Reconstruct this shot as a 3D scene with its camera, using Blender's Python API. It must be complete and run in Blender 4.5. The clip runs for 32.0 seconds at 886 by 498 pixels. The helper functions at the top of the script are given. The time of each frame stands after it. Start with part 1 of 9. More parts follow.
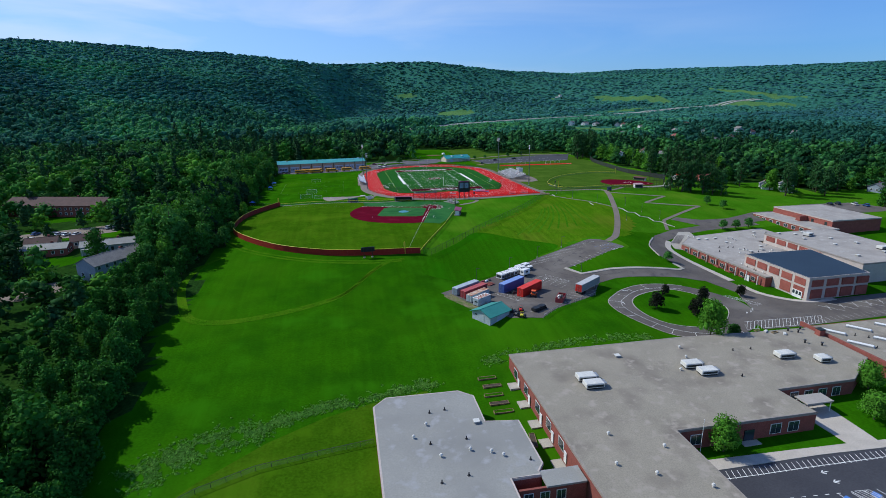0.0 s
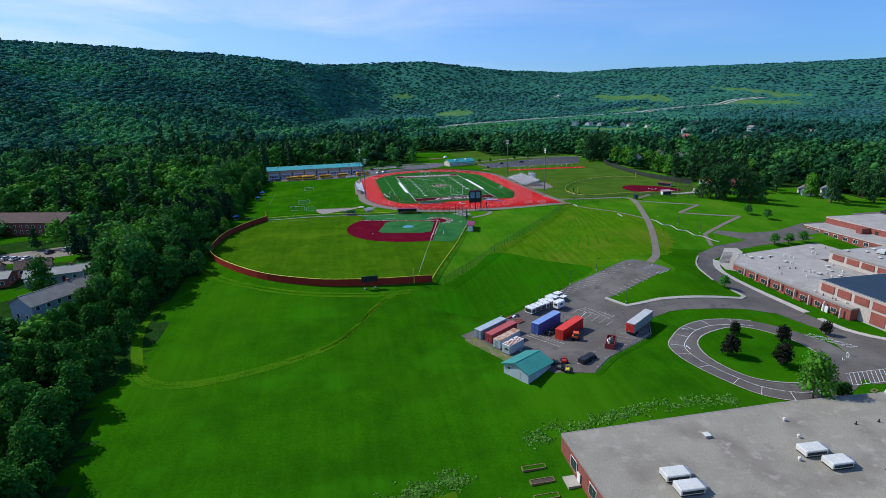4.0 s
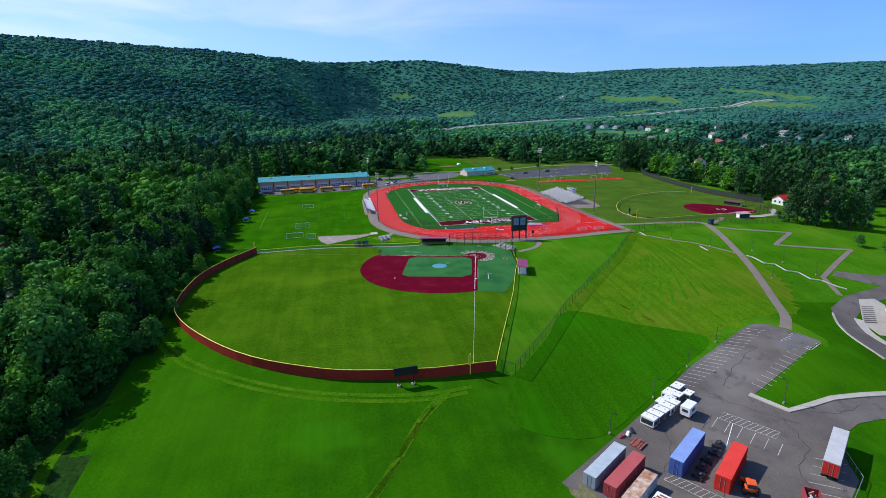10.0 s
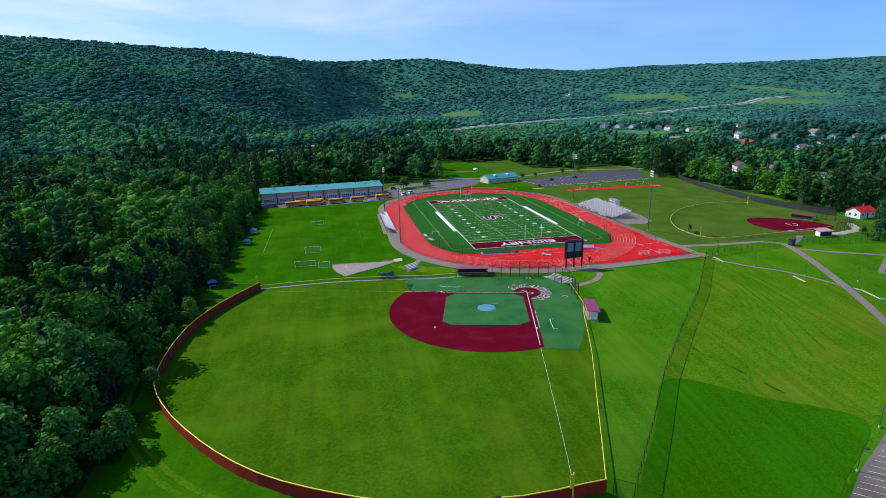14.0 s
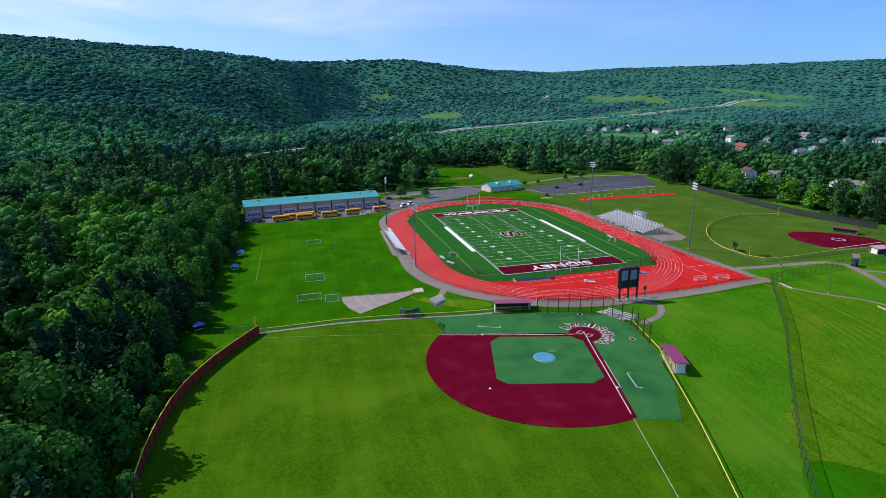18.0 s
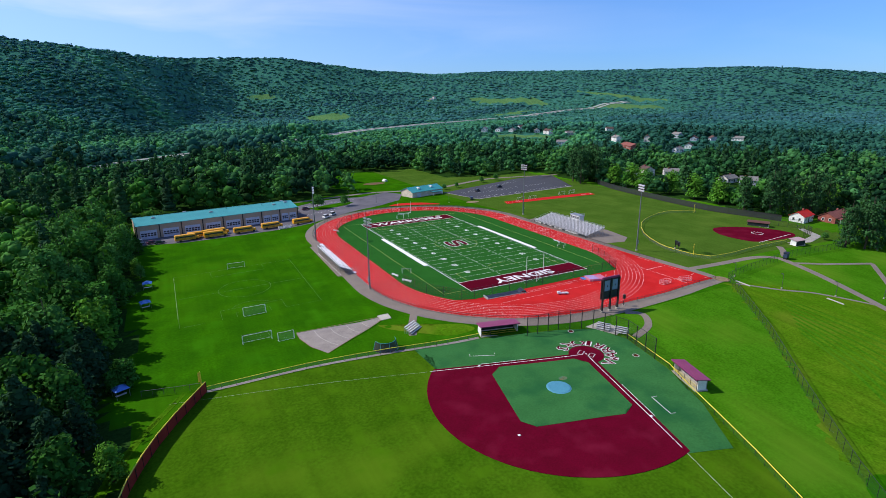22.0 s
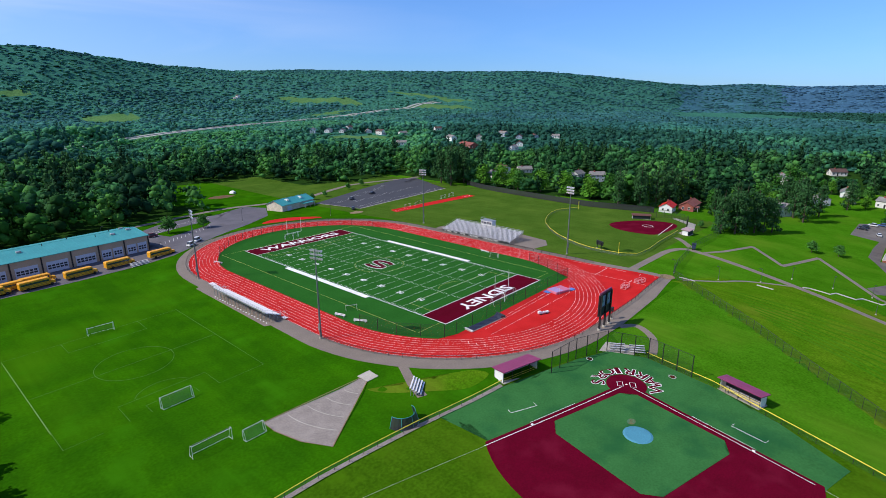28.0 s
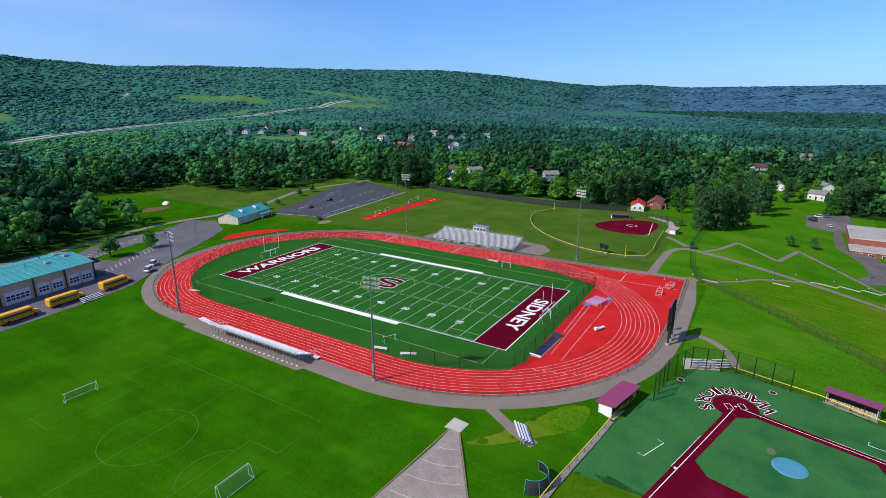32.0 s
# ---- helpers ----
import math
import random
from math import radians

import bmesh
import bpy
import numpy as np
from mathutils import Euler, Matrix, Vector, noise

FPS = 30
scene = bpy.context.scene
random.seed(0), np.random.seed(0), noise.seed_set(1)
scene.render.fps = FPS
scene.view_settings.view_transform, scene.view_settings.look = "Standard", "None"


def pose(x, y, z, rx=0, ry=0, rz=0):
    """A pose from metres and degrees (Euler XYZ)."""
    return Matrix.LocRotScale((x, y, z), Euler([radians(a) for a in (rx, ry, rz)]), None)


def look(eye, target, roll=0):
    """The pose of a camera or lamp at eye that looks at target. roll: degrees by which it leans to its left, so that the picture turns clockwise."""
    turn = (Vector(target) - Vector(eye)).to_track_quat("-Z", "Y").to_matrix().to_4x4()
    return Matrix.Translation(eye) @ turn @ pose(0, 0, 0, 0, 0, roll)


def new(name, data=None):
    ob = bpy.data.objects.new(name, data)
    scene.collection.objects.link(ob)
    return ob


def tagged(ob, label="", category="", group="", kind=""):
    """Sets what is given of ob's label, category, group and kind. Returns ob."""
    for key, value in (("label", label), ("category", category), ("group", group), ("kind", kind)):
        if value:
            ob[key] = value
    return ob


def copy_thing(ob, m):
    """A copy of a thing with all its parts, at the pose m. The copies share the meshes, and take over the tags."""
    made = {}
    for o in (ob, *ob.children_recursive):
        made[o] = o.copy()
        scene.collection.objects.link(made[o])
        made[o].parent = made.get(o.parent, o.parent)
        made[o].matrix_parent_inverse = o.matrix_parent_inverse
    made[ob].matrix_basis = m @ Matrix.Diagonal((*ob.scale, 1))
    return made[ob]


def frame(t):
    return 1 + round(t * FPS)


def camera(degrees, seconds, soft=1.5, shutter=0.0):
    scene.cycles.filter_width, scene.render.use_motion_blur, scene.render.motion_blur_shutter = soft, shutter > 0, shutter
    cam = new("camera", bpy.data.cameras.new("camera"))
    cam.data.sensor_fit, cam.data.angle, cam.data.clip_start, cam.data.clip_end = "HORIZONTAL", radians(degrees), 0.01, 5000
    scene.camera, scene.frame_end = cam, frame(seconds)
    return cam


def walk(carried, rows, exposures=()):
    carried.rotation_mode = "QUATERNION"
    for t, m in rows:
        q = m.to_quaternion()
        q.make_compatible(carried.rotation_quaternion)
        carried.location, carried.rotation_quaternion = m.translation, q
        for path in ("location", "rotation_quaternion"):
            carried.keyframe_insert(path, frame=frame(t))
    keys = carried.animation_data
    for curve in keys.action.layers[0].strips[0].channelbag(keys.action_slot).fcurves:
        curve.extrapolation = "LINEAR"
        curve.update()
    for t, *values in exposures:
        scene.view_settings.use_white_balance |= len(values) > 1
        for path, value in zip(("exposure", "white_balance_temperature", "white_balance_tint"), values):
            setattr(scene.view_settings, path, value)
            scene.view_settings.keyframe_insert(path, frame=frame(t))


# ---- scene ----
cam = camera(80.2, 32.0, soft=0.85)
PATH = [
    (0, (-67.706, -396.087, 57.597), (-67.354, -394.195, 57.053), -0.77),
    (1, (-67.616, -387.484, 56.680), (-67.268, -385.590, 56.142), -0.79),
    (3, (-67.631, -368.417, 56.821), (-67.270, -366.526, 56.280), -1.01),
    (6, (-67.050, -337.565, 57.152), (-66.681, -335.676, 56.608), -1.29),
    (7, (-67.839, -326.738, 57.367), (-67.470, -324.851, 56.818), -1.28),
    (9, (-71.153, -306.054, 57.549), (-70.772, -304.166, 57.008), -0.97),
    (11, (-73.677, -284.735, 58.059), (-73.292, -282.850, 57.514), -0.64),
    (13, (-76.059, -264.560, 59.034), (-75.682, -262.674, 58.486), -1.12),
    (14.5, (-79.702, -250.048, 59.384), (-79.316, -248.164, 58.838), -1.21),
    (17, (-86.386, -228.697, 60.203), (-85.956, -226.821, 59.657), -1.13),
    (19, (-93.471, -213.557, 60.111), (-92.914, -211.714, 59.568), -0.84),
    (21, (-102.165, -200.797, 60.551), (-101.402, -199.030, 60.006), -0.81),
    (23, (-110.389, -186.799, 60.016), (-109.389, -185.156, 59.470), -0.44),
    (25, (-117.255, -170.892, 59.724), (-116.044, -169.398, 59.176), -0.28),
    (28, (-125.110, -143.634, 60.259), (-123.675, -142.355, 59.708), -0.14),
    (30, (-129.342, -123.959, 60.014), (-127.794, -122.817, 59.463), -0.15),
    (32, (-132.865, -103.200, 60.164), (-131.226, -102.196, 59.609), 0.06),
]
walk(cam, [(t, look(eye, target, roll)) for t, eye, target, roll in PATH],
     exposures=((0, 0.0, 6250, 5), (3, 0.06, 6250, 5), (6, 0.24, 6350, 7), (10, 0.32, 6450, 9), (20, 0.30, 6600, 11), (32, 0.26, 6650, 11)))

# ---- sky, sun ----
SUN_EL, SUN_AZ = 43.0, -56.0          # degrees above the horizon; from +y towards +x
world = bpy.data.worlds.new("sky")
scene.world = world
world.use_nodes = True
wt = world.node_tree
wt.nodes.clear()
w_out = wt.nodes.new("ShaderNodeOutputWorld")
w_bg = wt.nodes.new("ShaderNodeBackground")
w_sky = wt.nodes.new("ShaderNodeTexSky")
w_sky.sky_type, w_sky.sun_disc = "NISHITA", False
w_sky.sun_elevation, w_sky.sun_rotation = radians(SUN_EL), radians(SUN_AZ)
w_sky.air_density, w_sky.dust_density, w_sky.ozone_density = 1.0, 0.2, 4.0
w_bg.inputs["Strength"].default_value = 0.130
# thin, wind-drawn cirrus
w_co = wt.nodes.new("ShaderNodeTexCoord")
w_map = wt.nodes.new("ShaderNodeMapping")
w_map.inputs["Rotation"].default_value = (0, 0.12, 0.5)
w_map.inputs["Scale"].default_value = (1.3, 2.2, 9.0)
w_n = wt.nodes.new("ShaderNodeTexNoise")
w_n.inputs["Scale"].default_value, w_n.inputs["Detail"].default_value, w_n.inputs["Distortion"].default_value = 1.6, 7, 0.5
w_r = wt.nodes.new("ShaderNodeValToRGB")
w_r.color_ramp.elements[0].position, w_r.color_ramp.elements[1].position = 0.42, 0.78
w_r.color_ramp.elements[0].color = (0.11, 0.11, 0.11, 1)
w_r.color_ramp.elements[1].color = (0.40, 0.40, 0.40, 1)
w_mix = wt.nodes.new("ShaderNodeMix")
w_mix.data_type = "RGBA"
w_mix.inputs[7].default_value = (6.4, 6.6, 7.1, 1)
wt.links.new(w_co.outputs["Generated"], w_map.inputs["Vector"])
wt.links.new(w_map.outputs["Vector"], w_n.inputs["Vector"])
wt.links.new(w_n.outputs["Fac"], w_r.inputs["Fac"])
# the veil is thickest in the west
w_sep = wt.nodes.new("ShaderNodeSeparateXYZ")
w_west, w_low = (wt.nodes.new("ShaderNodeMapRange") for _ in range(2))
w_mul = wt.nodes.new("ShaderNodeMath")
w_mul.operation = "MULTIPLY"
w_west.inputs[1].default_value, w_west.inputs[2].default_value, w_west.inputs[3].default_value, w_west.inputs[4].default_value = -0.5, 0.70, 2.4, 0.15
wt.links.new(w_co.outputs["Generated"], w_sep.inputs[0])
wt.links.new(w_sep.outputs["X"], w_west.inputs[0])
wt.links.new(w_r.outputs["Color"], w_mul.inputs[0])
wt.links.new(w_west.outputs[0], w_mul.inputs[1])
# and thins out overhead
w_high, w_mul2 = wt.nodes.new("ShaderNodeMapRange"), wt.nodes.new("ShaderNodeMath")
w_mul2.operation = "MULTIPLY"
w_high.inputs[1].default_value, w_high.inputs[2].default_value, w_high.inputs[3].default_value, w_high.inputs[4].default_value = 0.25, 0.70, 1.0, 0.2
wt.links.new(w_sep.outputs["Z"], w_high.inputs[0])
wt.links.new(w_mul.outputs[0], w_mul2.inputs[0])
wt.links.new(w_high.outputs[0], w_mul2.inputs[1])
wt.links.new(w_mul2.outputs[0], w_mix.inputs[0])
w_tint = wt.nodes.new("ShaderNodeMix")
w_tint.data_type, w_tint.blend_type = "RGBA", "MULTIPLY"
w_tint.inputs[0].default_value, w_tint.inputs[7].default_value = 1.0, (0.49, 0.76, 1.12, 1)
wt.links.new(w_sky.outputs["Color"], w_tint.inputs[6])
w_hor = wt.nodes.new("ShaderNodeMix")          # clear air: the sky stays blue down to the hills
w_hor.data_type, w_hor.blend_type = "RGBA", "MULTIPLY"
w_low.inputs[1].default_value, w_low.inputs[2].default_value, w_low.inputs[3].default_value, w_low.inputs[4].default_value = 0.02, 0.28, 0.75, 0.0
wt.links.new(w_sep.outputs["Z"], w_low.inputs[0])
wt.links.new(w_low.outputs[0], w_hor.inputs[0])
w_hor.inputs[7].default_value = (0.52, 0.64, 0.88, 1)
wt.links.new(w_tint.outputs[2], w_hor.inputs[6])
wt.links.new(w_hor.outputs[2], w_mix.inputs[6])
wt.links.new(w_mix.outputs[2], w_bg.inputs["Color"])
wt.links.new(w_bg.outputs["Background"], w_out.inputs["Surface"])

sun = new("sun", bpy.data.lights.new("sun", "SUN"))
sun.data.energy, sun.data.angle, sun.data.color = 3.9, radians(0.53), (1.0, 0.955, 0.88)
to_sun = Vector((math.sin(radians(SUN_AZ)) * math.cos(radians(SUN_EL)), math.cos(radians(SUN_AZ)) * math.cos(radians(SUN_EL)), math.sin(radians(SUN_EL))))
sun.matrix_world = look(to_sun * 300, (0, 0, 0))

# ---- materials ----
def mat(name, c1, c2=None, size=4.0, rough=0.85, metal=0.0, bump=0.0, fine=0.3, fine_mix=0.35, c3=None, size3=30.0, island=0.0, each=0.0, spec=0.3, stretch=None, turn=0.0, through_light=0.0, mow=None, c4=None, size4=5.0):
    """A surface whose colour wanders between c1 and c2 at `size` metres and again at `fine` metres; c3: a third colour in
    stains `size3` metres wide, c4 likewise; mow: (bearing, width, strength) of mown swathes; island / each: brightness spread from leaf to leaf, from piece to piece."""
    m = bpy.data.materials.new(name)
    m.use_nodes = True
    nt = m.node_tree
    p = nt.nodes["Principled BSDF"]
    p.inputs["Roughness"].default_value, p.inputs["Metallic"].default_value = rough, metal
    p.inputs["Specular IOR Level"].default_value = spec
    c2 = c2 or tuple(0.8 * v for v in c1)
    geo = nt.nodes.new("ShaderNodeNewGeometry")
    vec = geo.outputs["Position"]
    if stretch:
        mp = nt.nodes.new("ShaderNodeMapping")
        mp.inputs["Scale"].default_value = stretch
        mp.inputs["Rotation"].default_value = (0, 0, radians(turn))
        nt.links.new(vec, mp.inputs["Vector"])
        vec = mp.outputs["Vector"]

    def noise_at(metres, detail=3.0):
        n = nt.nodes.new("ShaderNodeTexNoise")
        n.inputs["Scale"].default_value, n.inputs["Detail"].default_value = 1.0 / metres, detail
        nt.links.new(vec, n.inputs["Vector"])
        return n.outputs["Fac"]

    def spread(fac, lo, hi):
        r = nt.nodes.new("ShaderNodeMapRange")
        r.inputs[1].default_value, r.inputs[2].default_value = lo, hi
        nt.links.new(fac, r.inputs[0])
        return r.outputs[0]

    def mix(fac, a, b, kind="MIX"):
        x = nt.nodes.new("ShaderNodeMix")
        x.data_type, x.blend_type = "RGBA", kind
        for sock, v in ((0, fac), (6, a), (7, b)):
            if isinstance(v, (int, float)):
                x.inputs[sock].default_value = v
            elif isinstance(v, tuple):
                x.inputs[sock].default_value = (*v, 1)
            else:
                nt.links.new(v, x.inputs[sock])
        return x.outputs[2]

    col = mix(spread(noise_at(size), 0.35, 0.65), c1, c2)
    f = noise_at(fine, 4.0)
    grey = nt.nodes.new("ShaderNodeMapRange")
    grey.inputs[1].default_value, grey.inputs[2].default_value = 0.3, 0.7
    grey.inputs[3].default_value, grey.inputs[4].default_value = 1 - fine_mix, 1 + fine_mix
    nt.links.new(f, grey.inputs[0])
    col = mix(1.0, col, grey.outputs[0], "MULTIPLY")
    if c3:
        col = mix(spread(noise_at(size3, 5.0), 0.5, 0.72), col, c3)
    if c4:
        col = mix(spread(noise_at(size4, 6.0), 0.56, 0.70), col, c4)
    if mow:
        mp2, n2, r2 = nt.nodes.new("ShaderNodeMapping"), nt.nodes.new("ShaderNodeTexNoise"), nt.nodes.new("ShaderNodeMapRange")
        mp2.inputs["Rotation"].default_value = (0, 0, radians(mow[0]))
        mp2.inputs["Scale"].default_value = (1 / mow[1], 0.022, 0.0)
        n2.inputs["Scale"].default_value, n2.inputs["Detail"].default_value = 1.0, 2.0
        r2.inputs[1].default_value, r2.inputs[2].default_value = 0.3, 0.7
        r2.inputs[3].default_value, r2.inputs[4].default_value = 1 - mow[2], 1 + mow[2]
        nt.links.new(geo.outputs["Position"], mp2.inputs["Vector"])
        nt.links.new(mp2.outputs["Vector"], n2.inputs["Vector"])
        nt.links.new(n2.outputs["Fac"], r2.inputs[0])
        col = mix(1.0, col, r2.outputs[0], "MULTIPLY")
    for amount, node, sock in ((island, geo, "Random Per Island"), (each, None, "Random")):
        if amount:
            node = node or nt.nodes.new("ShaderNodeObjectInfo")
            r = nt.nodes.new("ShaderNodeMapRange")
            r.inputs[3].default_value, r.inputs[4].default_value = 1 - amount, 1 + amount
            nt.links.new(node.outputs[sock], r.inputs[0])
            col = mix(1.0, col, r.outputs[0], "MULTIPLY")
    nt.links.new(col, p.inputs["Base Color"])
    if through_light:                   # thin leaves let some light through
        tl, mx = nt.nodes.new("ShaderNodeBsdfTranslucent"), nt.nodes.new("ShaderNodeMixShader")
        nt.links.new(mix(1.0, col, (1.25, 1.25, 0.55), "MULTIPLY"), tl.inputs["Color"])
        mx.inputs[0].default_value = through_light
        nt.links.new(p.outputs[0], mx.inputs[1])
        nt.links.new(tl.outputs[0], mx.inputs[2])
        nt.links.new(mx.outputs[0], nt.nodes["Material Output"].inputs["Surface"])
    if bump:
        b = nt.nodes.new("ShaderNodeBump")
        b.inputs["Strength"].default_value, b.inputs["Distance"].default_value = 0.6, bump
        nt.links.new(f, b.inputs["Height"])
        nt.links.new(b.outputs["Normal"], p.inputs["Normal"])
    return m


def plain(name, c, rough=0.6, metal=0.0, spec=0.4, vary=0.12):
    return mat(name, c, tuple(v * (1 - vary) for v in c), 2.5, rough, metal, 0, 0.2, vary, spec=spec)


M_GRASS = mat("mown_grass", (0.028, 0.121, 0.002), (0.019, 0.091, 0.002), 9.0, 1.0, bump=0.02, fine=0.5, fine_mix=0.16, c3=(0.042, 0.142, 0.003), size3=45.0, spec=0.0, mow=(12, 1.9, 0.07), c4=(0.031, 0.140, 0.003), size4=14.0)
M_SLOPE = mat("light_green_grass", (0.050, 0.170, 0.006), (0.038, 0.140, 0.004), 9.0, 1.0, bump=0.03, fine=0.5, fine_mix=0.25, c3=(0.080, 0.185, 0.010), size3=26.0, spec=0.0, mow=(55, 1.8, 0.08))
M_DRY = mat("dry_mown_grass", (0.076, 0.164, 0.006), (0.054, 0.148, 0.004), 7.0, 1.0, bump=0.03, fine=0.5, fine_mix=0.28, c3=(0.110, 0.160, 0.012), size3=22.0, spec=0.0, mow=(38, 1.7, 0.14))
M_DEEP = mat("deep_green_grass", (0.026, 0.121, 0.002), (0.024, 0.116, 0.002), 6.0, 1.0, bump=0.03, fine=0.5, fine_mix=0.22, c3=(0.024, 0.150, 0.002), size3=20.0, spec=0.0, mow=(70, 1.8, 0.1))
M_OUTFIELD = mat("outfield_grass", (0.047, 0.118, 0.004), (0.036, 0.100, 0.003), 8.0, 1.0, bump=0.02, fine=0.6, fine_mix=0.22, c3=(0.070, 0.145, 0.006), size3=18.0, spec=0.0, mow=(-8, 2.2, 0.09), c4=(0.054, 0.136, 0.004), size4=6.0)
M_OLIVE = mat("olive_field_grass", (0.058, 0.116, 0.014), (0.046, 0.100, 0.011), 9.0, 1.0, bump=0.02, fine=0.6, fine_mix=0.2, c3=(0.080, 0.140, 0.018), size3=24.0, spec=0.0, mow=(30, 2.2, 0.07))
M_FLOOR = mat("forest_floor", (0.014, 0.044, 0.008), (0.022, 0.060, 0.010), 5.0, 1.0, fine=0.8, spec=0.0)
# ground under the far woods: leaf-coloured, with haze tinted into it
M_HAZED_FLOOR = mat("haze_tinted_understorey", (0.046, 0.175, 0.125), (0.036, 0.140, 0.104), 40.0, 1.0, fine=5.0, fine_mix=0.4, spec=0.0, through_light=0.15)
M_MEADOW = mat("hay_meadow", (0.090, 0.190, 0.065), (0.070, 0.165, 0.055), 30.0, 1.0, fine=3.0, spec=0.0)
M_TURF = mat("synthetic_turf", (0.020, 0.108, 0.015), (0.017, 0.096, 0.013), 6.0, 1.0, fine=0.4, fine_mix=0.1, spec=0.02)
M_TURF2 = mat("synthetic_infield_turf", (0.036, 0.146, 0.040), (0.031, 0.128, 0.035), 5.0, 1.0, fine=0.4, fine_mix=0.12, c3=(0.016, 0.095, 0.030), size3=9.0, spec=0.02)
M_TRACK = mat("red_running_track", (0.53, 0.022, 0.022), (0.47, 0.019, 0.019), 5.0, 1.0, fine=0.25, fine_mix=0.1, c3=(0.41, 0.010, 0.010), size3=14.0, spec=0.02)
M_MAROON = mat("maroon_turf", (0.095, 0.002, 0.012), (0.083, 0.002, 0.010), 4.0, 1.0, fine=0.3, fine_mix=0.1, spec=0.02)
M_CLAY = mat("crimson_infield_surface", (0.112, 0.002, 0.014), (0.096, 0.002, 0.012), 4.0, 1.0, fine=0.3, fine_mix=0.14, c3=(0.140, 0.006, 0.022), size3=6.0, spec=0.02)
M_LINE = plain("white_line_paint", (0.80, 0.80, 0.78), 0.7)
M_FADED = plain("faded_bay_paint", (0.56, 0.54, 0.50), 0.8, vary=0.3)
M_YLINE = plain("yellow_line_paint", (0.45, 0.48, 0.10), 0.7)
M_ASPHALT = mat("worn_asphalt", (0.124, 0.107, 0.095), (0.100, 0.087, 0.078), 6.0, 0.9, fine=0.35, fine_mix=0.15, c3=(0.168, 0.150, 0.134), size3=16.0, bump=0.01, c4=(0.085, 0.076, 0.074), size4=3.5)
M_ASPHALT2 = mat("grey_path_asphalt", (0.212, 0.172, 0.141), (0.184, 0.150, 0.124), 5.0, 0.9, fine=0.35, fine_mix=0.12, bump=0.01)
M_ASPHALT3 = mat("dark_new_asphalt", (0.055, 0.056, 0.066), (0.047, 0.048, 0.058), 6.0, 0.9, fine=0.35, fine_mix=0.12, bump=0.01)
M_ASPHALT4 = mat("violet_grey_asphalt", (0.118, 0.108, 0.122), (0.096, 0.089, 0.102), 7.0, 0.9, fine=0.35, fine_mix=0.15, c3=(0.150, 0.140, 0.155), size3=18.0, bump=0.01)
M_CONCRETE = mat("concrete", (0.44, 0.405, 0.345), (0.37, 0.34, 0.29), 3.0, 0.85, fine=0.25, fine_mix=0.12)
M_WALKWAY = mat("pale_sidewalk_concrete", (0.50, 0.45, 0.395), (0.44, 0.395, 0.345), 3.0, 0.85, fine=0.25, fine_mix=0.1)
M_STEP = plain("dark_grey_step_concrete", (0.22, 0.20, 0.18), 0.85)
M_GRAVEL = mat("grey_stone_dust", (0.285, 0.245, 0.215), (0.24, 0.205, 0.18), 3.0, 0.95, fine=0.3, fine_mix=0.2, bump=0.02)
M_SOIL = mat("bare_soil", (0.26, 0.18, 0.10), (0.20, 0.15, 0.08), 2.0, 0.95, fine=0.3, fine_mix=0.25)


def foliage(name, tones, size, fine, island, glow, fleck=0.22):
    """Leaves of several trees of one wood: a material for each tone."""
    return [mat(f"{name}_foliage", c, tuple(0.72 * v for v in c), size, 0.85, fine=fine, fine_mix=fleck, island=island, spec=0.05, through_light=glow) for c in tones]


LEAVES = foliage("broadleaf", ((0.02, 0.077, 0.018), (0.034, 0.13, 0.019), (0.045, 0.166, 0.025), (0.054, 0.202, 0.025), (0.071, 0.222, 0.042), (0.095, 0.271, 0.027)), 9.0, 1.1, 0.26, 0.15)
NEEDLES = foliage("conifer", ((0.02, 0.065, 0.027), (0.029, 0.092, 0.034), (0.037, 0.111, 0.036)), 8.0, 0.9, 0.25, 0.10)
# from here to the hillside conifers, haze is mixed into the leaf colours
HAZED_VALLEY_LEAVES = foliage("valley", ((0.013, 0.057, 0.025), (0.023, 0.095, 0.032), (0.033, 0.130, 0.042), (0.044, 0.173, 0.049), (0.064, 0.216, 0.070), (0.087, 0.265, 0.062)), 14.0, 2.0, 0.16, 0.24)
HAZED_MID_LEAVES = foliage("hazed_middle_valley", ((0.029, 0.122, 0.090), (0.040, 0.162, 0.110), (0.054, 0.212, 0.128), (0.072, 0.272, 0.140), (0.102, 0.342, 0.135)), 20.0, 2.4, 0.14, 0.30, 0.20)
HAZED_HILL_LEAVES = foliage("hillside", ((0.045, 0.184, 0.172), (0.058, 0.228, 0.198), (0.071, 0.274, 0.220), (0.086, 0.322, 0.230), (0.114, 0.386, 0.226)), 30.0, 3.0, 0.06, 0.40, 0.14)
HAZED_FAR_LEAVES = foliage("hazed_far_hillside", ((0.060, 0.205, 0.225), (0.073, 0.244, 0.252), (0.088, 0.290, 0.276), (0.106, 0.338, 0.286)), 60.0, 5.0, 0.05, 0.42, 0.12)
HAZED_PLAIN_LEAVES = foliage("far_valley", ((0.031, 0.12, 0.096), (0.041, 0.151, 0.112), (0.053, 0.186, 0.122), (0.069, 0.225, 0.129)), 40.0, 4.0, 0.08, 0.36, 0.16)
HAZED_RIDGE_LEAVES = foliage("distant_ridge", ((0.058, 0.18, 0.239), (0.072, 0.184, 0.306)), 120.0, 20.0, 0.06, 0.3)
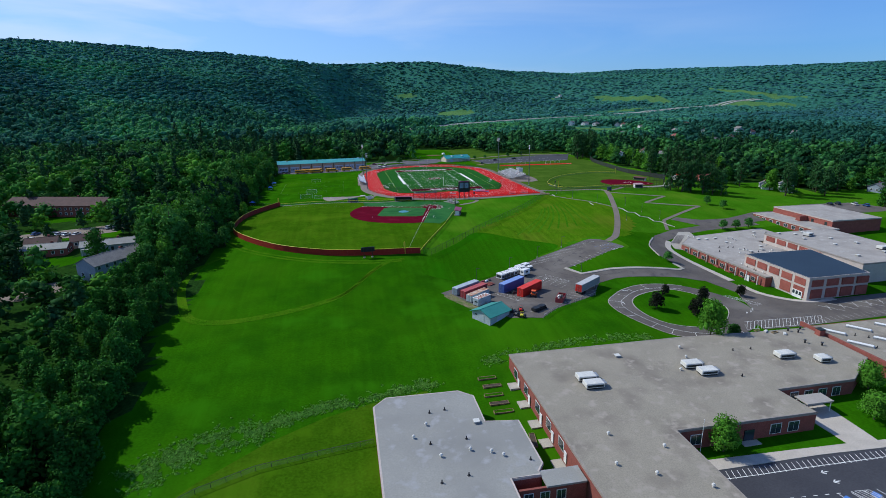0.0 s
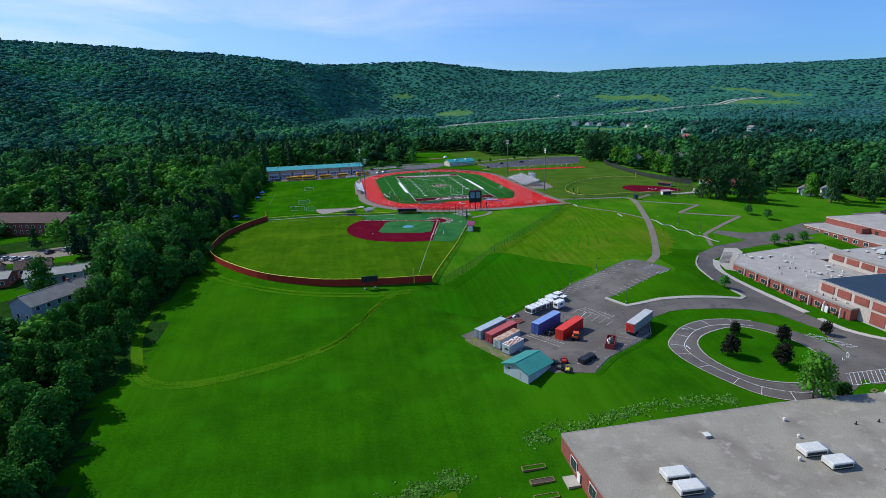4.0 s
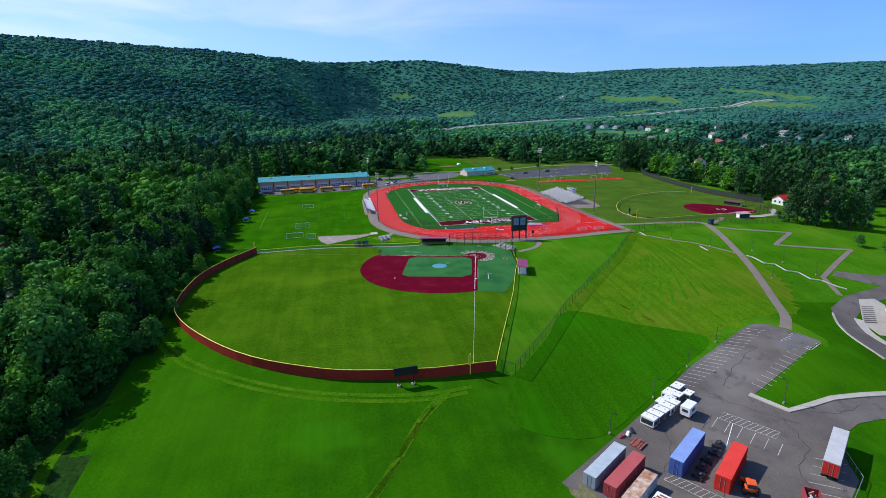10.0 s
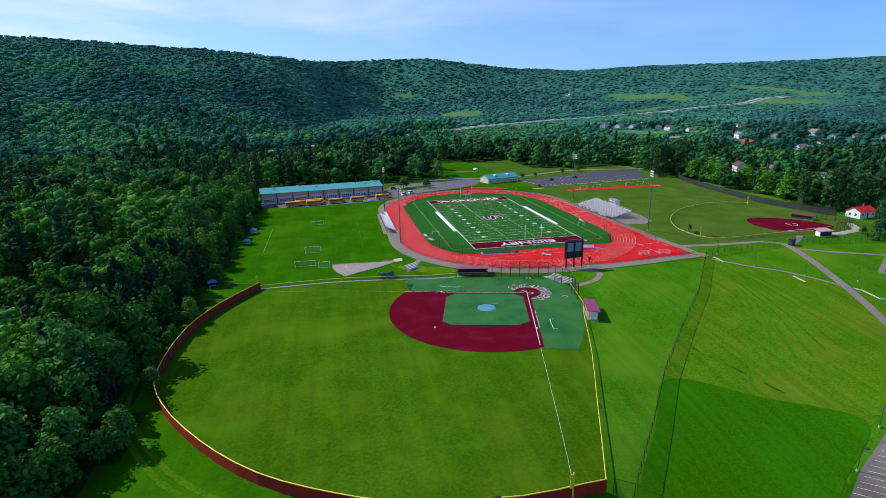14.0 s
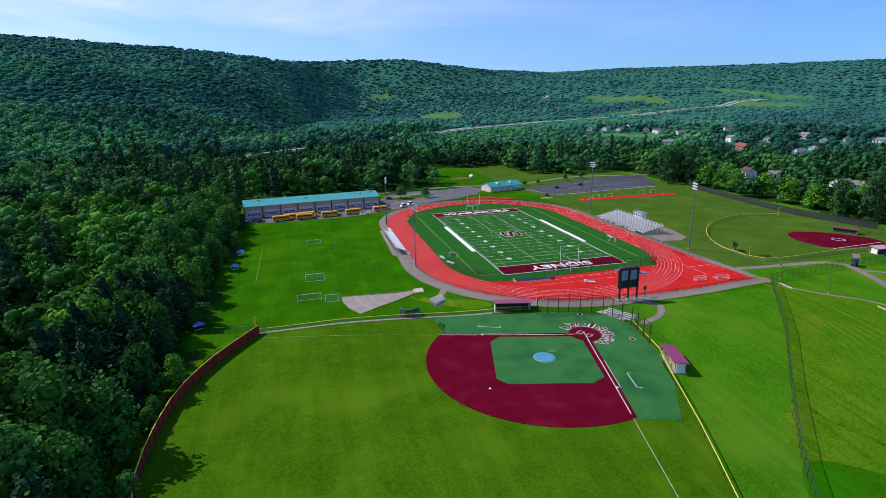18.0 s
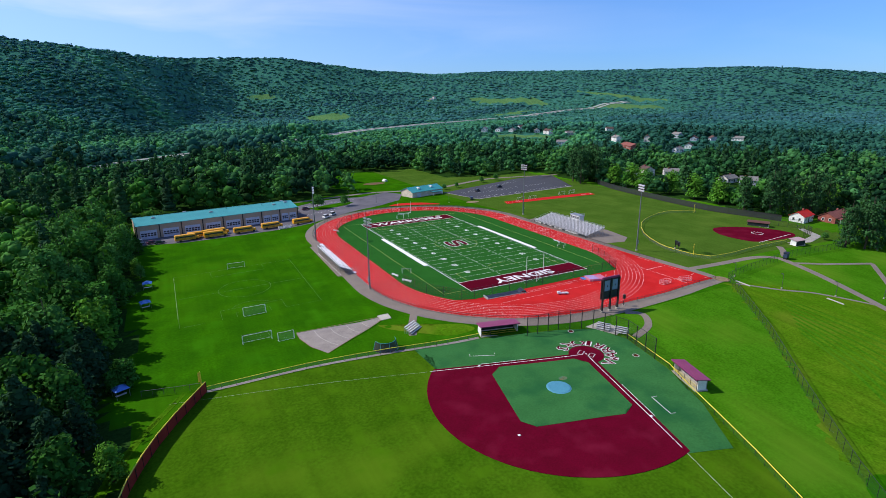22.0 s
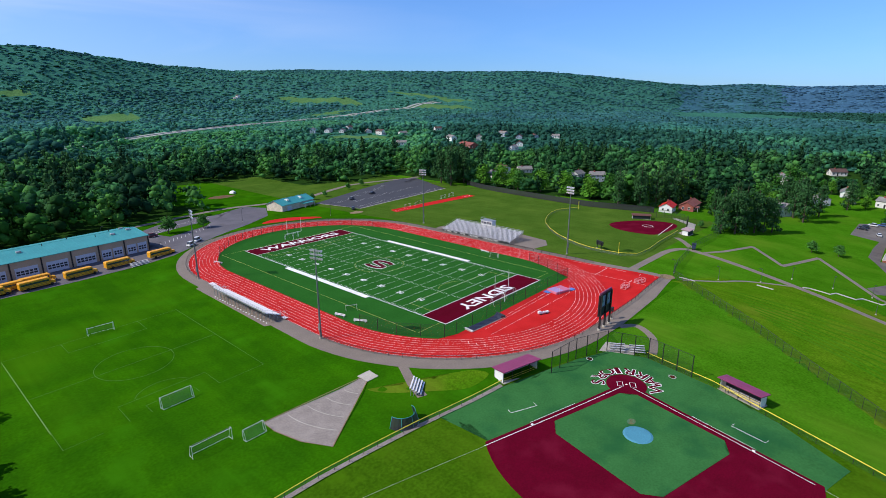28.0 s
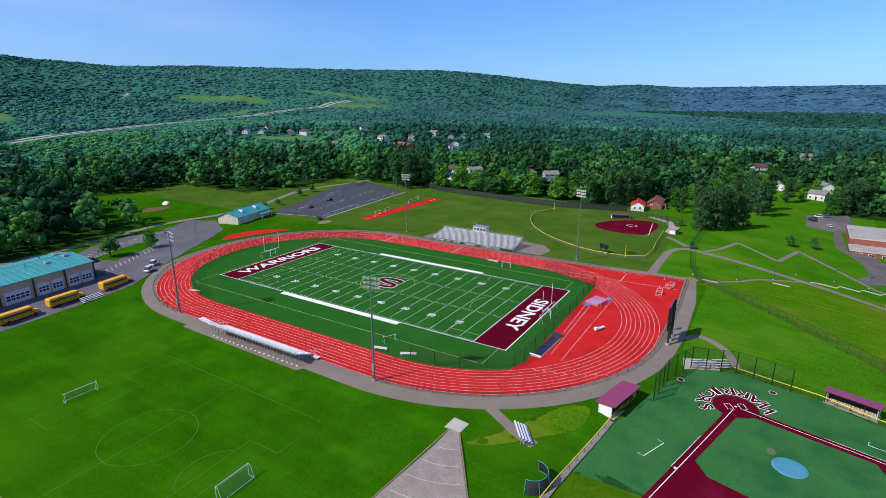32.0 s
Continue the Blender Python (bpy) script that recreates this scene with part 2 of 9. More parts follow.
HAZED_HILL_NEEDLES = foliage("hazed_hillside_conifer", ((0.030, 0.112, 0.078), (0.040, 0.150, 0.100)), 20.0, 5.0, 0.12, 0.22)
M_LEAF = LEAVES[4]
M_WEED = mat("pale_flowering_weeds", (0.17, 0.36, 0.07), (0.11, 0.28, 0.04), 1.4, 0.9, fine=0.4, fine_mix=0.3, island=0.4, spec=0.05, through_light=0.25)
M_MAPLE = mat("dark_red_maple_foliage", (0.019, 0.024, 0.014), (0.012, 0.015, 0.010), 2.0, 0.85, fine=0.6, fine_mix=0.3, island=0.45, spec=0.06, through_light=0.15)
M_BARK = mat("bark", (0.090, 0.070, 0.052), (0.060, 0.047, 0.036), 0.5, 0.95, fine=0.08, fine_mix=0.4, bump=0.02)
M_BRICK = mat("red_brick", (0.29, 0.088, 0.068), (0.24, 0.072, 0.056), 1.6, 0.9, fine=0.15, fine_mix=0.25, bump=0.01, each=0.12)
M_PALE = mat("pale_precast_concrete", (0.52, 0.45, 0.41), (0.46, 0.40, 0.36), 2.0, 0.85, fine=0.2, fine_mix=0.1)
M_ROOFG = mat("weathered_gravel_roof", (0.298, 0.268, 0.216), (0.262, 0.236, 0.190), 7.0, 0.92, fine=0.3, fine_mix=0.14, c3=(0.190, 0.165, 0.138), size3=9.0, c4=(0.340, 0.300, 0.255), size4=2.2)
M_ROOFW = mat("grey_membrane_roof", (0.302, 0.298, 0.276), (0.272, 0.268, 0.249), 6.0, 0.75, fine=0.3, fine_mix=0.08, c3=(0.235, 0.233, 0.222), size3=20.0, c4=(0.33, 0.33, 0.335), size4=3.0)
M_ROOFV = mat("warm_grey_membrane_roof", (0.375, 0.345, 0.315), (0.33, 0.305, 0.28), 5.0, 0.85, fine=0.3, fine_mix=0.1, c3=(0.27, 0.245, 0.225), size3=8.0, c4=(0.43, 0.40, 0.37), size4=2.5)
M_ROOFE = mat("stained_roof_edging", (0.30, 0.265, 0.235), (0.25, 0.22, 0.195), 2.0, 0.8, fine=0.2, fine_mix=0.15)
M_ROOFB = mat("blue_black_membrane_roof", (0.026, 0.046, 0.074), (0.022, 0.040, 0.066), 8.0, 0.7, fine=0.4, fine_mix=0.12)
M_GREENR = mat("green_metal_roof", (0.05, 0.25, 0.215), (0.04, 0.215, 0.185), 4.0, 0.5, fine=0.5, fine_mix=0.1, spec=0.35)
M_TEAL = mat("teal_metal_roof", (0.045, 0.30, 0.30), (0.038, 0.265, 0.265), 5.0, 0.45, fine=0.5, fine_mix=0.08, spec=0.4)
M_TAN = mat("tan_metal_siding", (0.44, 0.335, 0.24), (0.39, 0.30, 0.215), 3.0, 0.7, fine=0.3, fine_mix=0.08)
M_WHITE = mat("white_painted_metal", (0.78, 0.78, 0.76), (0.70, 0.70, 0.69), 1.5, 0.5, fine=0.2, fine_mix=0.08)
M_LBLUE = mat("pale_blue_painted_steel", (0.43, 0.49, 0.52), (0.37, 0.43, 0.47), 2.0, 0.55, fine=0.3, fine_mix=0.12)
M_GREYB = mat("grey_blue_painted_steel", (0.25, 0.30, 0.35), (0.21, 0.26, 0.31), 2.0, 0.55, fine=0.3, fine_mix=0.12)
M_BLUE = mat("blue_painted_steel", (0.060, 0.115, 0.34), (0.052, 0.10, 0.30), 2.0, 0.5, fine=0.3, fine_mix=0.12)
M_REDP = mat("red_painted_steel", (0.60, 0.030, 0.020), (0.52, 0.026, 0.018), 2.0, 0.5, fine=0.3, fine_mix=0.1)
M_DRED = mat("faded_red_painted_steel", (0.33, 0.045, 0.050), (0.28, 0.040, 0.045), 2.0, 0.6, fine=0.3, fine_mix=0.15)
M_RUST = mat("rusty_white_sheet", (0.56, 0.47, 0.40), (0.40, 0.22, 0.13), 1.0, 0.85, fine=0.25, fine_mix=0.25, c3=(0.30, 0.085, 0.035), size3=1.6)
M_RUSTED = plain("bare_rust", (0.30, 0.085, 0.035), 0.9, vary=0.4)
M_MAROONP = mat("maroon_metal_roof", (0.26, 0.045, 0.115), (0.23, 0.040, 0.100), 2.0, 0.5, fine=0.3, fine_mix=0.08)
M_WALLRED = mat("red_fence_vinyl", (0.33, 0.022, 0.012), (0.27, 0.018, 0.011), 3.0, 0.7, fine=0.4, fine_mix=0.12)
M_YELLOW = plain("yellow_plastic", (0.75, 0.62, 0.06), 0.5)
M_BLACK = plain("black_metal", (0.018, 0.018, 0.020), 0.5)
M_DARK = plain("dark_vinyl_screen", (0.020, 0.030, 0.030), 0.7)
M_STEEL = mat("galvanised_steel", (0.42, 0.43, 0.44), (0.36, 0.37, 0.38), 1.0, 0.45, 0.6, fine=0.2, fine_mix=0.1)
M_ALU = mat("bare_aluminium", (0.78, 0.76, 0.76), (0.70, 0.68, 0.69), 1.0, 0.5, 0.15, fine=0.2, fine_mix=0.08)
M_MAST = plain("green_grey_mast_steel", (0.15, 0.18, 0.18), 0.5, 0.3)
M_POLE = plain("dark_grey_pole_steel", (0.085, 0.085, 0.088), 0.5, 0.4)
M_GLASS = plain("window_glass", (0.035, 0.045, 0.060), 0.08, 0.0, 0.9)
M_BUS = plain("school_bus_yellow", (0.80, 0.36, 0.015), 0.45)
M_TYRE = plain("black_rubber", (0.015, 0.015, 0.016), 0.85)
M_BLUEC = plain("blue_tarpaulin", (0.07, 0.20, 0.55), 0.7)
M_PINK = plain("faded_pink_mat", (0.55, 0.16, 0.25), 0.7)
M_LILAC = plain("faded_lilac_mat", (0.36, 0.25, 0.47), 0.7)
M_SHINGLE = mat("grey_asphalt_shingles", (0.22, 0.21, 0.20), (0.17, 0.165, 0.16), 2.0, 0.9, fine=0.2, fine_mix=0.2)
M_SHINGLER = mat("red_brown_shingles", (0.25, 0.085, 0.07), (0.20, 0.068, 0.056), 2.0, 0.9, fine=0.2, fine_mix=0.2)
M_SHINGLED = mat("dark_brown_shingles", (0.105, 0.062, 0.055), (0.082, 0.050, 0.045), 3.0, 0.9, fine=0.2, fine_mix=0.2)
M_SIDING = mat("pale_house_siding", (0.66, 0.65, 0.62), (0.58, 0.57, 0.55), 2.0, 0.7, fine=0.3, fine_mix=0.08)
M_SIDINGB = mat("blue_grey_siding", (0.30, 0.35, 0.42), (0.26, 0.31, 0.38), 2.0, 0.7, fine=0.3, fine_mix=0.08)

# ---- land ----
SPOTS = ((0, 0, 0), (0, -88, 0), (53, -84, .5), (-24, -105, -.95), (-28, -131, -.85), (-55, -124, -.9), (-57, -60, -1.0), (-78, -74, -.5), (-106, -75, -1.2), (-39, -190, -3),
         (-62, -191, -2.4), (-110, -150, -1.5), (-20, -209, -9.8), (-3, -199, -9.6), (12, -190, -8.4), (26, -181, -6.9), (53, -190, -6.4), (18, -203, -9.7),
         (69, -209, -11.7), (34, -245, -12.4), (-12, -249, -9.5), (-26, -247, -11), (87, -179, -12), (76, -64, -.6), (30, 134, -1.7), (-48, 88, -1.1),
         (178, -41, -1.7), (75, -108, -1.7), (100, -82, -.6), (90, -110, -2.1), (82, -138, -5.0), (128, -95, -2.5), (-26, -270, -14), (60, -300, -14), (-64, -286, -15), (-130, -250, -9), (110, -245, -13))
spot = np.array(SPOTS, float)


def bend(a, b):
    return np.sqrt(((a[:, None] - b[None]) ** 2).sum(-1) + 18.0 ** 2)


n_s = len(spot)
lift = np.linalg.solve(np.block([[bend(spot[:, :2], spot[:, :2]), np.ones((n_s, 1))], [np.ones((1, n_s)), np.zeros((1, 1))]]), np.r_[spot[:, 2], 0])

# the hills round the valley: bearing, distance of the crest, its angle above the eye, distance of the foot
HILLS = np.array([(-180, 1500, 2.0, 500), (-100, 1300, 5.2, 520), (-60, 1320, 6.2, 540), (-28, 1380, 6.25, 600), (-20, 1380, 5.98, 640), (-10, 1360, 5.48, 700), (-5, 1360, 5.02, 790), (-1, 1480, 4.4, 960),
                  (2, 1750, 4.36, 1180), (6, 1880, 4.47, 1370), (11, 1900, 4.5, 1360), (15, 2000, 3.95, 1320), (20, 2200, 3.25, 1300), (26.5, 2450, 2.8, 1270), (33, 2550, 3.0, 1280), (45, 2550, 2.9, 1400),
                  (56, 2500, 2.88, 1650), (60, 2550, 2.62, 1800), (65, 2700, 2.08, 2000), (70, 2900, 1.5, 2200), (73, 3200, 1.25, 2400), (77, 3500, 1.35, 2500), (81, 3700, 1.06, 2600), (97, 3800, 1.15, 2700), (180, 1500, 2.0, 500)], float)
HUB = np.array((-90.0, -170.0))


def smooth(a, b, v):
    s = np.clip((v - a) / (b - a), 0, 1)
    return s * s * (3 - 2 * s)


def wave(x, y, metres, seed=0.0):
    """Gentle rolling, -1 to 1."""
    a, b = x / metres, y / metres
    return (np.sin(1.7 * a + 0.9 * b + seed) + np.sin(-1.1 * a + 1.6 * b + 2.1 * seed + 1) + np.sin(0.6 * a - 2.3 * b + 0.7 * seed + 4) + np.sin(2.9 * a + 2.2 * b + 3 * seed)) / 4


def land(x, y):
    """The height of the land over (arrays of) x, y."""
    x, y = np.atleast_1d(np.asarray(x, float)), np.atleast_1d(np.asarray(y, float))
    p = np.stack([np.clip(x, -220, 260), np.clip(y, -330, 200)], -1)
    z = bend(p, spot[:, :2]) @ lift[:-1] + lift[-1]
    far = np.hypot(x - np.clip(x, -220, 260), y - np.clip(y, -330, 200))
    z = z * (1 - smooth(0, 250, far)) - 1.5 * smooth(0, 250, far)
    oval = np.hypot(x, np.maximum(np.abs(y) - 34, 0)) - 56
    z = z * smooth(0, 14, oval)
    dx, dy = x - HUB[0], y - HUB[1]
    r, az = np.hypot(dx, dy), np.degrees(np.arctan2(dx, dy))
    crest, foot = np.interp(az, HILLS[:, 0], HILLS[:, 1]), np.interp(az, HILLS[:, 0], HILLS[:, 3])
    top = 58 + crest * np.tan(np.radians(np.interp(az, HILLS[:, 0], HILLS[:, 2]))) - 7
    # the valley floor climbs gently to the foot of the hills, then steadily to the crest
    shelf = np.interp(r, (0, 480, 640, 890, 1300, 2200), (0, 0, 4, 13, 19, 24)) * np.interp(az, (-60, 52, 75), (1, 1, 0.25))
    t = np.clip((r - foot) / (crest - foot), 0, 1)
    rise = 0.7 * t + 0.3 * t * t * (3 - 2 * t)
    z = z + shelf + (top - shelf) * rise * (1 - 0.25 * smooth(crest, crest + 1800, r))
    fold = smooth(0.02, 0.25, t) * (1 - smooth(0.55, 0.95, t))          # side valleys run down the slopes
    z = z + fold * (11 * wave(x, y, 150, 1.3) + 6 * wave(x, y, 62, 2.2)) - 8 * fold
    return z + wave(x, y, 30, 0.4) * 2.5 * smooth(900, 1400, r)


def axis(lo, hi, step, far):
    mid = np.arange(lo, hi + 0.1, step)
    out, d, a = [], step, 0.0
    while a < far:
        d = min(d * 1.16, 28.0 if a < 1300 else 130.0)
        a += d
        out.append(a)
    out = np.array(out)
    return np.r_[lo - out[::-1], mid, hi + out]


STEP = 4.0
GX, GY = axis(-172, 228, STEP, 4000), axis(-340, 180, STEP, 4000)
GZ = land(*[a.ravel() for a in np.meshgrid(GX, GY, indexing="ij")]).reshape(len(GX), len(GY))


def gz(x, y):
    """The height of the ground sheet itself."""
    i = min(max(int(np.searchsorted(GX, x)) - 1, 0), len(GX) - 2)
    j = min(max(int(np.searchsorted(GY, y)) - 1, 0), len(GY) - 2)
    u, v = (x - GX[i]) / (GX[i + 1] - GX[i]), (y - GY[j]) / (GY[j + 1] - GY[j])
    a, b, c, d = GZ[i, j], GZ[i + 1, j], GZ[i + 1, j + 1], GZ[i, j + 1]
    return float(a + u * (b - a) + v * (c - b)) if u >= v else float(a + v * (d - a) + u * (c - d))


def wooded(x, y):
    """1 where woods stand (arrays)."""
    x, y = np.asarray(x, float), np.asarray(y, float)
    west = (x < -123 + 2.5 * np.sin(y / 9) + 1.5 * np.sin(y / 3.7)) & (y < 102) & ~(((x > -226) & (x < -178) & (y > -128) & (y < -106)) | ((x > -208) & (x < -160) & (y > -170) & (y < -158)) | ((x > -250) & (x < -206) & (y > -86) & (y < -74)))
    north = (y > 112 + np.clip((x + 150) * 0.32, 0, 48)) & (x < 5 + 5 * np.sin(y / 11))
    north |= (y > 262 + 6 * np.sin(x / 13)) & (x <= 190)
    north |= (y > 186 + 5 * np.sin(x / 13)) & (x > 96) & (x <= 190)
    east = ((x > 178 + 3 * np.sin(y / 8)) & (y > -26)) | ((x > 208) & (y > -60)) | ((x > 246) & (y > -94)) | ((x > 330) & (y > -124)) | (x > 350) | ((x > 254) & (y < -146))
    out = (np.hypot(x, y) > 480)
    south = (y < -250) & (x < -124 + 2.0 * np.sin(y / 7))
    return west | north | east | out | south


HIGHWAY = ((-420, 105), (-333, 213), (-215, 352), (-156, 423), (-34, 520), (75, 598), (206, 690), (309, 753), (400, 797), (541, 850), (671, 898), (880, 955), (1150, 1010))


def road_gap(x, y, line):
    x, y = np.asarray(x, float), np.asarray(y, float)
    best = np.full(x.shape, 1e9)
    for (ax, ay), (bx, by) in zip(line, line[1:]):
        t = np.clip(((x - ax) * (bx - ax) + (y - ay) * (by - ay)) / ((bx - ax) ** 2 + (by - ay) ** 2), 0, 1)
        best = np.minimum(best, np.hypot(x - ax - t * (bx - ax), y - ay - t * (by - ay)))
    return best


# meadows among the woods: centre, half length, half width, bearing
MEADOWS = ((852, 1210, 127, 34, 139), (1080, 935, 97, 40, 129), (255, 1110, 60, 60, 122), (1210, 1100, 150, 22, 154), (364, 458, 54, 26, 149), (146, 1372, 44, 12, 108), (700, 960, 90, 16, 70), (640, 1330, 26, 14, 60))


def open_land(x, y):
    hit = (road_gap(x, y, HIGHWAY) < 14.0) & (y > 100)
    for cx, cy, a, b, t in MEADOWS:
        u = (x - cx) * math.sin(radians(t)) + (y - cy) * math.cos(radians(t))
        v = (x - cx) * math.cos(radians(t)) - (y - cy) * math.sin(radians(t))
        hit = hit | ((u / a) ** 2 + (v / b) ** 2 < 1)
    return hit



def sheet(name, verts, faces, mats, index=None, smooth_shade=False):
    me = bpy.data.meshes.new(name)
    me.vertices.add(len(verts))
    me.vertices.foreach_set("co", np.asarray(verts, np.float32).ravel())
    faces = np.asarray(faces, np.int32)
    k = faces.shape[1]
    me.loops.add(faces.size)
    me.loops.foreach_set("vertex_index", faces.ravel())
    me.polygons.add(len(faces))
    me.polygons.foreach_set("loop_start", np.arange(0, faces.size, k, dtype=np.int32))
    for m in mats:
        me.materials.append(m)
    if index is not None:
        me.polygons.foreach_set("material_index", np.asarray(index, np.int32))
    if smooth_shade is not False:
        me.polygons.foreach_set("use_smooth", np.ones(len(faces), bool) if smooth_shade is True else np.asarray(smooth_shade, bool))
    me.update(calc_edges=True)
    me.validate()
    return me


nx, ny = len(GX), len(GY)
vx, vy = [a.ravel() for a in np.meshgrid(GX, GY, indexing="ij")]
ii, jj = [a.ravel() for a in np.meshgrid(np.arange(nx - 1), np.arange(ny - 1), indexing="ij")]
q = ii * ny + jj
tris = np.concatenate([np.stack([q, q + ny, q + ny + 1], -1), np.stack([q, q + ny + 1, q + 1], -1)])
mid = np.stack([vx, vy], -1)[tris].mean(1)
kind = np.where((mid[:, 0] > 55) & (mid[:, 1] > -160), np.where((mid[:, 0] < 170) & (mid[:, 1] > -71), 4, 3), 0)
bank = (mid[:, 0] > -38 + (mid[:, 1] + 190) * 0.372) & (mid[:, 1] > -190) & (mid[:, 1] < -93) & (mid[:, 0] < 56)
kind = np.where(bank, 3, kind)
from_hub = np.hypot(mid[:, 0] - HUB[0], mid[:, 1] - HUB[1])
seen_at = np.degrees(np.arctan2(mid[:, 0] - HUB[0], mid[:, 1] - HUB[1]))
# beyond 550 m the ground takes haze-tinted leaf colours, bluest on the ridges
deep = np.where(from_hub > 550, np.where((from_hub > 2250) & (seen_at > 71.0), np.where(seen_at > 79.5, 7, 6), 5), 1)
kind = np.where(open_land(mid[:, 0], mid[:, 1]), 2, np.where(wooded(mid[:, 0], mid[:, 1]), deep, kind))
ground = new("ground", sheet("ground", np.stack([vx, vy, GZ.ravel()], -1), tris, (M_GRASS, M_FLOOR, M_MEADOW, M_SLOPE, M_OLIVE, M_HAZED_FLOOR, HAZED_RIDGE_LEAVES[0], HAZED_RIDGE_LEAVES[1]), kind, True))
tagged(ground, "rolling mown grass and forest floor reaching the wooded hills", "ground", kind="structure")


# ---- mesh helpers ----
def part(name, bm, material, parent=None, label=""):
    me = bpy.data.meshes.new(name)
    bm.to_mesh(me)
    bm.free()
    me.materials.append(material)
    ob = new(name, me)
    if parent:
        ob.parent = parent
    return tagged(ob, label)


def thing(name, label, category, group="", at=(0, 0, 0), rz=0.0, kind=""):
    ob = new(name)
    ob.empty_display_size = 0.5
    ob.matrix_basis = pose(*at, 0, 0, rz)
    return tagged(ob, label, category, group, kind)


def box(bm, x0, x1, y0, y1, z0, z1, bevel=0.0):
    vs = bmesh.ops.create_cube(bm, size=1.0, matrix=Matrix.LocRotScale(((x0 + x1) / 2, (y0 + y1) / 2, (z0 + z1) / 2), None, (x1 - x0, y1 - y0, z1 - z0)))["verts"]
    if bevel:
        es = {e for v in vs for e in v.link_edges}
        bmesh.ops.bevel(bm, geom=list(es), offset=bevel, segments=1, affect="EDGES")
    return bm


def B(x0, x1, y0, y1, z0, z1, bevel=0.0):
    return box(bmesh.new(), x0, x1, y0, y1, z0, z1, bevel)


def rod(bm, a, b, r, n=8, r2=None):
    a, b = Vector(a), Vector(b)
    d = b - a
    m = Matrix.Translation((a + b) / 2) @ d.to_track_quat("Z", "Y").to_matrix().to_4x4()
    bmesh.ops.create_cone(bm, cap_ends=True, segments=n, radius1=r, radius2=r if r2 is None else r2, depth=d.length, matrix=m)
    return bm


def rods(pairs, r, n=6):
    bm = bmesh.new()
    for a, b in pairs:
        rod(bm, a, b, r, n)
    return bm


def prism(bm, outline, z0, z1):
    """A flat outline (x, y) raised from z0 to z1."""
    lo, hi = [bm.verts.new((x, y, z0)) for x, y in outline], [bm.verts.new((x, y, z1)) for x, y in outline]
    bm.faces.new(hi)
    bm.faces.new(lo[::-1])
    n = len(lo)
    for i in range(n):
        bm.faces.new((lo[i], lo[(i + 1) % n], hi[(i + 1) % n], hi[i]))
    bmesh.ops.recalc_face_normals(bm, faces=bm.faces[:])
    return bm


def draped(name, outline, material, up=0.05, parent=None, label="", category="", kind="structure", fall=0.25):
    """An outline (x, y) laid on the ground, `up` over it, with a skirt down into it."""
    bm = bmesh.new()
    f = bm.faces.new([bm.verts.new((x, y, 0)) for x, y in outline])
    if f.normal.z < 0 or f.calc_area() and sum(outline[i][0] * outline[(i + 1) % len(outline)][1] - outline[(i + 1) % len(outline)][0] * outline[i][1] for i in range(len(outline))) < 0:
        bmesh.ops.reverse_faces(bm, faces=[f])
    bmesh.ops.triangulate(bm, faces=[f], ngon_method="EAR_CLIP")
    xs, ys = [p[0] for p in outline], [p[1] for p in outline]
    for k, (lo, hi, grid) in enumerate(((min(xs), max(xs), GX), (min(ys), max(ys), GY))):
        for c in grid[(grid > lo + 0.01) & (grid < hi - 0.01)]:
            co, no = [0, 0, 0], [0, 0, 0]
            co[k], no[k] = float(c), 1
            bmesh.ops.bisect_plane(bm, geom=bm.verts[:] + bm.edges[:] + bm.faces[:], dist=1e-5, plane_co=co, plane_no=no)
    for v in bm.verts:
        v.co.z = gz(v.co.x, v.co.y) + up
    rim = [e for e in bm.edges if e.is_boundary]
    made = bmesh.ops.extrude_edge_only(bm, edges=rim)["geom"]
    for v in made:
        if isinstance(v, bmesh.types.BMVert):
            v.co.z -= up + fall
    ob = part(name, bm, material, parent, label)
    if category:
        tagged(ob, label, category, kind=kind)
    return ob


def band(line, width, closed=False):
    """The outline of a strip of that width along a line of points."""
    left, right = [], []
    n = len(line)
    w = width if isinstance(width, (list, tuple)) else [width] * n
    for i in range(n):
        a = Vector(line[(i - 1) % n] if closed or i else line[i])
        b = Vector(line[(i + 1) % n] if closed or i < n - 1 else line[i])
        d = (b - a).normalized()
        nrm = Vector((-d.y, d.x)) * w[i] / 2
        p = Vector(line[i])
        left.append(tuple(p + nrm))
        right.append(tuple(p - nrm))
    return left + right[::-1]


def curve_through(pts, n=6, closed=False):
    """Points of a smooth line through pts."""
    out, k = [], len(pts)
    for i in range(k if closed else k - 1):
        p0, p1, p2, p3 = (np.array(pts[(i + o) % k if closed else min(max(i + o, 0), k - 1)], float) for o in (-1, 0, 1, 2))
        for s in range(n):
            t = s / n
            out.append(tuple(0.5 * (2 * p1 + (p2 - p0) * t + (2 * p0 - 5 * p1 + 4 * p2 - p3) * t * t + (3 * p1 - p0 - 3 * p2 + p3) * t ** 3)))
    if not closed:
        out.append(tuple(map(float, pts[-1])))
    return out


def arc(cx, cy, r, a0, a1, n=24):
    return [(cx + r * math.cos(radians(a0 + (a1 - a0) * i / n)), cy + r * math.sin(radians(a0 + (a1 - a0) * i / n))) for i in range(n + 1)]

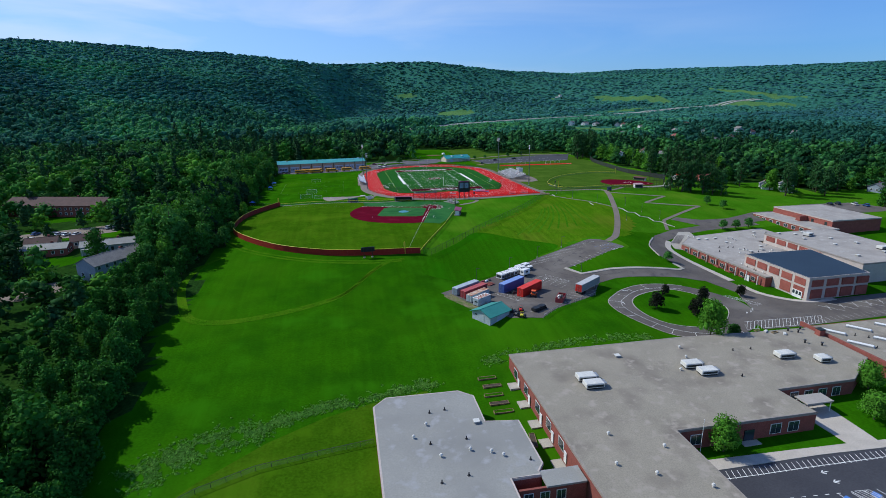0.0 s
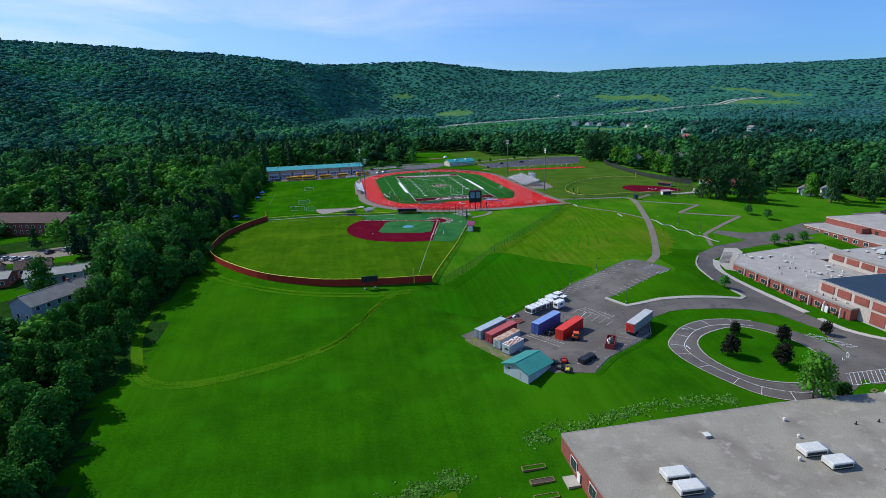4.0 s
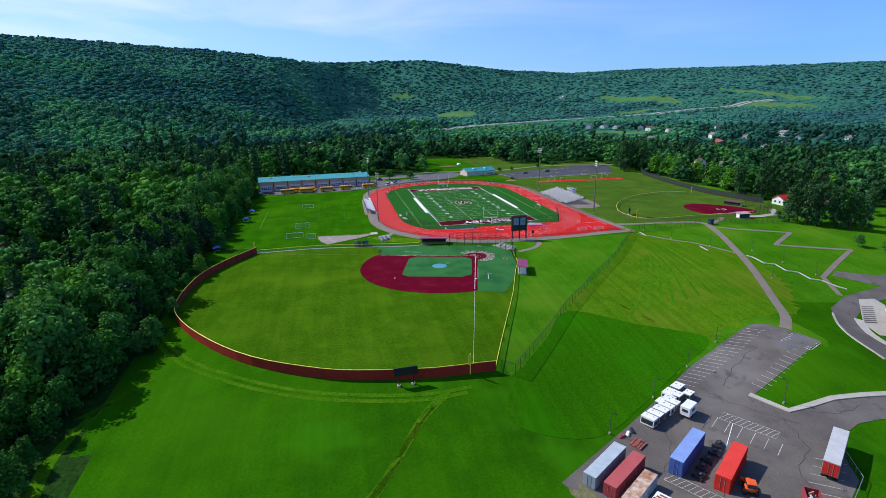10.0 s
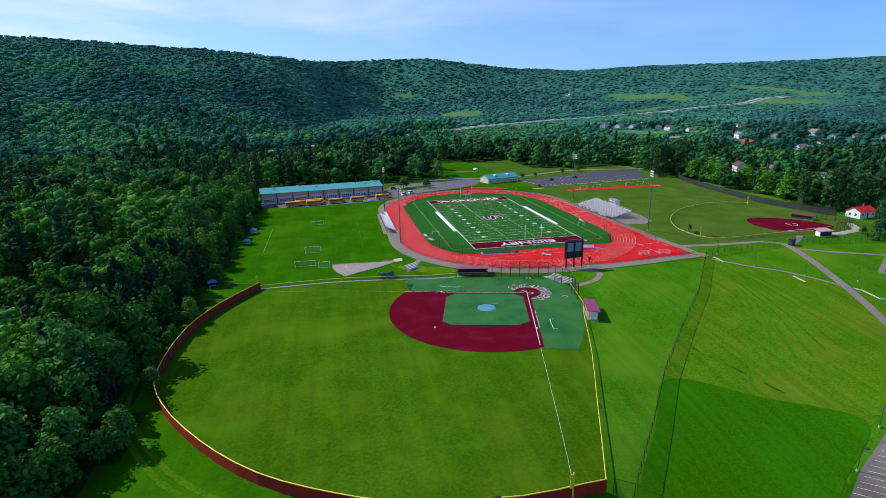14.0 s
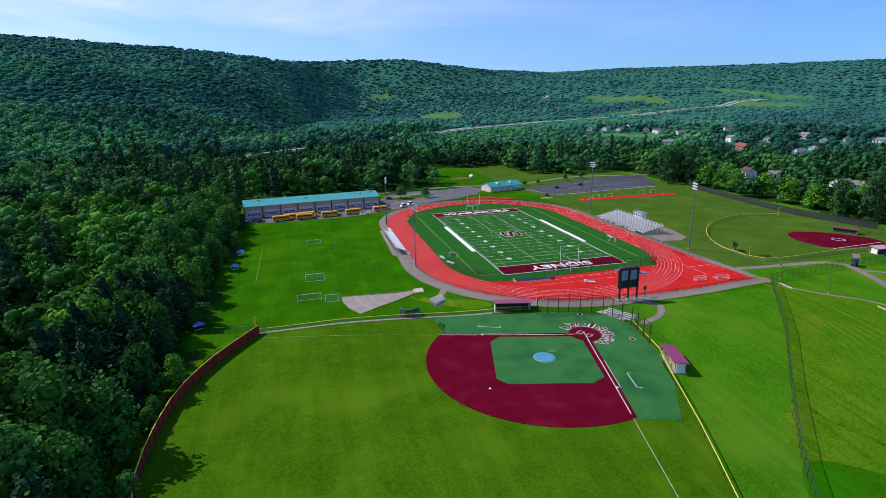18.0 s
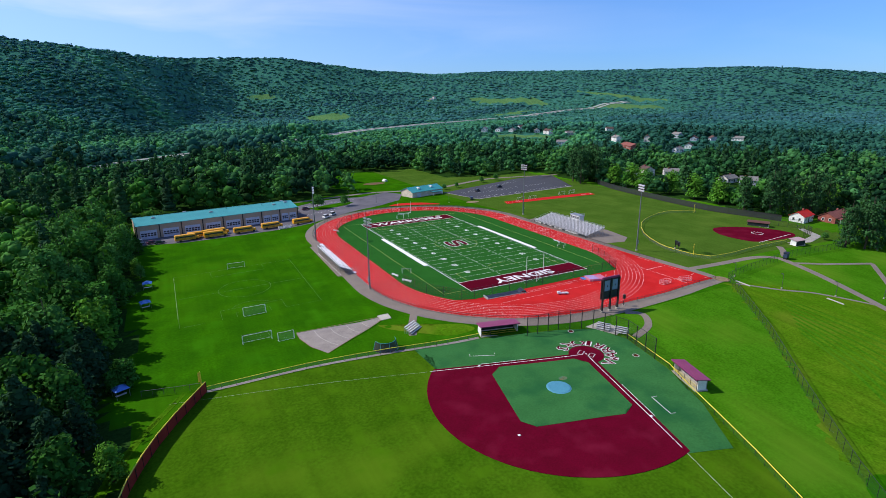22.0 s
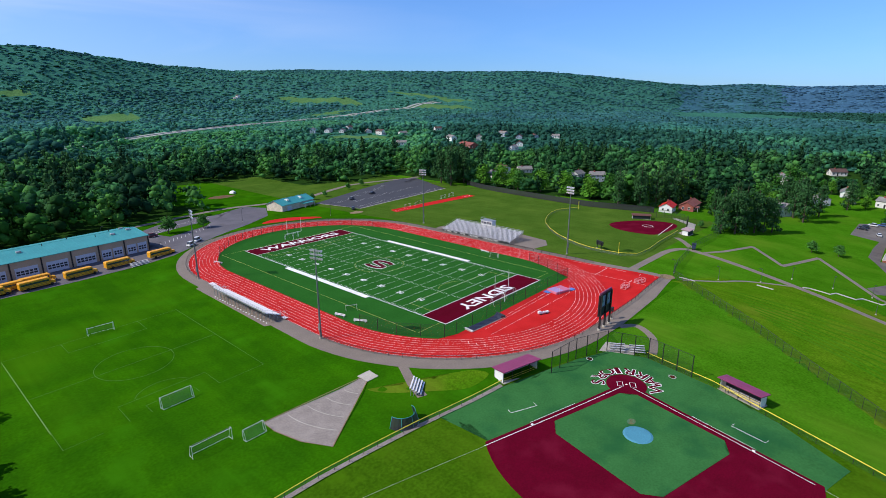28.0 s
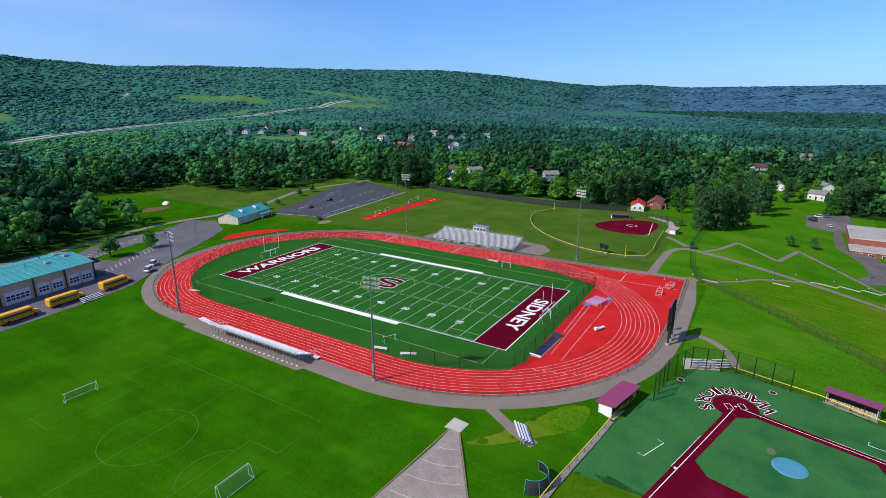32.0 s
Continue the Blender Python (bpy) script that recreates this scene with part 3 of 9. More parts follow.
# ---- writing ----
def text_mesh(words, size, bold=0.0, deep=0.01):
    cu = bpy.data.curves.new("words", "FONT")
    cu.body, cu.size, cu.align_x, cu.align_y, cu.offset, cu.extrude = words, size, "CENTER", "CENTER", bold, deep
    cu.resolution_u = 3
    tmp = bpy.data.objects.new("words", cu)
    scene.collection.objects.link(tmp)
    me = bpy.data.meshes.new_from_object(tmp.evaluated_get(bpy.context.evaluated_depsgraph_get()))
    bpy.data.objects.remove(tmp)
    return me


def words_on(name, words, size, material, parent, at, rz=0.0, wide=1.0, bold=0.0, rx=0.0, tall=1.0):
    me = text_mesh(words, size, bold)
    me.materials.clear()
    me.materials.append(material)
    ob = new(name, me)
    ob.parent = parent
    ob.matrix_basis = pose(*at, rx, 0, rz) @ Matrix.Diagonal((wide, tall, 1, 1))
    return ob


def strip(bm, a, b, w, z=0.0):
    a, b = Vector((a[0], a[1])), Vector((b[0], b[1]))
    d = (b - a).normalized()
    n = Vector((-d.y, d.x)) * w / 2
    bm.faces.new([bm.verts.new((*p, z)) for p in (a - n, b - n, b + n, a + n)])
    return bm


def strips(pairs, w, z=0.0):
    bm = bmesh.new()
    for a, b in pairs:
        strip(bm, a, b, w, z)
    return bm


def ring(pts, w, z=0.0, closed=True, drape=False):
    """A flat line of width w along pts."""
    bm = bmesh.new()
    out = band(pts, w, closed)
    n = len(pts)
    vs = [bm.verts.new((x, y, (gz(x, y) if drape else 0) + z)) for x, y in out]
    for i in range(n if closed else n - 1):
        j = (i + 1) % n
        bm.faces.new((vs[i], vs[2 * n - 1 - i], vs[2 * n - 1 - j], vs[j]))
    bmesh.ops.recalc_face_normals(bm, faces=bm.faces[:])
    if bm.faces and sum(f.normal.z for f in bm.faces) < 0:
        bmesh.ops.reverse_faces(bm, faces=bm.faces[:])
    return bm


# ---- stadium ----
YC, RI, RO = 34.0, 41.6, 51.8


def oval(r, n=40):
    return arc(0, YC, r, 0, 180, n) + arc(0, -YC, r, 180, 360, n)


draped("pavement_round_track", arc(0, YC, 56.0, 0, 180, 30) + arc(0, -YC, 57.0, 180, 265, 22) + [(8, -91.5), (34, -91.0), (56.0, -88.5), (57.2, -82), (55.8, -60), (55.6, -30)], M_ASPHALT2, 0.06,
               None, "weathered grey asphalt walkway round the running track", "walkway")
track = draped("running_track", arc(0, YC, RO, 0, 180, 40) + arc(0, -YC, RO, 180, 268, 30) + [(30, -86.0), (53.5, -85.0), (53.2, -60)], M_TRACK, 0.12,
               None, "red eight-lane running track with white lane lines", "track")
for i in range(9):
    part("lane_line", ring(oval(RI + 0.35 + 1.22 * i), 0.055, 0.135), M_LINE, track)
part("straight_line", ring([(42.0, -34), (42.0, -84.5)], 0.075, 0.15, False, True), M_LINE, track)
for i in (8,):
    part("straight_line", ring([(42.0 + 1.22 * i, -36 - 2 * i), (42.0 + 1.22 * i, -84.2)], 0.075, 0.15, False, True), M_LINE, track)
part("start_line", ring([(41.9, -66.5), (51.8, -66.5)], 0.12, 0.16, False, True), M_LINE, track)
part("start_line", ring([(41.9, -79), (51.8, -79)], 0.12, 0.16, False, True), M_LINE, track)
part("finish_line", ring([(41.9, 34), (51.8, 34)], 0.14, 0.15, False, True), M_LINE, track)
part("finish_line", ring([(41.9, 0), (51.8, 0)], 0.14, 0.15, False, True), M_LINE, track)
for i in range(8):                      # staggered starts and relay marks on the bends
    for a0 in (226 + 2.4 * i, 338 - 3.1 * i, 24 + 5.0 * i, 140 + 3.4 * i):
        cy = YC if a0 < 180 else -YC
        r0 = RI + 0.35 + 1.22 * i
        c, s = math.cos(radians(a0)), math.sin(radians(a0))
        part("relay_mark", strips([((r0 * c, cy + r0 * s), ((r0 + 1.22) * c, cy + (r0 + 1.22) * s))], 0.10, 0.145), M_LINE, track)
RUN = (((-8.5, -63.7), (17, -62.7)), ((-20, -65.1), (18, -64.0)), ((-22, -68.3), (24, -68.5)))
for k in range(3):                      # long-jump runways in the southern bend
    part("runway_line", strips([((RUN[k][0]), (RUN[k][1]))], 0.06, 0.14), M_LINE, track)

turf_edge = arc(0, YC, RI - 0.25, 0, 180, 36) + arc(0, -YC, RI - 0.25, 180, 218, 10) + [(-27, -61.3), (33.5, -60.8)] + arc(0, -YC, RI - 0.25, 325, 360, 10)
turf = draped("football_turf", turf_edge, M_TURF, 0.15, None, "striped green synthetic football field with white yard lines", "football field")
YD = 0.9144
W2 = 24.384
ZL = 0.165
for s, wd in ((-1, "SIDNEY"), (1, "WARRIORS")):
    ez = part("end_zone", prism(bmesh.new(), [(-W2, s * 50 * YD), (W2, s * 50 * YD), (W2, s * 60 * YD), (-W2, s * 60 * YD)], 0.1, 0.158), M_MAROON, turf, "maroon end zone")
    words_on("end_zone_lettering", wd, 9.0, M_LINE, ez, (0, s * 55 * YD, ZL + 0.004), 180 if s < 0 else 0, 0.82 if s < 0 else 0.83, 0.19, tall=0.66)
    part("goal_line", strips([((-W2, s * 50 * YD), (W2, s * 50 * YD))], 0.22, ZL + 0.006), M_LINE, turf)
    part("end_line", strips([((-W2 - 0.3, s * 60 * YD), (W2 + 0.3, s * 60 * YD))], 0.28, ZL + 0.006), M_LINE, turf)
    part("side_line", strips([((s * W2, -60 * YD), (s * W2, 60 * YD))], 0.22, ZL + 0.008), M_LINE, turf)
    part("team_area_stripe", strips([((s * (W2 + 0.95), -25 * YD), (s * (W2 + 0.95), 25 * YD))], 1.7, ZL), M_LINE, turf, "broad white team area stripe")
    part("soccer_line", strips([((s * 33.5, -52), (s * 33.5, 56))], 0.12, 0.155), M_YLINE, turf)
    part("soccer_line", strips([((-33.5, s * 54.5 + 1.5), (33.5, s * 54.5 + 1.5))], 0.12, 0.155), M_YLINE, turf)
    for r0, dep in ((20.1, 16.5), (9.1, 5.5)):
        y0, y1 = s * 54.5 + 1.5, s * (54.5 - dep) + 1.5
        part("soccer_box_line", strips([((-r0, y0), (-r0, y1)), ((-r0, y1), (r0, y1)), ((r0, y1), (r0, y0))], 0.12, 0.155), M_YLINE, turf)
    part("soccer_arc_line", ring(arc(0, s * 43.5 + 1.5, 9.1, -125 if s > 0 else 55, -55 if s > 0 else 125, 12), 0.12, ZL + 0.012, False), M_YLINE, turf)
for k in range(-9, 10):
    part("yard_line", strips([((-W2, k * 5 * YD), (W2, k * 5 * YD))], 0.08, ZL), M_LINE, turf)
for s in (-1, 1):                       # rows of inch marks
    for xx in (s * 6.5, s * 23.7):
        part("hash_marks", strips([((xx - 0.35, k * YD), (xx + 0.35, k * YD)) for k in range(-49, 50) if k % 5], 0.13, ZL), M_LINE, turf)
for k in range(-4, 5):
    for s in (-1, 1):
        words_on("yard_number", str(50 - abs(k) * 10), 2.6, M_LINE, turf, (s * 15.6, k * 10 * YD, ZL + 0.01), 90 * s, 1.0, 0.03)
part("centre_circle", ring(arc(0, 0, 9.15, 0, 356, 48), 0.12, ZL + 0.012), M_YLINE, turf)
# the club's mark at midfield, drawn as a bent band: maroon on a white edge
s_line = [(2.5, 2.1), (2.1, 2.75), (0.9, 3.05), (-0.9, 3.05), (-2.1, 2.6), (-2.45, 1.6), (-2.1, 0.7), (-0.9, 0.25), (0.9, -0.25), (2.1, -0.7), (2.45, -1.6), (2.1, -2.6), (0.9, -3.05), (-0.9, -3.05), (-2.1, -2.75), (-2.5, -2.1)]
s_line = [(1.12 * y, -1.48 * x) for x, y in curve_through(s_line, 3)]
part("midfield_mark_edge", ring(s_line, 2.45, ZL + 0.016, False), M_LINE, turf)
part("midfield_mark", ring(s_line, 1.85, ZL + 0.022, False), M_MAROON, turf)

# ---- baseball field ----
HOME = Vector((-20.85, -104.95))
UA, UB = Vector((-0.964, 0.266)), Vector((-0.266, -0.964))


def bb(a, b):
    p = HOME + UA * a + UB * b
    return (p.x, p.y)


wall_pts = curve_through([(-105.8, -78.1), (-115.2, -94.3), (-120.9, -112), (-121.5, -136), (-116.3, -150.3), (-106, -164.8), (-94.6, -176), (-82, -183.6), (-71, -187.9), (-53.5, -190.8), (-38.8, -189.6)], 3)
right_fence = curve_through([(-38.8, -189.6), (-29.0, -167.5), (-20.3, -148), (-12.3, -127.5)], 2) + [(-8.6, -119.5), (-5.6, -103.5)]
left_fence = [(-105.8, -78.1), (-84, -79.2), (-63, -81.2), (-39.6, -84.6)]
backstop = [(-5.6, -103.5), (-9.5, -95.0), (-18.5, -91.3), (-28.0, -90.2)]
draped("baseball_outfield", wall_pts + right_fence[1:] + backstop[1:] + [(-31, -87.5), (-39.6, -84.6)] + left_fence[::-1][1:-1], M_OUTFIELD, 0.05, None, "mown olive-green grass outfield of the baseball diamond", "baseball field")
apron_pts = [(-5.9, -103.5), (-9.7, -95.3), (-18.6, -91.6), (-28.0, -90.5), (-39.6, -85.2), (-57.5, -82.4), bb(37.5, -7.0), bb(37.5, 0.2), bb(28, 8), bb(8, 28), bb(-0.2, 39.0), bb(-9.5, 39.0), (-14.4, -133), (-12.6, -127.5), (-8.9, -119.5)]
infield_apron = draped("infield_turf", apron_pts, M_TURF2, 0.09, None, "blue-green synthetic turf round the baseball diamond", "baseball infield")


def in_angle(pts):
    return [bb(a, b) for a, b in pts]


M_SCUFF = mat("trodden_clay_on_turf", (0.13, 0.12, 0.05), (0.045, 0.15, 0.075), 0.8, 0.95, fine=0.2, fine_mix=0.4)
M_PALEWORN = plain("thin_line_paint", (0.52, 0.55, 0.42), 0.9)
M_WORN = plain("worn_line_paint", (0.34, 0.42, 0.24), 0.9)
m13 = 13.04
skin = []
for d in np.linspace(-62, 152, 46):
    a, b = m13 + 29.0 * math.cos(radians(d)), m13 + 29.0 * math.sin(radians(d))
    if a > -0.9 and b > -0.9:
        skin.append((a, b))
skin_outline = [(-0.9, -0.9)] + [(skin[0][0], -0.9)] + skin + [(-0.9, skin[-1][1])]
clay = draped("infield_skin", in_angle(skin_outline), M_CLAY, 0.13, None, "crimson synthetic infield skin with white foul lines", "baseball infield")
sq = []
for (ca, cb, t0, t1) in ((0, 0, 70, 20), (27.43, 0, 165, 113.4), (27.43, 27.43, 246.6, 203.4), (0, 27.43, 336.6, 285)):
    for t in np.linspace(t0, t1, 6):
        r = 4.2 if (ca, cb) == (0, 0) else 4.6
        a, b = ca + r * math.cos(radians(t)), cb + r * math.sin(radians(t))
        sq.append((min(max(a, 1.0), 25.6), min(max(b, 1.0), 25.6)))
draped("infield_grass", in_angle(sq), M_TURF2, 0.17, clay, "green synthetic turf square inside the bases")
draped("home_circle", [(HOME.x + 4.3 * math.cos(t / 24 * math.tau), HOME.y + 4.3 * math.sin(t / 24 * math.tau)) for t in range(24)], M_CLAY, 0.155, clay)
mound = bb(13.04, 13.04)
draped("mound_scuff", [(mound[0] + 3.4 + 1.1 * math.cos(t / 14 * math.tau), mound[1] + 2.7 + 0.8 * math.sin(t / 14 * math.tau)) for t in range(14)], M_SCUFF, 0.185, clay, "brown clay trodden into the turf")
draped("mound_skirt", [(mound[0] + 1.9 + 2.0 * math.cos(t / 20 * math.tau), mound[1] + 1.6 + 2.0 * math.sin(t / 20 * math.tau)) for t in range(20)], M_TURF2, 0.18, clay)
bm = bmesh.new()
bmesh.ops.create_cone(bm, cap_ends=True, segments=28, radius1=2.75, radius2=2.35, depth=0.14, matrix=Matrix.Translation((*mound, gz(*mound) + 0.26)))
tarp = part("mound_cover", bm, plain("light_blue_tarpaulin", (0.065, 0.255, 0.345), 0.7), None)
tagged(tarp, "round light blue tarpaulin covering the pitcher's mound", "tarpaulin")
for a, b in ((27.43, -0.3), (27.43, 27.43), (-0.3, 27.43)):
    p = bb(a, b)
    base = part("base_bag", B(p[0] - 0.25, p[0] + 0.25, p[1] - 0.25, p[1] + 0.25, gz(*p) + 0.12, gz(*p) + 0.25, 0.04), M_LINE)
    tagged(base, "square white base bag on the crimson skin", "base", "bases of the diamond")
for ab in (((1.5, 0), (96, 0)), ((0, 1.5), (0, 86))):
    (a0, b0), (a1, b1) = ab
    n = 40
    pts = [bb(a0 + (a1 - a0) * i / n, b0 + (b1 - b0) * i / n) for i in range(n + 1)]
    cut = 17 if b1 else 16
    part("foul_line", ring(pts[:cut + 1], 0.14, 0.18, False, True), M_LINE, clay)
    part("worn_foul_line", ring(pts[cut:], 0.08 if b1 else 0.06, 0.10, False, True), M_PALEWORN if b1 else M_WORN, clay)
for (a0, b0), (a1, b1) in (((15, -1.0), (27.4, -1.0)), ((-1.0, 15), (-1.0, 27.4))):
    part("runner_lane_line", ring([bb(a0, b0), bb(a1, b1)], 0.1, 0.185, False, True), M_LINE, clay)
for s in (-1, 1):                       # batter's boxes
    m = UA - UB
    d = (UA + UB).normalized()
    n = m.normalized() * s
    o = HOME + n * 0.75
    pts = [tuple(o + d * u + n * v) for u, v in ((-1.0, 0), (0.9, 0), (0.9, 1.2), (-1.0, 1.2))]
    part("batters_box_line", ring(pts, 0.14, 0.2, True, True), M_LINE, clay)
part("home_plate", ring([tuple(HOME - Vector((0.2, 0))), tuple(HOME + Vector((0.2, 0)))], 0.45, 0.21, False, True), M_LINE, clay)
for c0, u, v in (((-40.9, -94.5), Vector((-0.92, 0.39)), Vector((0.39, 0.92)) * 0.55), ((-22.1, -126.4), Vector((-0.24, -0.97)), Vector((0.97, -0.24)) * 0.55)):   # coaches' boxes
    c0 = Vector(c0)
    part("coach_box_line", ring([tuple(c0 + v * 2.2), tuple(c0), tuple(c0 + u * 6.3), tuple(c0 + u * 6.3 + v * 2.2)], 0.13, 0.13, False, True), M_LINE, infield_apron)
for p in (bb(-1.5, -12.0), bb(-11.5, 3.5)):                                # on-deck circles
    rim = [(math.cos(t / 20 * math.tau), math.sin(t / 20 * math.tau)) for t in range(20)]
    part("on_deck_circle", ring([(p[0] + 0.75 * c, p[1] + 0.75 * d) for c, d in rim], 0.17, 0.14, True, True), M_FADED, infield_apron)
    part("on_deck_pad", ring([(p[0] + 0.3 * c, p[1] + 0.3 * d) for c, d in rim], 0.35, 0.13, True, True), M_MAROON, infield_apron)
back = -(UA + UB).normalized()
a_mid = math.degrees(math.atan2(back.y, back.x))
for i, ch in enumerate("WARRIORS"):
    a = a_mid - 90 + 180 * (i / 7)
    x, y = HOME.x + 6.2 * math.cos(radians(a)), HOME.y + 6.2 * math.sin(radians(a))
    zz = gz(x, y)
    words_on("turf_letter_edge", ch, 4.0, M_LINE, infield_apron, (x, y, zz + 0.12), a + 90, 2.1 if ch == "I" else 1.22, 0.17)
    words_on("turf_letter", ch, 4.0, M_MAROON, infield_apron, (x, y, zz + 0.14), a + 90, 2.1 if ch == "I" else 1.22, 0.04)

# ---- grounds: paths, lots, lawns ----
def net_material(name, c, share):
    m = bpy.data.materials.new(name)
    m.use_nodes = True
    nt = m.node_tree
    p = nt.nodes["Principled BSDF"]
    p.inputs["Base Color"].default_value, p.inputs["Roughness"].default_value = (*c, 1), 0.6
    tr, mx = nt.nodes.new("ShaderNodeBsdfTransparent"), nt.nodes.new("ShaderNodeMixShader")
    wv = nt.nodes.new("ShaderNodeTexNoise")
    wv.inputs["Scale"].default_value = 0.8
    r = nt.nodes.new("ShaderNodeMapRange")
    r.inputs[3].default_value, r.inputs[4].default_value = share - 0.06, share + 0.06
    nt.links.new(wv.outputs["Fac"], r.inputs[0])
    nt.links.new(r.outputs[0], mx.inputs[0])
    nt.links.new(tr.outputs[0], mx.inputs[1])
    nt.links.new(p.outputs[0], mx.inputs[2])
    nt.links.new(mx.outputs[0], nt.nodes["Material Output"].inputs["Surface"])
    return m


M_LINK = net_material("fine_chain_link", (0.030, 0.034, 0.032), 0.19)
M_LINKG = net_material("galvanised_chain_link", (0.24, 0.24, 0.24), 0.18)
M_SCREEN = net_material("windscreen_cloth", (0.020, 0.022, 0.024), 0.9)

field_edge = curve_through([(-6, -157.4), (12, -138.8), (31, -119.6), (46, -101.8), (57.2, -91), (80, -112), (84, -140), (66, -168), (44, -173), (22, -180), (8, -172)], 16, True)
field_edge = [(x + 1.3 * math.sin(3.1 * k) + 0.9 * math.sin(1.3 * k + y), y + 1.2 * math.cos(2.3 * k) + 0.8 * math.sin(0.7 * k + x)) for k, (x, y) in enumerate(field_edge)]       # ragged where the dry grass fades out
draped("practice_field", field_edge, M_DRY, 0.03, None, "sun-bleached practice field mown in stripes", "lawn")
draped("green_bank", curve_through([(-35, -192.8), (-20.3, -175.0), (-7.0, -159.4), (10, -168), (26, -179), (8, -191), (-6, -200), (-24, -210), (-40, -206)], 5, True), M_DEEP, 0.05, None, "deep green grass bank", "lawn")
M_TRAIL = mat("worn_yellow_grass", (0.058, 0.150, 0.005), (0.036, 0.128, 0.003), 3.0, 1.0, bump=0.02, fine=0.5, fine_mix=0.3, c3=(0.075, 0.160, 0.006), size3=12.0, spec=0.0)
for line in (curve_through([(-117, -176), (-124, -186), (-127, -202), (-123, -220), (-117, -232), (-106, -234.5), (-91, -231), (-79, -226), (-71, -221), (-65, -213), (-58.5, -203), (-52, -196.5)], 5),):
    for off in (-0.9, 0.9):
        draped("mower_track", band([(x + off * 0.5, y + off * 0.85) for x, y in line], 1.5), M_TRAIL, 0.035, None, "worn mower track across the grass", "track")
ring_line = curve_through([(-110, -76), (-120, -94), (-125.5, -115), (-126, -140), (-120.5, -154), (-110, -169.5), (-97, -180.5), (-84, -188.5), (-72, -193), (-57, -196), (-46, -195)], 4)
for off in (0.0, 2.2):
    draped("mower_track", band([(x - off * 0.6, y - off * 0.75) for x, y in ring_line], 1.1), M_TRAIL, 0.04, None, "dry worn mower track beside the outfield wall", "track")
for i in range(9):                      # mowing swathes on the practice field
    s = i / 8
    draped("mown_swathe", band(curve_through([(12 + 46 * s, -163 + 12 * s), (30 + 30 * s, -141 + 14 * s), (40 + 20 * s, -122 + 17 * s)], 4), 0.9), M_SLOPE, 0.05, None, "green mowing swathe across the practice field", "lawn")
draped("south_lawn", [(-118, -332), (-108, -311), (-100, -302), (-88, -291.5), (-76, -284), (-62, -278.5), (-50, -276), (-50, -334), (-118, -334)], M_OUTFIELD, 0.03, None, "olive mown lawn beside the school", "lawn")

# equipment lot and roads
M_TAR = plain("tar_seam", (0.045, 0.042, 0.042), 0.8)
lot = draped("equipment_lot", [(-36.0, -221.0), (-19.0, -209.8), (12.4, -189.8), (27.5, -182.4), (39.5, -176.9), (43.0, -176.0), (46.8, -177.4), (53.4, -188.6), (19.0, -203.4), (23.2, -210.2), (34.4, -209.3),
                               (34.4, -216.6), (26, -219.6), (21, -226.4), (18.6, -230.6), (-0.6, -242.6), (-8.5, -249.6), (-17.5, -246.4), (-27.2, -234.6)], M_ASPHALT, 0.07, None, "cracked grey asphalt lot with faded bay lines", "car park")
road = draped("school_road", [(34.4, -209.3), (52.3, -210.4), (67.5, -210.4), (70.4, -207.5), (66.6, -195.0), (69.5, -184), (75.0, -174.5), (84, -163.5), (98, -156), (118, -152), (150, -150), (150, -157), (118, -158.6), (100, -162), (86.5, -170),
                              (80.0, -179), (78.2, -192), (80.3, -212), (80.6, -224), (80.8, -236), (86, -244), (92, -247.6), (126, -247.4), (160, -247), (160, -262), (126, -264), (69.5, -264.5), (60, -264), (61.5, -256), (68, -250), (71, -242), (74.6, -233.5), (70.8, -221.5), (62, -217.8), (40, -216.4), (34.4, -216.6)],
              M_ASPHALT, 0.07, None, "worn grey asphalt school drive", "road")
loop_out = curve_through([(25.1, -232.0), (33.0, -226.2), (43.6, -223.6), (57.0, -226.0), (65.6, -234.0), (69, -246), (62, -259), (52, -265.5), (40, -268), (29.8, -264.5), (24.5, -258), (19.9, -247), (20.2, -238)], 4, True)
loop = draped("turning_loop", loop_out, M_ASPHALT, 0.09, None, "oval asphalt turning loop with parking bays", "road")
isl_out = curve_through([(31.1, -235.5), (38.7, -230.9), (50.8, -229.3), (59.0, -237.1), (60.2, -246.4), (54.7, -254.2), (47, -259), (39.5, -259.4), (32, -256), (28.4, -249.5), (28.0, -242)], 4, True)
draped("island_lawn", isl_out, M_GRASS, 0.2, None, "round lawn island inside the turning loop", "lawn")
part("island_kerb", ring(isl_out, 0.35, 0.24, True, True), M_CONCRETE, loop)
part("loop_kerb", ring(loop_out[28:] + loop_out[:13], 0.3, 0.16, False, True), M_CONCRETE, loop)
part("lane_line", ring([(45.5 + (x - 45.5) * 0.83, -244.3 + (y + 244.3) * 0.83) for x, y in loop_out[30:] + loop_out[:13]], 0.14, 0.13, False, True), M_LINE, loop)
for i in (1, 4, 7, 10, 28, 31, 34, 37, 40, 43, 46, 49):
    x, y = loop_out[i]
    part("bay_line", ring([(x, y), (45.5 + (x - 45.5) * 0.83, -244.3 + (y + 244.3) * 0.83)], 0.13, 0.14, False, True), M_LINE, loop)
for x, y, a in ((25.5, -240, 80), (33, -228.5, 150)):
    c, s = math.cos(radians(a)), math.sin(radians(a))
    part("road_arrow", strips([((x, y), (x + 2.2 * c, y + 2.2 * s)), ((x + 1.4 * c - 0.5 * s, y + 1.4 * s + 0.5 * c), (x + 2.3 * c, y + 2.3 * s))], 0.25, gz(x, y) + 0.2), M_LINE, loop)


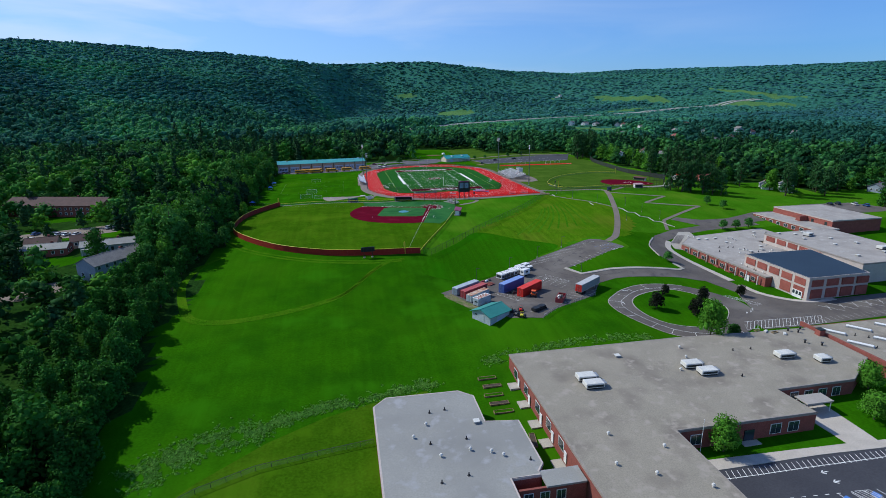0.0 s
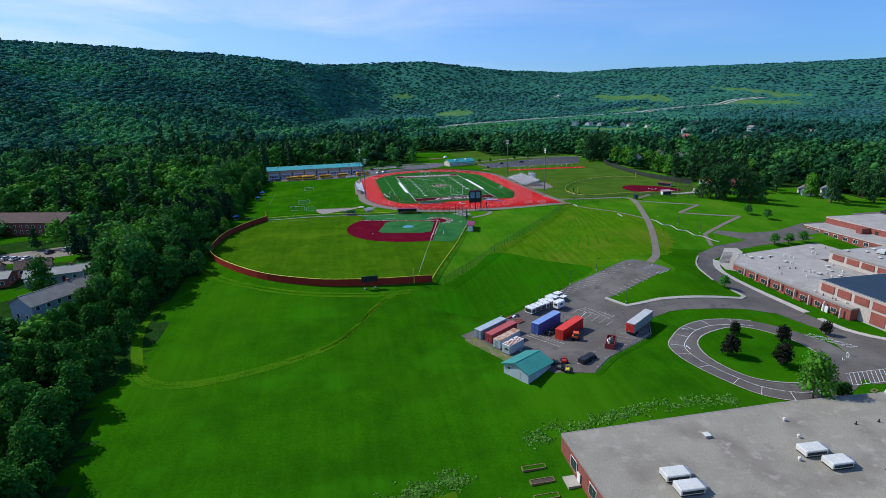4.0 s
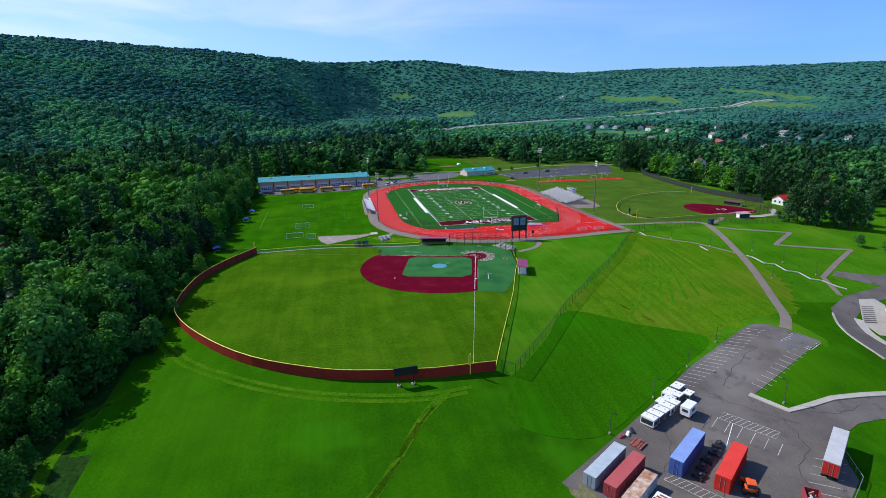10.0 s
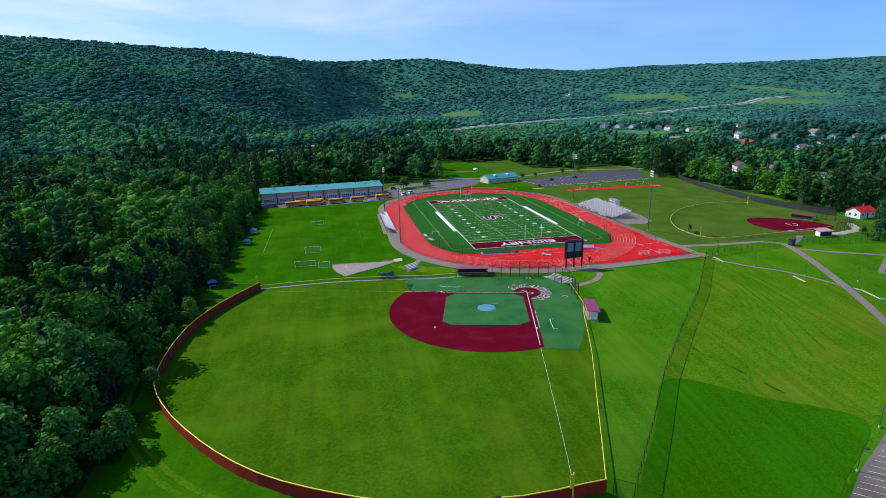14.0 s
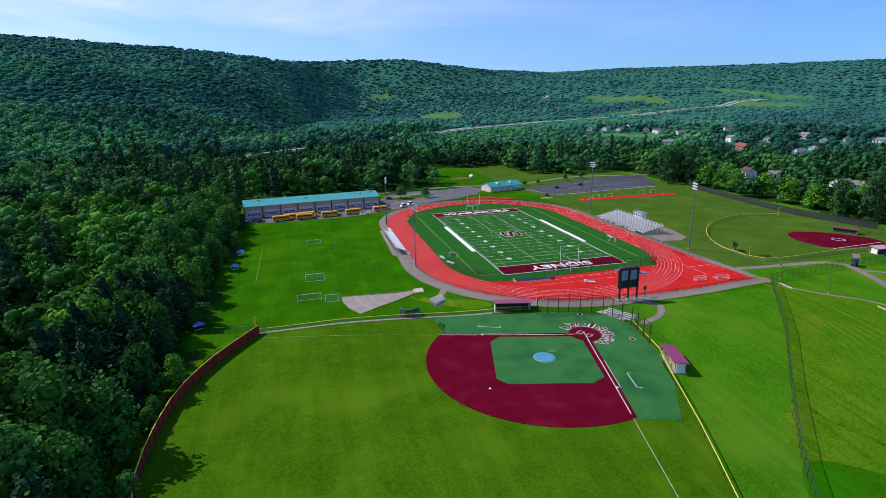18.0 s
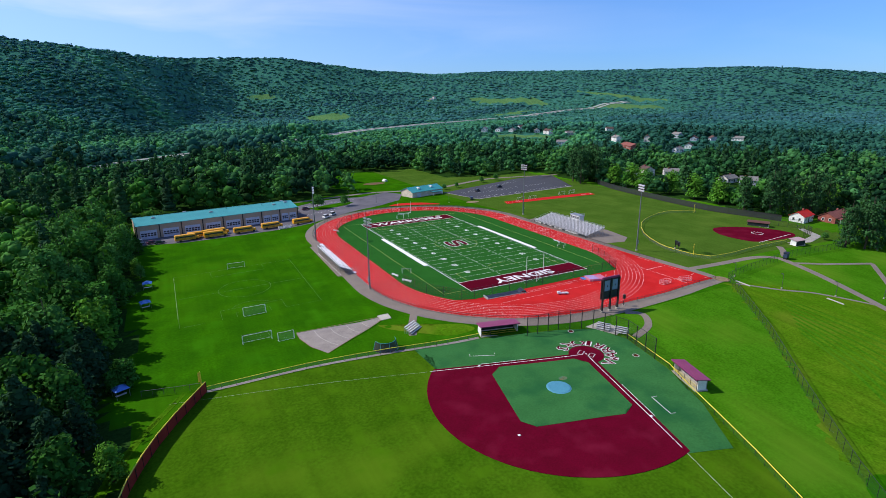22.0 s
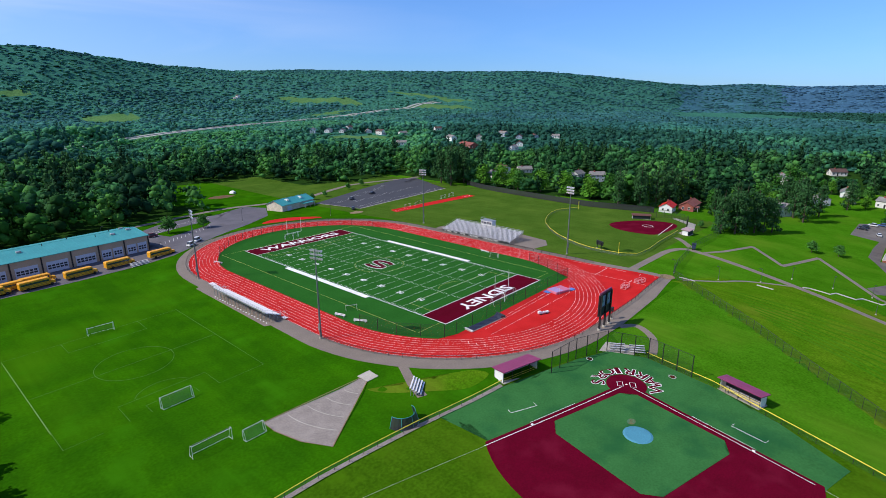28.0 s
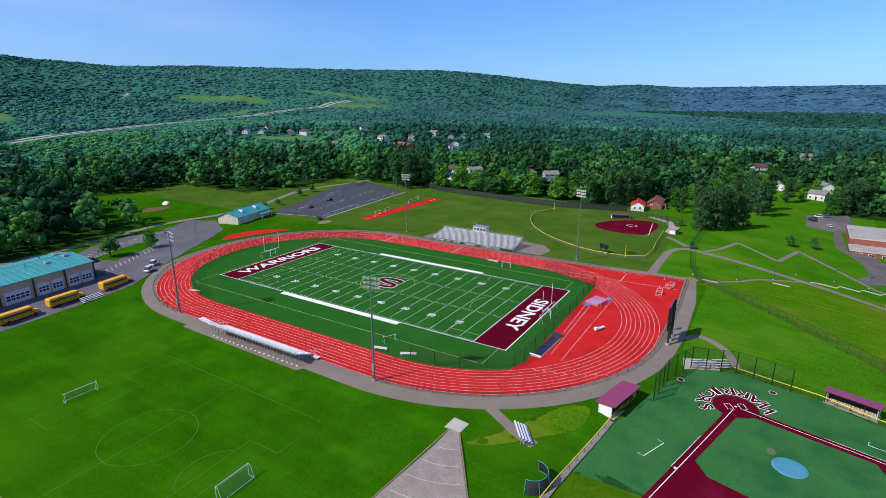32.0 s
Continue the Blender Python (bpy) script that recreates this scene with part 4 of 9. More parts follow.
def bays(parent, a, b, n, length, turn, name="bay_line", paint=M_FADED):
    """n + 1 bay lines from a to b, each `length` long at `turn` degrees."""
    for i in range(n + 1):
        x, y = a[0] + (b[0] - a[0]) * i / n, a[1] + (b[1] - a[1]) * i / n
        part(name, ring([(x, y), (x + length * math.cos(radians(turn)), y + length * math.sin(radians(turn)))], 0.11 if paint is M_FADED else 0.12, 0.085, False, True), paint, parent)


def hatching(parent, a, b, n, u, name="hatch_line", paint=M_FADED):
    """A striped no-parking box: its edges along a-b and u away, n slanted lines."""
    a, b, u = Vector(a), Vector(b), Vector(u)
    part(name, ring([tuple(a), tuple(b), tuple(b + u), tuple(a + u)], 0.11, 0.088, True, True), paint, parent)
    for i in range(n):
        p, r = a + (b - a) * (i / n), a + (b - a) * ((i + 1) / n) + u
        part(name, ring([tuple(p), tuple(r)], 0.10, 0.09, False, True), paint, parent)


bays(lot, (5, -194.4), (39, -177.8), 19, 4.6, -34)
bays(lot, (24.4, -202.4), (44, -193.2), 9, 3.6, 115)
bays(lot, (20.5, -226.5), (-6, -247), 11, 5.4, 148)
bays(lot, (3.2, -210.5), (9.5, -221.5), 5, 4.6, 36)
hatching(lot, (-16.6, -223.0), (-10.7, -233.3), 11, (2.1, 1.6))
hatching(lot, (6.7, -208.3), (13.3, -217.0), 11, (2.5, 1.6))
hatching(lot, (42.6, -190.2), (51.6, -188.6), 7, (-2.2, 4.2), "blue_hatch_line", M_BLUEC)
hatching(lot, (46.6, -192.0), (52.2, -189.4), 5, (-3.6, 6.0), paint=M_LINE)
part("bay_line", ring([(8.4, -210.5), (1.5, -217.0)], 0.14, 0.085, False, True), M_LINE, lot)
bays(road, (72, -263.6), (124, -263.4), 22, 3.4, 90)
hatching(road, (54.5, -263.2), (83, -264.2), 22, (3.2, 5.2), paint=M_LINE)
hatching(road, (62, -253.5), (67.5, -250.5), 5, (1.8, 2.2), paint=M_LINE)
hatching(road, (66.6, -236.5), (72.6, -246.5), 8, (2.4, 0.4), paint=M_LINE)
for k in range(7):
    x = 92 + 5.4 * k
    part("bay_line", ring([(x, -250.6), (x + 5, -257.5)], 0.13, 0.09, False, True), M_LINE, road)
    part("bay_line", ring([(x + 3.2, -252), (x + 1.4, -256)], 0.13, 0.095, False, True), M_LINE, road)
# kerbed grass spit between the lot and the road
kerb_line = [(19.2, -202.6), (23.3, -209.7), (29, -209.3), (36, -208.5), (52.3, -209.6), (66.6, -209.9), (69.6, -208.2), (68.4, -203)]
draped("kerb", band(kerb_line, 1.4), M_CONCRETE, 0.26, None, "pale concrete kerb strip along the grass", "kerb")
draped("kerb", band(curve_through([(66.2, -196), (68.6, -185), (74, -175.5), (81, -167)], 4), 0.6), M_CONCRETE, 0.3, None, "pale concrete kerb beside the drive", "kerb")
walk_line = curve_through([(87.4, -170.5), (81.3, -180), (79.5, -192), (81.5, -212), (82.0, -222)], 3)
draped("sidewalk", band(walk_line, [2.6] * len(walk_line)), M_WALKWAY, 0.2, None, "pale concrete sidewalk along the school wing", "sidewalk")
draped("sidewalk", band(curve_through([(81.8, -227), (82.2, -236), (87, -244), (94, -248.0), (103, -247.8)], 3), 2.0), M_WALKWAY, 0.2, None, "pale concrete sidewalk round the school corner", "sidewalk")

draped("plaza", [(100.5, -158.8), (106.4, -159.4), (106.0, -163.6), (96.6, -173.4), (88.4, -181.5), (84.6, -180.0), (86.9, -172.6)], M_CONCRETE, 0.16, None, "pale concrete plaza at the corner of the school", "plaza")
for k in range(9):                      # shallow steps across the plaza
    draped("plaza_step", band([(96.6 - 1.12 * k, -163.2 - 1.12 * k), (100.8 - 1.1 * k, -163.8 - 1.1 * k)], 0.5), M_STEP, 0.24 + 0.012 * k, None, "shallow grey plaza step", "step")

draped("gravel_strip", curve_through([(-35.4, -223.6), (-33.4, -221.0), (-30.6, -225.0), (-28.4, -229.0), (-24.6, -234.8), (-23.0, -239.4), (-26.4, -238.6), (-28.6, -234.6), (-31.4, -229.8)], 3, True), mat("weedy_tan_gravel", (0.20, 0.165, 0.10), (0.11, 0.135, 0.035), 1.2, 0.95, fine=0.3, fine_mix=0.35, c3=(0.045, 0.13, 0.008), size3=2.2), 0.085, None, "weedy tan gravel at the edge of the lot", "gravel")
# footpaths
draped("footpath", band(curve_through([(56.5, -74), (75, -73.6), (92, -74.5), (99.5, -79.0), (98.0, -86), (94.0, -97.5), (89, -110), (82.5, -126), (75.5, -141), (68, -155), (58, -171.5), (49.5, -180.5)], 4), 3.0), M_ASPHALT2, 0.06, None, "grey asphalt footpath curving down to the lot", "footpath")
draped("footpath", band(curve_through([(56.7, -91.5), (66, -100.5), (75, -107), (84.5, -120.8)], 3), 1.1), M_ASPHALT2, 0.055, None, "narrow grey asphalt footpath", "footpath")
draped("footpath", band([(98.6, -86.0), (109, -91.2), (131.8, -97.4)], 1.8), M_ASPHALT2, 0.06, None, "zigzag grey asphalt footpath up the slope", "footpath")
draped("footpath", band([(131.4, -97.2), (108.9, -112.6)], 1.8), M_ASPHALT2, 0.062, None, "zigzag grey asphalt footpath up the slope", "footpath")
draped("footpath", band([(108.6, -112.4), (139.8, -120.7)], 1.8), M_ASPHALT2, 0.064, None, "zigzag grey asphalt footpath up the slope", "footpath")
draped("footpath", band([(139.6, -120.5), (120, -132), (102, -143), (96, -156)], 1.8), M_ASPHALT2, 0.066, None, "zigzag grey asphalt footpath up the slope", "footpath")
draped("footpath", band(curve_through([(104, -79.5), (113, -73.5), (118, -69)], 3), 2.4), M_ASPHALT2, 0.058, None, "short grey asphalt footpath to the softball field", "footpath")
draped("footpath", band(curve_through([(6, -91.5), (9.5, -95), (5, -101), (-3, -104)], 4), 2.0), M_ASPHALT2, 0.07, None, "grey asphalt footpath to the backstop", "footpath")
draped("footpath", band([(-48.5, -62.5), (-52.3, -69.5), (-54.2, -74.5)], 2.2), M_ASPHALT2, 0.058, None, "short grey asphalt spur beside the track", "footpath")
draped("bare_ground", curve_through([(-40, -75.5), (-47, -72.5), (-56, -66.5), (-60, -63.5), (-58, -68), (-50, -76), (-45, -80), (-38, -80)], 3, True), M_DRY, 0.035, None, "thin dry grass and soil beside the track", "lawn")
draped("discus_circle", [(55.9 + 2.6 * math.cos(k / 20 * math.tau), -86.6 + 2.6 * math.sin(k / 20 * math.tau)) for k in range(20)], M_SOIL, 0.17, None, "round tan throwing circle at the end of the track", "throwing circle")
for line in ([(86.0, -122.6), (87.5, -124.6), (87.6, -130.4), (91.4, -131.7), (91.2, -137.3), (95.2, -139.0), (95.4, -144.2), (98.9, -145.5), (101.0, -150.3), (102.8, -152.2)], [(59.0, -89.8), (58.9, -94.9)], [(74.0, -110.8), (73.9, -115.8)]):
    draped("drain_wall", band(line, 0.5), M_PALE, 0.24, None, "low white concrete drain wall winding down the slope", "low wall")

# shot-put sector
sector = draped("shot_put_sector", [(-58.4, -59.0), (-81.6, -57.8), (-81.6, -62.0), (-80.2, -68.4), (-77.4, -74.0), (-58.2, -61.0)], M_GRAVEL, 0.06, None, "grey stone-dust shot-put sector with timber edging", "throwing sector")
part("edging", ring([(-58.4, -58.9), (-81.7, -57.6), (-81.7, -62.0), (-80.3, -68.5), (-77.4, -74.2), (-58.0, -61.0)], 0.22, 0.1, True, True), M_SOIL, sector)
for i in range(4):
    r0 = 6 + 4.5 * i
    part("distance_line", ring(arc(-57.5, -60, r0, 177, 213, 8), 0.18, 0.08, False, True), M_CONCRETE, sector)
draped("throwing_pad", [(-58.2, -61.3), (-58.3, -57.9), (-55.0, -58.2), (-55.2, -61.6)], M_CONCRETE, 0.12, None, "square pale concrete shot-put pad", "concrete pad")

# north lot, bus yard, red practice surfaces
yard = draped("bus_yard", [(-122, 71), (-105, 66.5), (-80, 67.5), (-60, 70), (-46, 71.5), (-37, 77), (-29, 83), (-14, 92), (2, 104), (22, 116), (33, 137), (26, 150), (8, 138), (-6, 122), (-28, 104), (-40, 100), (-44, 92), (-60, 90), (-122, 82.4)], M_ASPHALT4, 0.06, None, "purplish grey asphalt bus yard", "car park")
nlot = draped("parking_strip", [(-44, 100), (-40, 128), (-28, 137), (-8, 143), (6, 138), (-6, 122), (-28, 104)], M_ASPHALT4, 0.064, None, "grey asphalt car park with angled bays", "car park")
bays(nlot, (-39, 112), (-24, 122), 9, 5, 100, paint=M_LINE)
bays(nlot, (-36, 126), (-4, 138), 14, 5, -75, paint=M_LINE)
bays(yard, (-42, 95), (-12, 112), 13, 5, 70, paint=M_LINE)
draped("lawn_island", [(-33, 108), (-36, 118), (-14, 126), (-6, 124), (-12, 117)], M_GRASS, 0.18, None, "grass island between the parking rows", "lawn")
draped("north_road", band(curve_through([(-70, 139), (-40, 142), (-8, 149), (16, 153), (42, 148), (64, 146), (95, 158), (120, 166), (145, 164), (170, 158), (184, 158)], 4), 4.0), M_ASPHALT2, 0.06, None, "narrow grey asphalt road at the edge of the woods", "road")
nl = draped("north_lot", [(60, 126), (66.5, 91.5), (152.5, 101.6), (150, 146), (178, 157), (170, 161), (140, 155)], M_ASPHALT3, 0.06, None, "dark purplish asphalt lot with a pale kerb", "car park")
part("kerb", ring([(60, 126), (66.5, 91.3), (152.5, 101.4)], 0.9, 0.16, False, True), M_CONCRETE, nl)
bays(nl, (70, 120), (132, 146), 20, 4.5, -75, paint=M_LINE)
bays(nl, (80, 110), (146, 122), 22, 4.5, 85, paint=M_LINE)
bays(nl, (70, 95), (150, 104), 26, 4.5, 85, paint=M_LINE)
draped("practice_pad", curve_through([(8, 98), (16, 104), (28, 101), (37, 92), (35.5, 86.5), (24, 90), (12, 94)], 4, True), M_TRACK, 0.06, None, "red rubber practice area beside the track", "throwing area")
draped("red_runway", [(72.5, 67.2), (142, 66.5), (143, 73.5), (75, 74.5)], M_TRACK, 0.06, None, "red rubber jumping runway on the grass", "runway")
part("runway_line", ring([(74, 70.5), (142, 70)], 0.2, 0.08, False, True), M_LINE, bpy.data.objects["red_runway"])
draped("soil_circle", [(58.2 + 4.2 * math.cos(k / 18 * math.tau), 84.5 + 2.8 * math.sin(k / 18 * math.tau)) for k in range(18)], M_SOIL, 0.07, None, "round patch of tan soil by the lot", "throwing circle")
draped("soil_patch", curve_through([(24, 192), (30, 197), (38, 196), (42, 191), (36, 187), (28, 187)], 3, True), mat("red_brown_soil", (0.17, 0.075, 0.035), (0.12, 0.062, 0.028), 2.0, 0.95, fine=0.4, fine_mix=0.3, c3=(0.05, 0.12, 0.01), size3=2.5), 0.04, None, "bare brown soil in the grass", "ground")

# soccer markings on the west lawn
pitch = new("soccer_pitch_lines")
tagged(pitch, "faint chalk soccer lines on the west lawn", "pitch markings", kind="structure")
M_CHALK = plain("faded_chalk", (0.060, 0.175, 0.018), 0.9)
for pts in (((-68.6, 14.5), (-68.9, -35.8), (-110, -37.4), (-110.5, 13.2), (-68.6, 14.5)), ((-68.7, -11), (-110.3, -12.2)),
            ((-80, -36.2), (-80, -29), (-98.5, -29.6), (-98.6, -36.9)), ((-84.5, -36.3), (-84.6, -33), (-94.4, -33.4), (-94.4, -36.8)), ((-79.5, 14.1), (-79.6, 7), (-98.2, 6.5), (-98.2, 13.6))):
    part("chalk_line", ring(pts, 0.11, 0.03, False, True), M_CHALK, pitch)
part("fresh_chalk_line", ring([(-110.5, 12), (-110.2, -30)], 0.11, 0.034, False, True), plain("fresh_chalk", (0.15, 0.29, 0.07), 0.9), pitch)
part("chalk_circle", ring([(-89 + 8.5 * math.cos(k / 32 * math.tau), -11.6 + 8.5 * math.sin(k / 32 * math.tau)) for k in range(32)], 0.11, 0.03, True, True), M_CHALK, pitch)
part("chalk_arc", ring(arc(-89.3, -32, 6.5, 28, 152, 12), 0.11, 0.03, False, True), M_CHALK, pitch)

# softball field
soft = draped("softball_outfield", curve_through([(75.8, -67.9), (72, -55), (74, -44), (83, -28), (98, -13), (115, -4), (132, 0), (147, -6), (152, -18)], 3) + [(153, -42), (160, -52), (152, -63), (140, -66), (128, -66)], M_OLIVE, 0.05, None, "olive-green softball outfield inside a yellow-capped fence", "softball field")
draped("softball_skin", curve_through([(121, -35.5), (130, -35.5), (141, -42), (148, -52), (147, -59), (137, -62), (118, -60.6), (114, -55), (114.5, -44)], 4, True), M_CLAY, 0.1, None, "crimson clay softball infield", "softball field")
part("pitching_ring", ring([(132 + 2.4 * math.cos(k / 20 * math.tau), -50.5 + 2.4 * math.sin(k / 20 * math.tau)) for k in range(20)], 0.3, 0.13, True, True), M_LINE, bpy.data.objects["softball_skin"])
part("foul_line", ring([(146, -58), (116, -61.5)], 0.25, 0.14, False, True), M_LINE, bpy.data.objects["softball_skin"])
draped("concrete_apron", [(128, -66.4), (140, -66.4), (152, -63.4), (160, -53), (163, -54), (156, -66), (140, -70), (128, -69)], M_CONCRETE, 0.04, None, "pale gravel apron behind the softball backstop", "apron")

# south: sidewalks and car park beside the school
slot = draped("south_car_park", [(-1.6, -317.5), (12, -317.9), (26.2, -318.2), (42, -319.2), (60, -320), (60, -345), (-1.6, -345)], M_ASPHALT3, 0.07, None, "dark new asphalt car park with blue bays", "car park")
draped("sidewalk", [(-1.8, -314.2), (14, -315.1), (35, -316.3), (34.3, -309.4), (34.0, -302), (42.4, -302), (42.3, -316.8), (60, -317.6), (60, -319.9), (42, -319.1), (26.2, -318.1), (12, -317.8), (-1.8, -317.4)], M_WALKWAY, 0.13, None, "pale concrete sidewalk before the school entrance", "sidewalk")
bays(slot, (1.8, -318.0), (58, -320.4), 46, 2.3, -105, "kerb_stripe", M_LINE)
bays(slot, (20.5, -328.2), (58, -330.0), 14, 4.5, -75, paint=M_LINE)
hatching(slot, (23.4, -328.0), (27.0, -328.4), 5, (1.4, -4.4), paint=M_LINE)
bays(slot, (10.8, -327.0), (20.3, -327.9), 4, 0.9, -5, "lane_dash", M_LINE)
part("kerb_stripe", ring([(1.7, -320.0), (9.7, -320.4), (20, -320.7), (40, -321.5), (58, -322.6)], 0.14, 0.09, False, True), M_LINE, slot)
for x, y in ((22.2, -322.6), (22.3, -325.3)):
    part("road_arrow", strips([((x, y), (x + 2.4, y + 0.1)), ((x, y), (x + 0.8, y + 0.5)), ((x, y), (x + 0.8, y - 0.5))], 0.22, gz(x, y) + 0.1), M_LINE, slot)
for k in range(3):
    x = 20.9 + 6.0 * k
    part("blue_bay_mark", ring([(x, -328.9 - 0.2 * k), (x + 0.5, -330.2 - 0.2 * k)], 1.4, 0.09, False, True), M_BLUEC, slot)
for k, line in enumerate((((-12, -232), (-4, -224), (-2, -214), (6, -207)), ((6, -236), (10, -226), (17, -221), (20, -212)), ((22, -214), (14, -205), (10, -198)), ((28, -211), (33, -213), (40, -212)), ((-22, -222), (-14, -220), (-8, -212), (-9, -207)), ((16, -198), (24, -192), (36, -186)))):
    wig = [(x + 0.35 * math.sin(2.1 * i + k), y + 0.35 * math.cos(1.7 * i + 2 * k)) for i, (x, y) in enumerate(curve_through(line, 6))]
    part("asphalt_crack", ring(wig, 0.13, 0.085, False, True), M_TAR, lot)
road_line = np.array(curve_through(HIGHWAY, 6))
aside = np.gradient(road_line, axis=0)
aside = np.stack([-aside[:, 1], aside[:, 0]], -1) / np.linalg.norm(aside, axis=1, keepdims=True)
M_PALEROAD = mat("pale_highway_concrete", (0.36, 0.36, 0.33), (0.30, 0.30, 0.28), 20.0, 0.9, fine=3.0, fine_mix=0.1)
for s in (-7.0, 7.0):
    draped("highway", band([tuple(p) for p in road_line + s * aside], 7.5), M_PALEROAD, 0.8, None, "one pale carriageway of the highway through the woods", "road", fall=2.0)

# ---- fences ----
def fence(name, label, pts, h, step, net, post_m, cap=None, rail=0.05, closed=False, cap_r=0.09, post_r=0.045, group=""):
    ob = thing(name, label, "fence", group)
    post = None
    n = len(pts)
    for (ax, ay), (bx, by) in zip(pts, pts[1:]):
        d = math.hypot(bx - ax, by - ay)
        k = max(1, round(d / step))
        for i in range(k):
            x0, y0, x1, y1 = (ax + (bx - ax) * i / k, ay + (by - ay) * i / k, ax + (bx - ax) * (i + 1) / k, ay + (by - ay) * (i + 1) / k)
            z0, z1 = gz(x0, y0) + 0.05, gz(x1, y1) + 0.05
            if post is None:
                post = part("post", rod(bmesh.new(), (0, 0, -0.4), (0, 0, h + 0.05), post_r, 6), post_m, ob)
                post.location = (x0, y0, z0)
            else:
                p = new("post", post.data)
                p.parent, p.location = ob, (x0, y0, z0)
            bm = bmesh.new()
            bm.faces.new([bm.verts.new(v) for v in ((x0, y0, z0), (x1, y1, z1), (x1, y1, z1 + h), (x0, y0, z0 + h))])
            part("mesh_panel", bm, net, ob)
            part("top_rail", rod(bmesh.new(), (x0, y0, z0 + h), (x1, y1, z1 + h), cap_r if cap else rail, 6), cap or post_m, ob)
    p = new("post", post.data)
    p.parent, p.location = ob, (pts[-1][0], pts[-1][1], gz(*pts[-1]) + 0.05)
    return ob


wall = thing("outfield_wall", "curved dark red vinyl outfield wall with a yellow cap", "outfield wall")
wp = wall_pts
for i, ((ax, ay), (bx, by)) in enumerate(zip(wp, wp[1:])):
    k = max(1, round(math.hypot(bx - ax, by - ay) / 2.9))
    for j in range(k):
        x0, y0, x1, y1 = (ax + (bx - ax) * j / k, ay + (by - ay) * j / k, ax + (bx - ax) * (j + 1) / k, ay + (by - ay) * (j + 1) / k)
        z0, z1 = gz(x0, y0), gz(x1, y1)
        d = Vector((x1 - x0, y1 - y0)).normalized()
        nx_, ny_ = -d.y * 0.06, d.x * 0.06
        e = 0.015
        bm = bmesh.new()
        a, b = Vector((x0, y0)) + d * e, Vector((x1, y1)) - d * e
        lo = [bm.verts.new((*p, z)) for p, z in (((a.x - nx_, a.y - ny_), z0 - 0.15), ((b.x - nx_, b.y - ny_), z1 - 0.15), ((b.x + nx_, b.y + ny_), z1 - 0.15), ((a.x + nx_, a.y + ny_), z0 - 0.15))]
        hi = [bm.verts.new((*v.co.xy, (z0 if q in (0, 3) else z1) + 2.45)) for q, v in enumerate(lo)]
        bm.faces.new(hi)
        for q in range(4):
            bm.faces.new((lo[q], lo[(q + 1) % 4], hi[(q + 1) % 4], hi[q]))
        bmesh.ops.recalc_face_normals(bm, faces=bm.faces[:])
        part("panel", bm, M_WALLRED, wall)
        part("cap", rod(bmesh.new(), (x0, y0, z0 + 2.5), (x1, y1, z1 + 2.5), 0.11, 6), M_YELLOW, wall)
        part("post", rod(bmesh.new(), (x0 + 2 * nx_, y0 + 2 * ny_, z0 - 0.3), (x0 + 2 * nx_, y0 + 2 * ny_, z0 + 2.4), 0.06, 6), M_BLACK, wall)
fence("foul_line_fence", "low black chain-link fence with a yellow cap", right_fence, 1.25, 3.0, M_LINK, M_BLACK, M_YELLOW)
fence("foul_line_fence", "low chain-link fence with a yellow cap along a gravel strip", left_fence, 1.25, 3.0, M_LINKG, M_POLE, M_YELLOW)
draped("gravel_strip", band(left_fence, 1.0), M_GRAVEL, 0.07, None, "pale gravel strip under the fence", "gravel strip")
fence("backstop", "tall black chain-link backstop behind home plate", [(-7.9, -114.6)] + [(-6.0, -104.0)] + backstop[1:] , 5.4, 3.2, M_LINK, M_BLACK, post_r=0.11)
fence("hillside_fence", "long black chain-link fence along the top of the bank", [(-37.6, -189.8), (-34.5, -191.0), (-20, -174), (-7.2, -158.3), (12, -138), (31, -118.8), (46, -101), (57.0, -88.2)], 2.7, 3.0, M_LINK, M_BLACK)
fence("gap_fence", "dark green chain-link fence across the slope", [(57.0, -88.2), (73, -84.4), (95.5, -81.8)], 2.7, 3.0, M_LINK, M_BLACK)
fence("gap_fence", "dark green chain-link fence running towards the pines", [(103.6, -80.8), (128, -80.8), (151, -81.2)], 2.7, 3.0, M_LINK, M_BLACK)
fence("softball_fence", "yellow-capped softball outfield fence", curve_through([(128, -66.2), (101, -67.5), (75.8, -67.9), (72, -55), (74, -44), (83, -28), (98, -13), (115, -4), (132, 0), (147, -6)], 2) , 1.3, 4.0, M_LINKG, M_POLE, M_YELLOW)
fence("softball_backstop", "tall black chain-link softball backstop", [(140, -66.2), (152, -63.2), (160, -52.5), (154, -42.5)], 4.2, 3.5, M_LINK, M_BLACK, post_r=0.07)
fence("boundary_fence", "black windscreen fence along the eastern boundary", curve_through([(176, 101), (168, 78), (164, 56), (160, 25), (158, -5), (163, -25), (168, -40)], 2), 3.2, 4.0, M_SCREEN, M_BLACK)
fence("track_fence", "low black chain-link fence round the track", [(x, y) for x, y in arc(0, -YC, 52.6, 182, 268, 22)] + [(28, -86.8), (53.8, -85.8)], 1.1, 3.0, M_LINK, M_BLACK)
fence("track_fence", "low black chain-link fence round the track", [(53.9, -60), (53.4, -34), (53.0, 0), (53.0, 34)] + arc(0, YC, 52.6, 6, 178, 26), 1.1, 4.0, M_LINK, M_BLACK)
fence("ball_stop_net", "tall black ball-stop netting on slim posts", [(-41.0, -38), (-38.2, -49.6), (-31, -60.2), (-27, -61.0), (33.3, -60.4), (37.6, -50), (41, -40)], 3.6, 6.5, M_LINK, M_BLACK, post_r=0.08, rail=0.025)
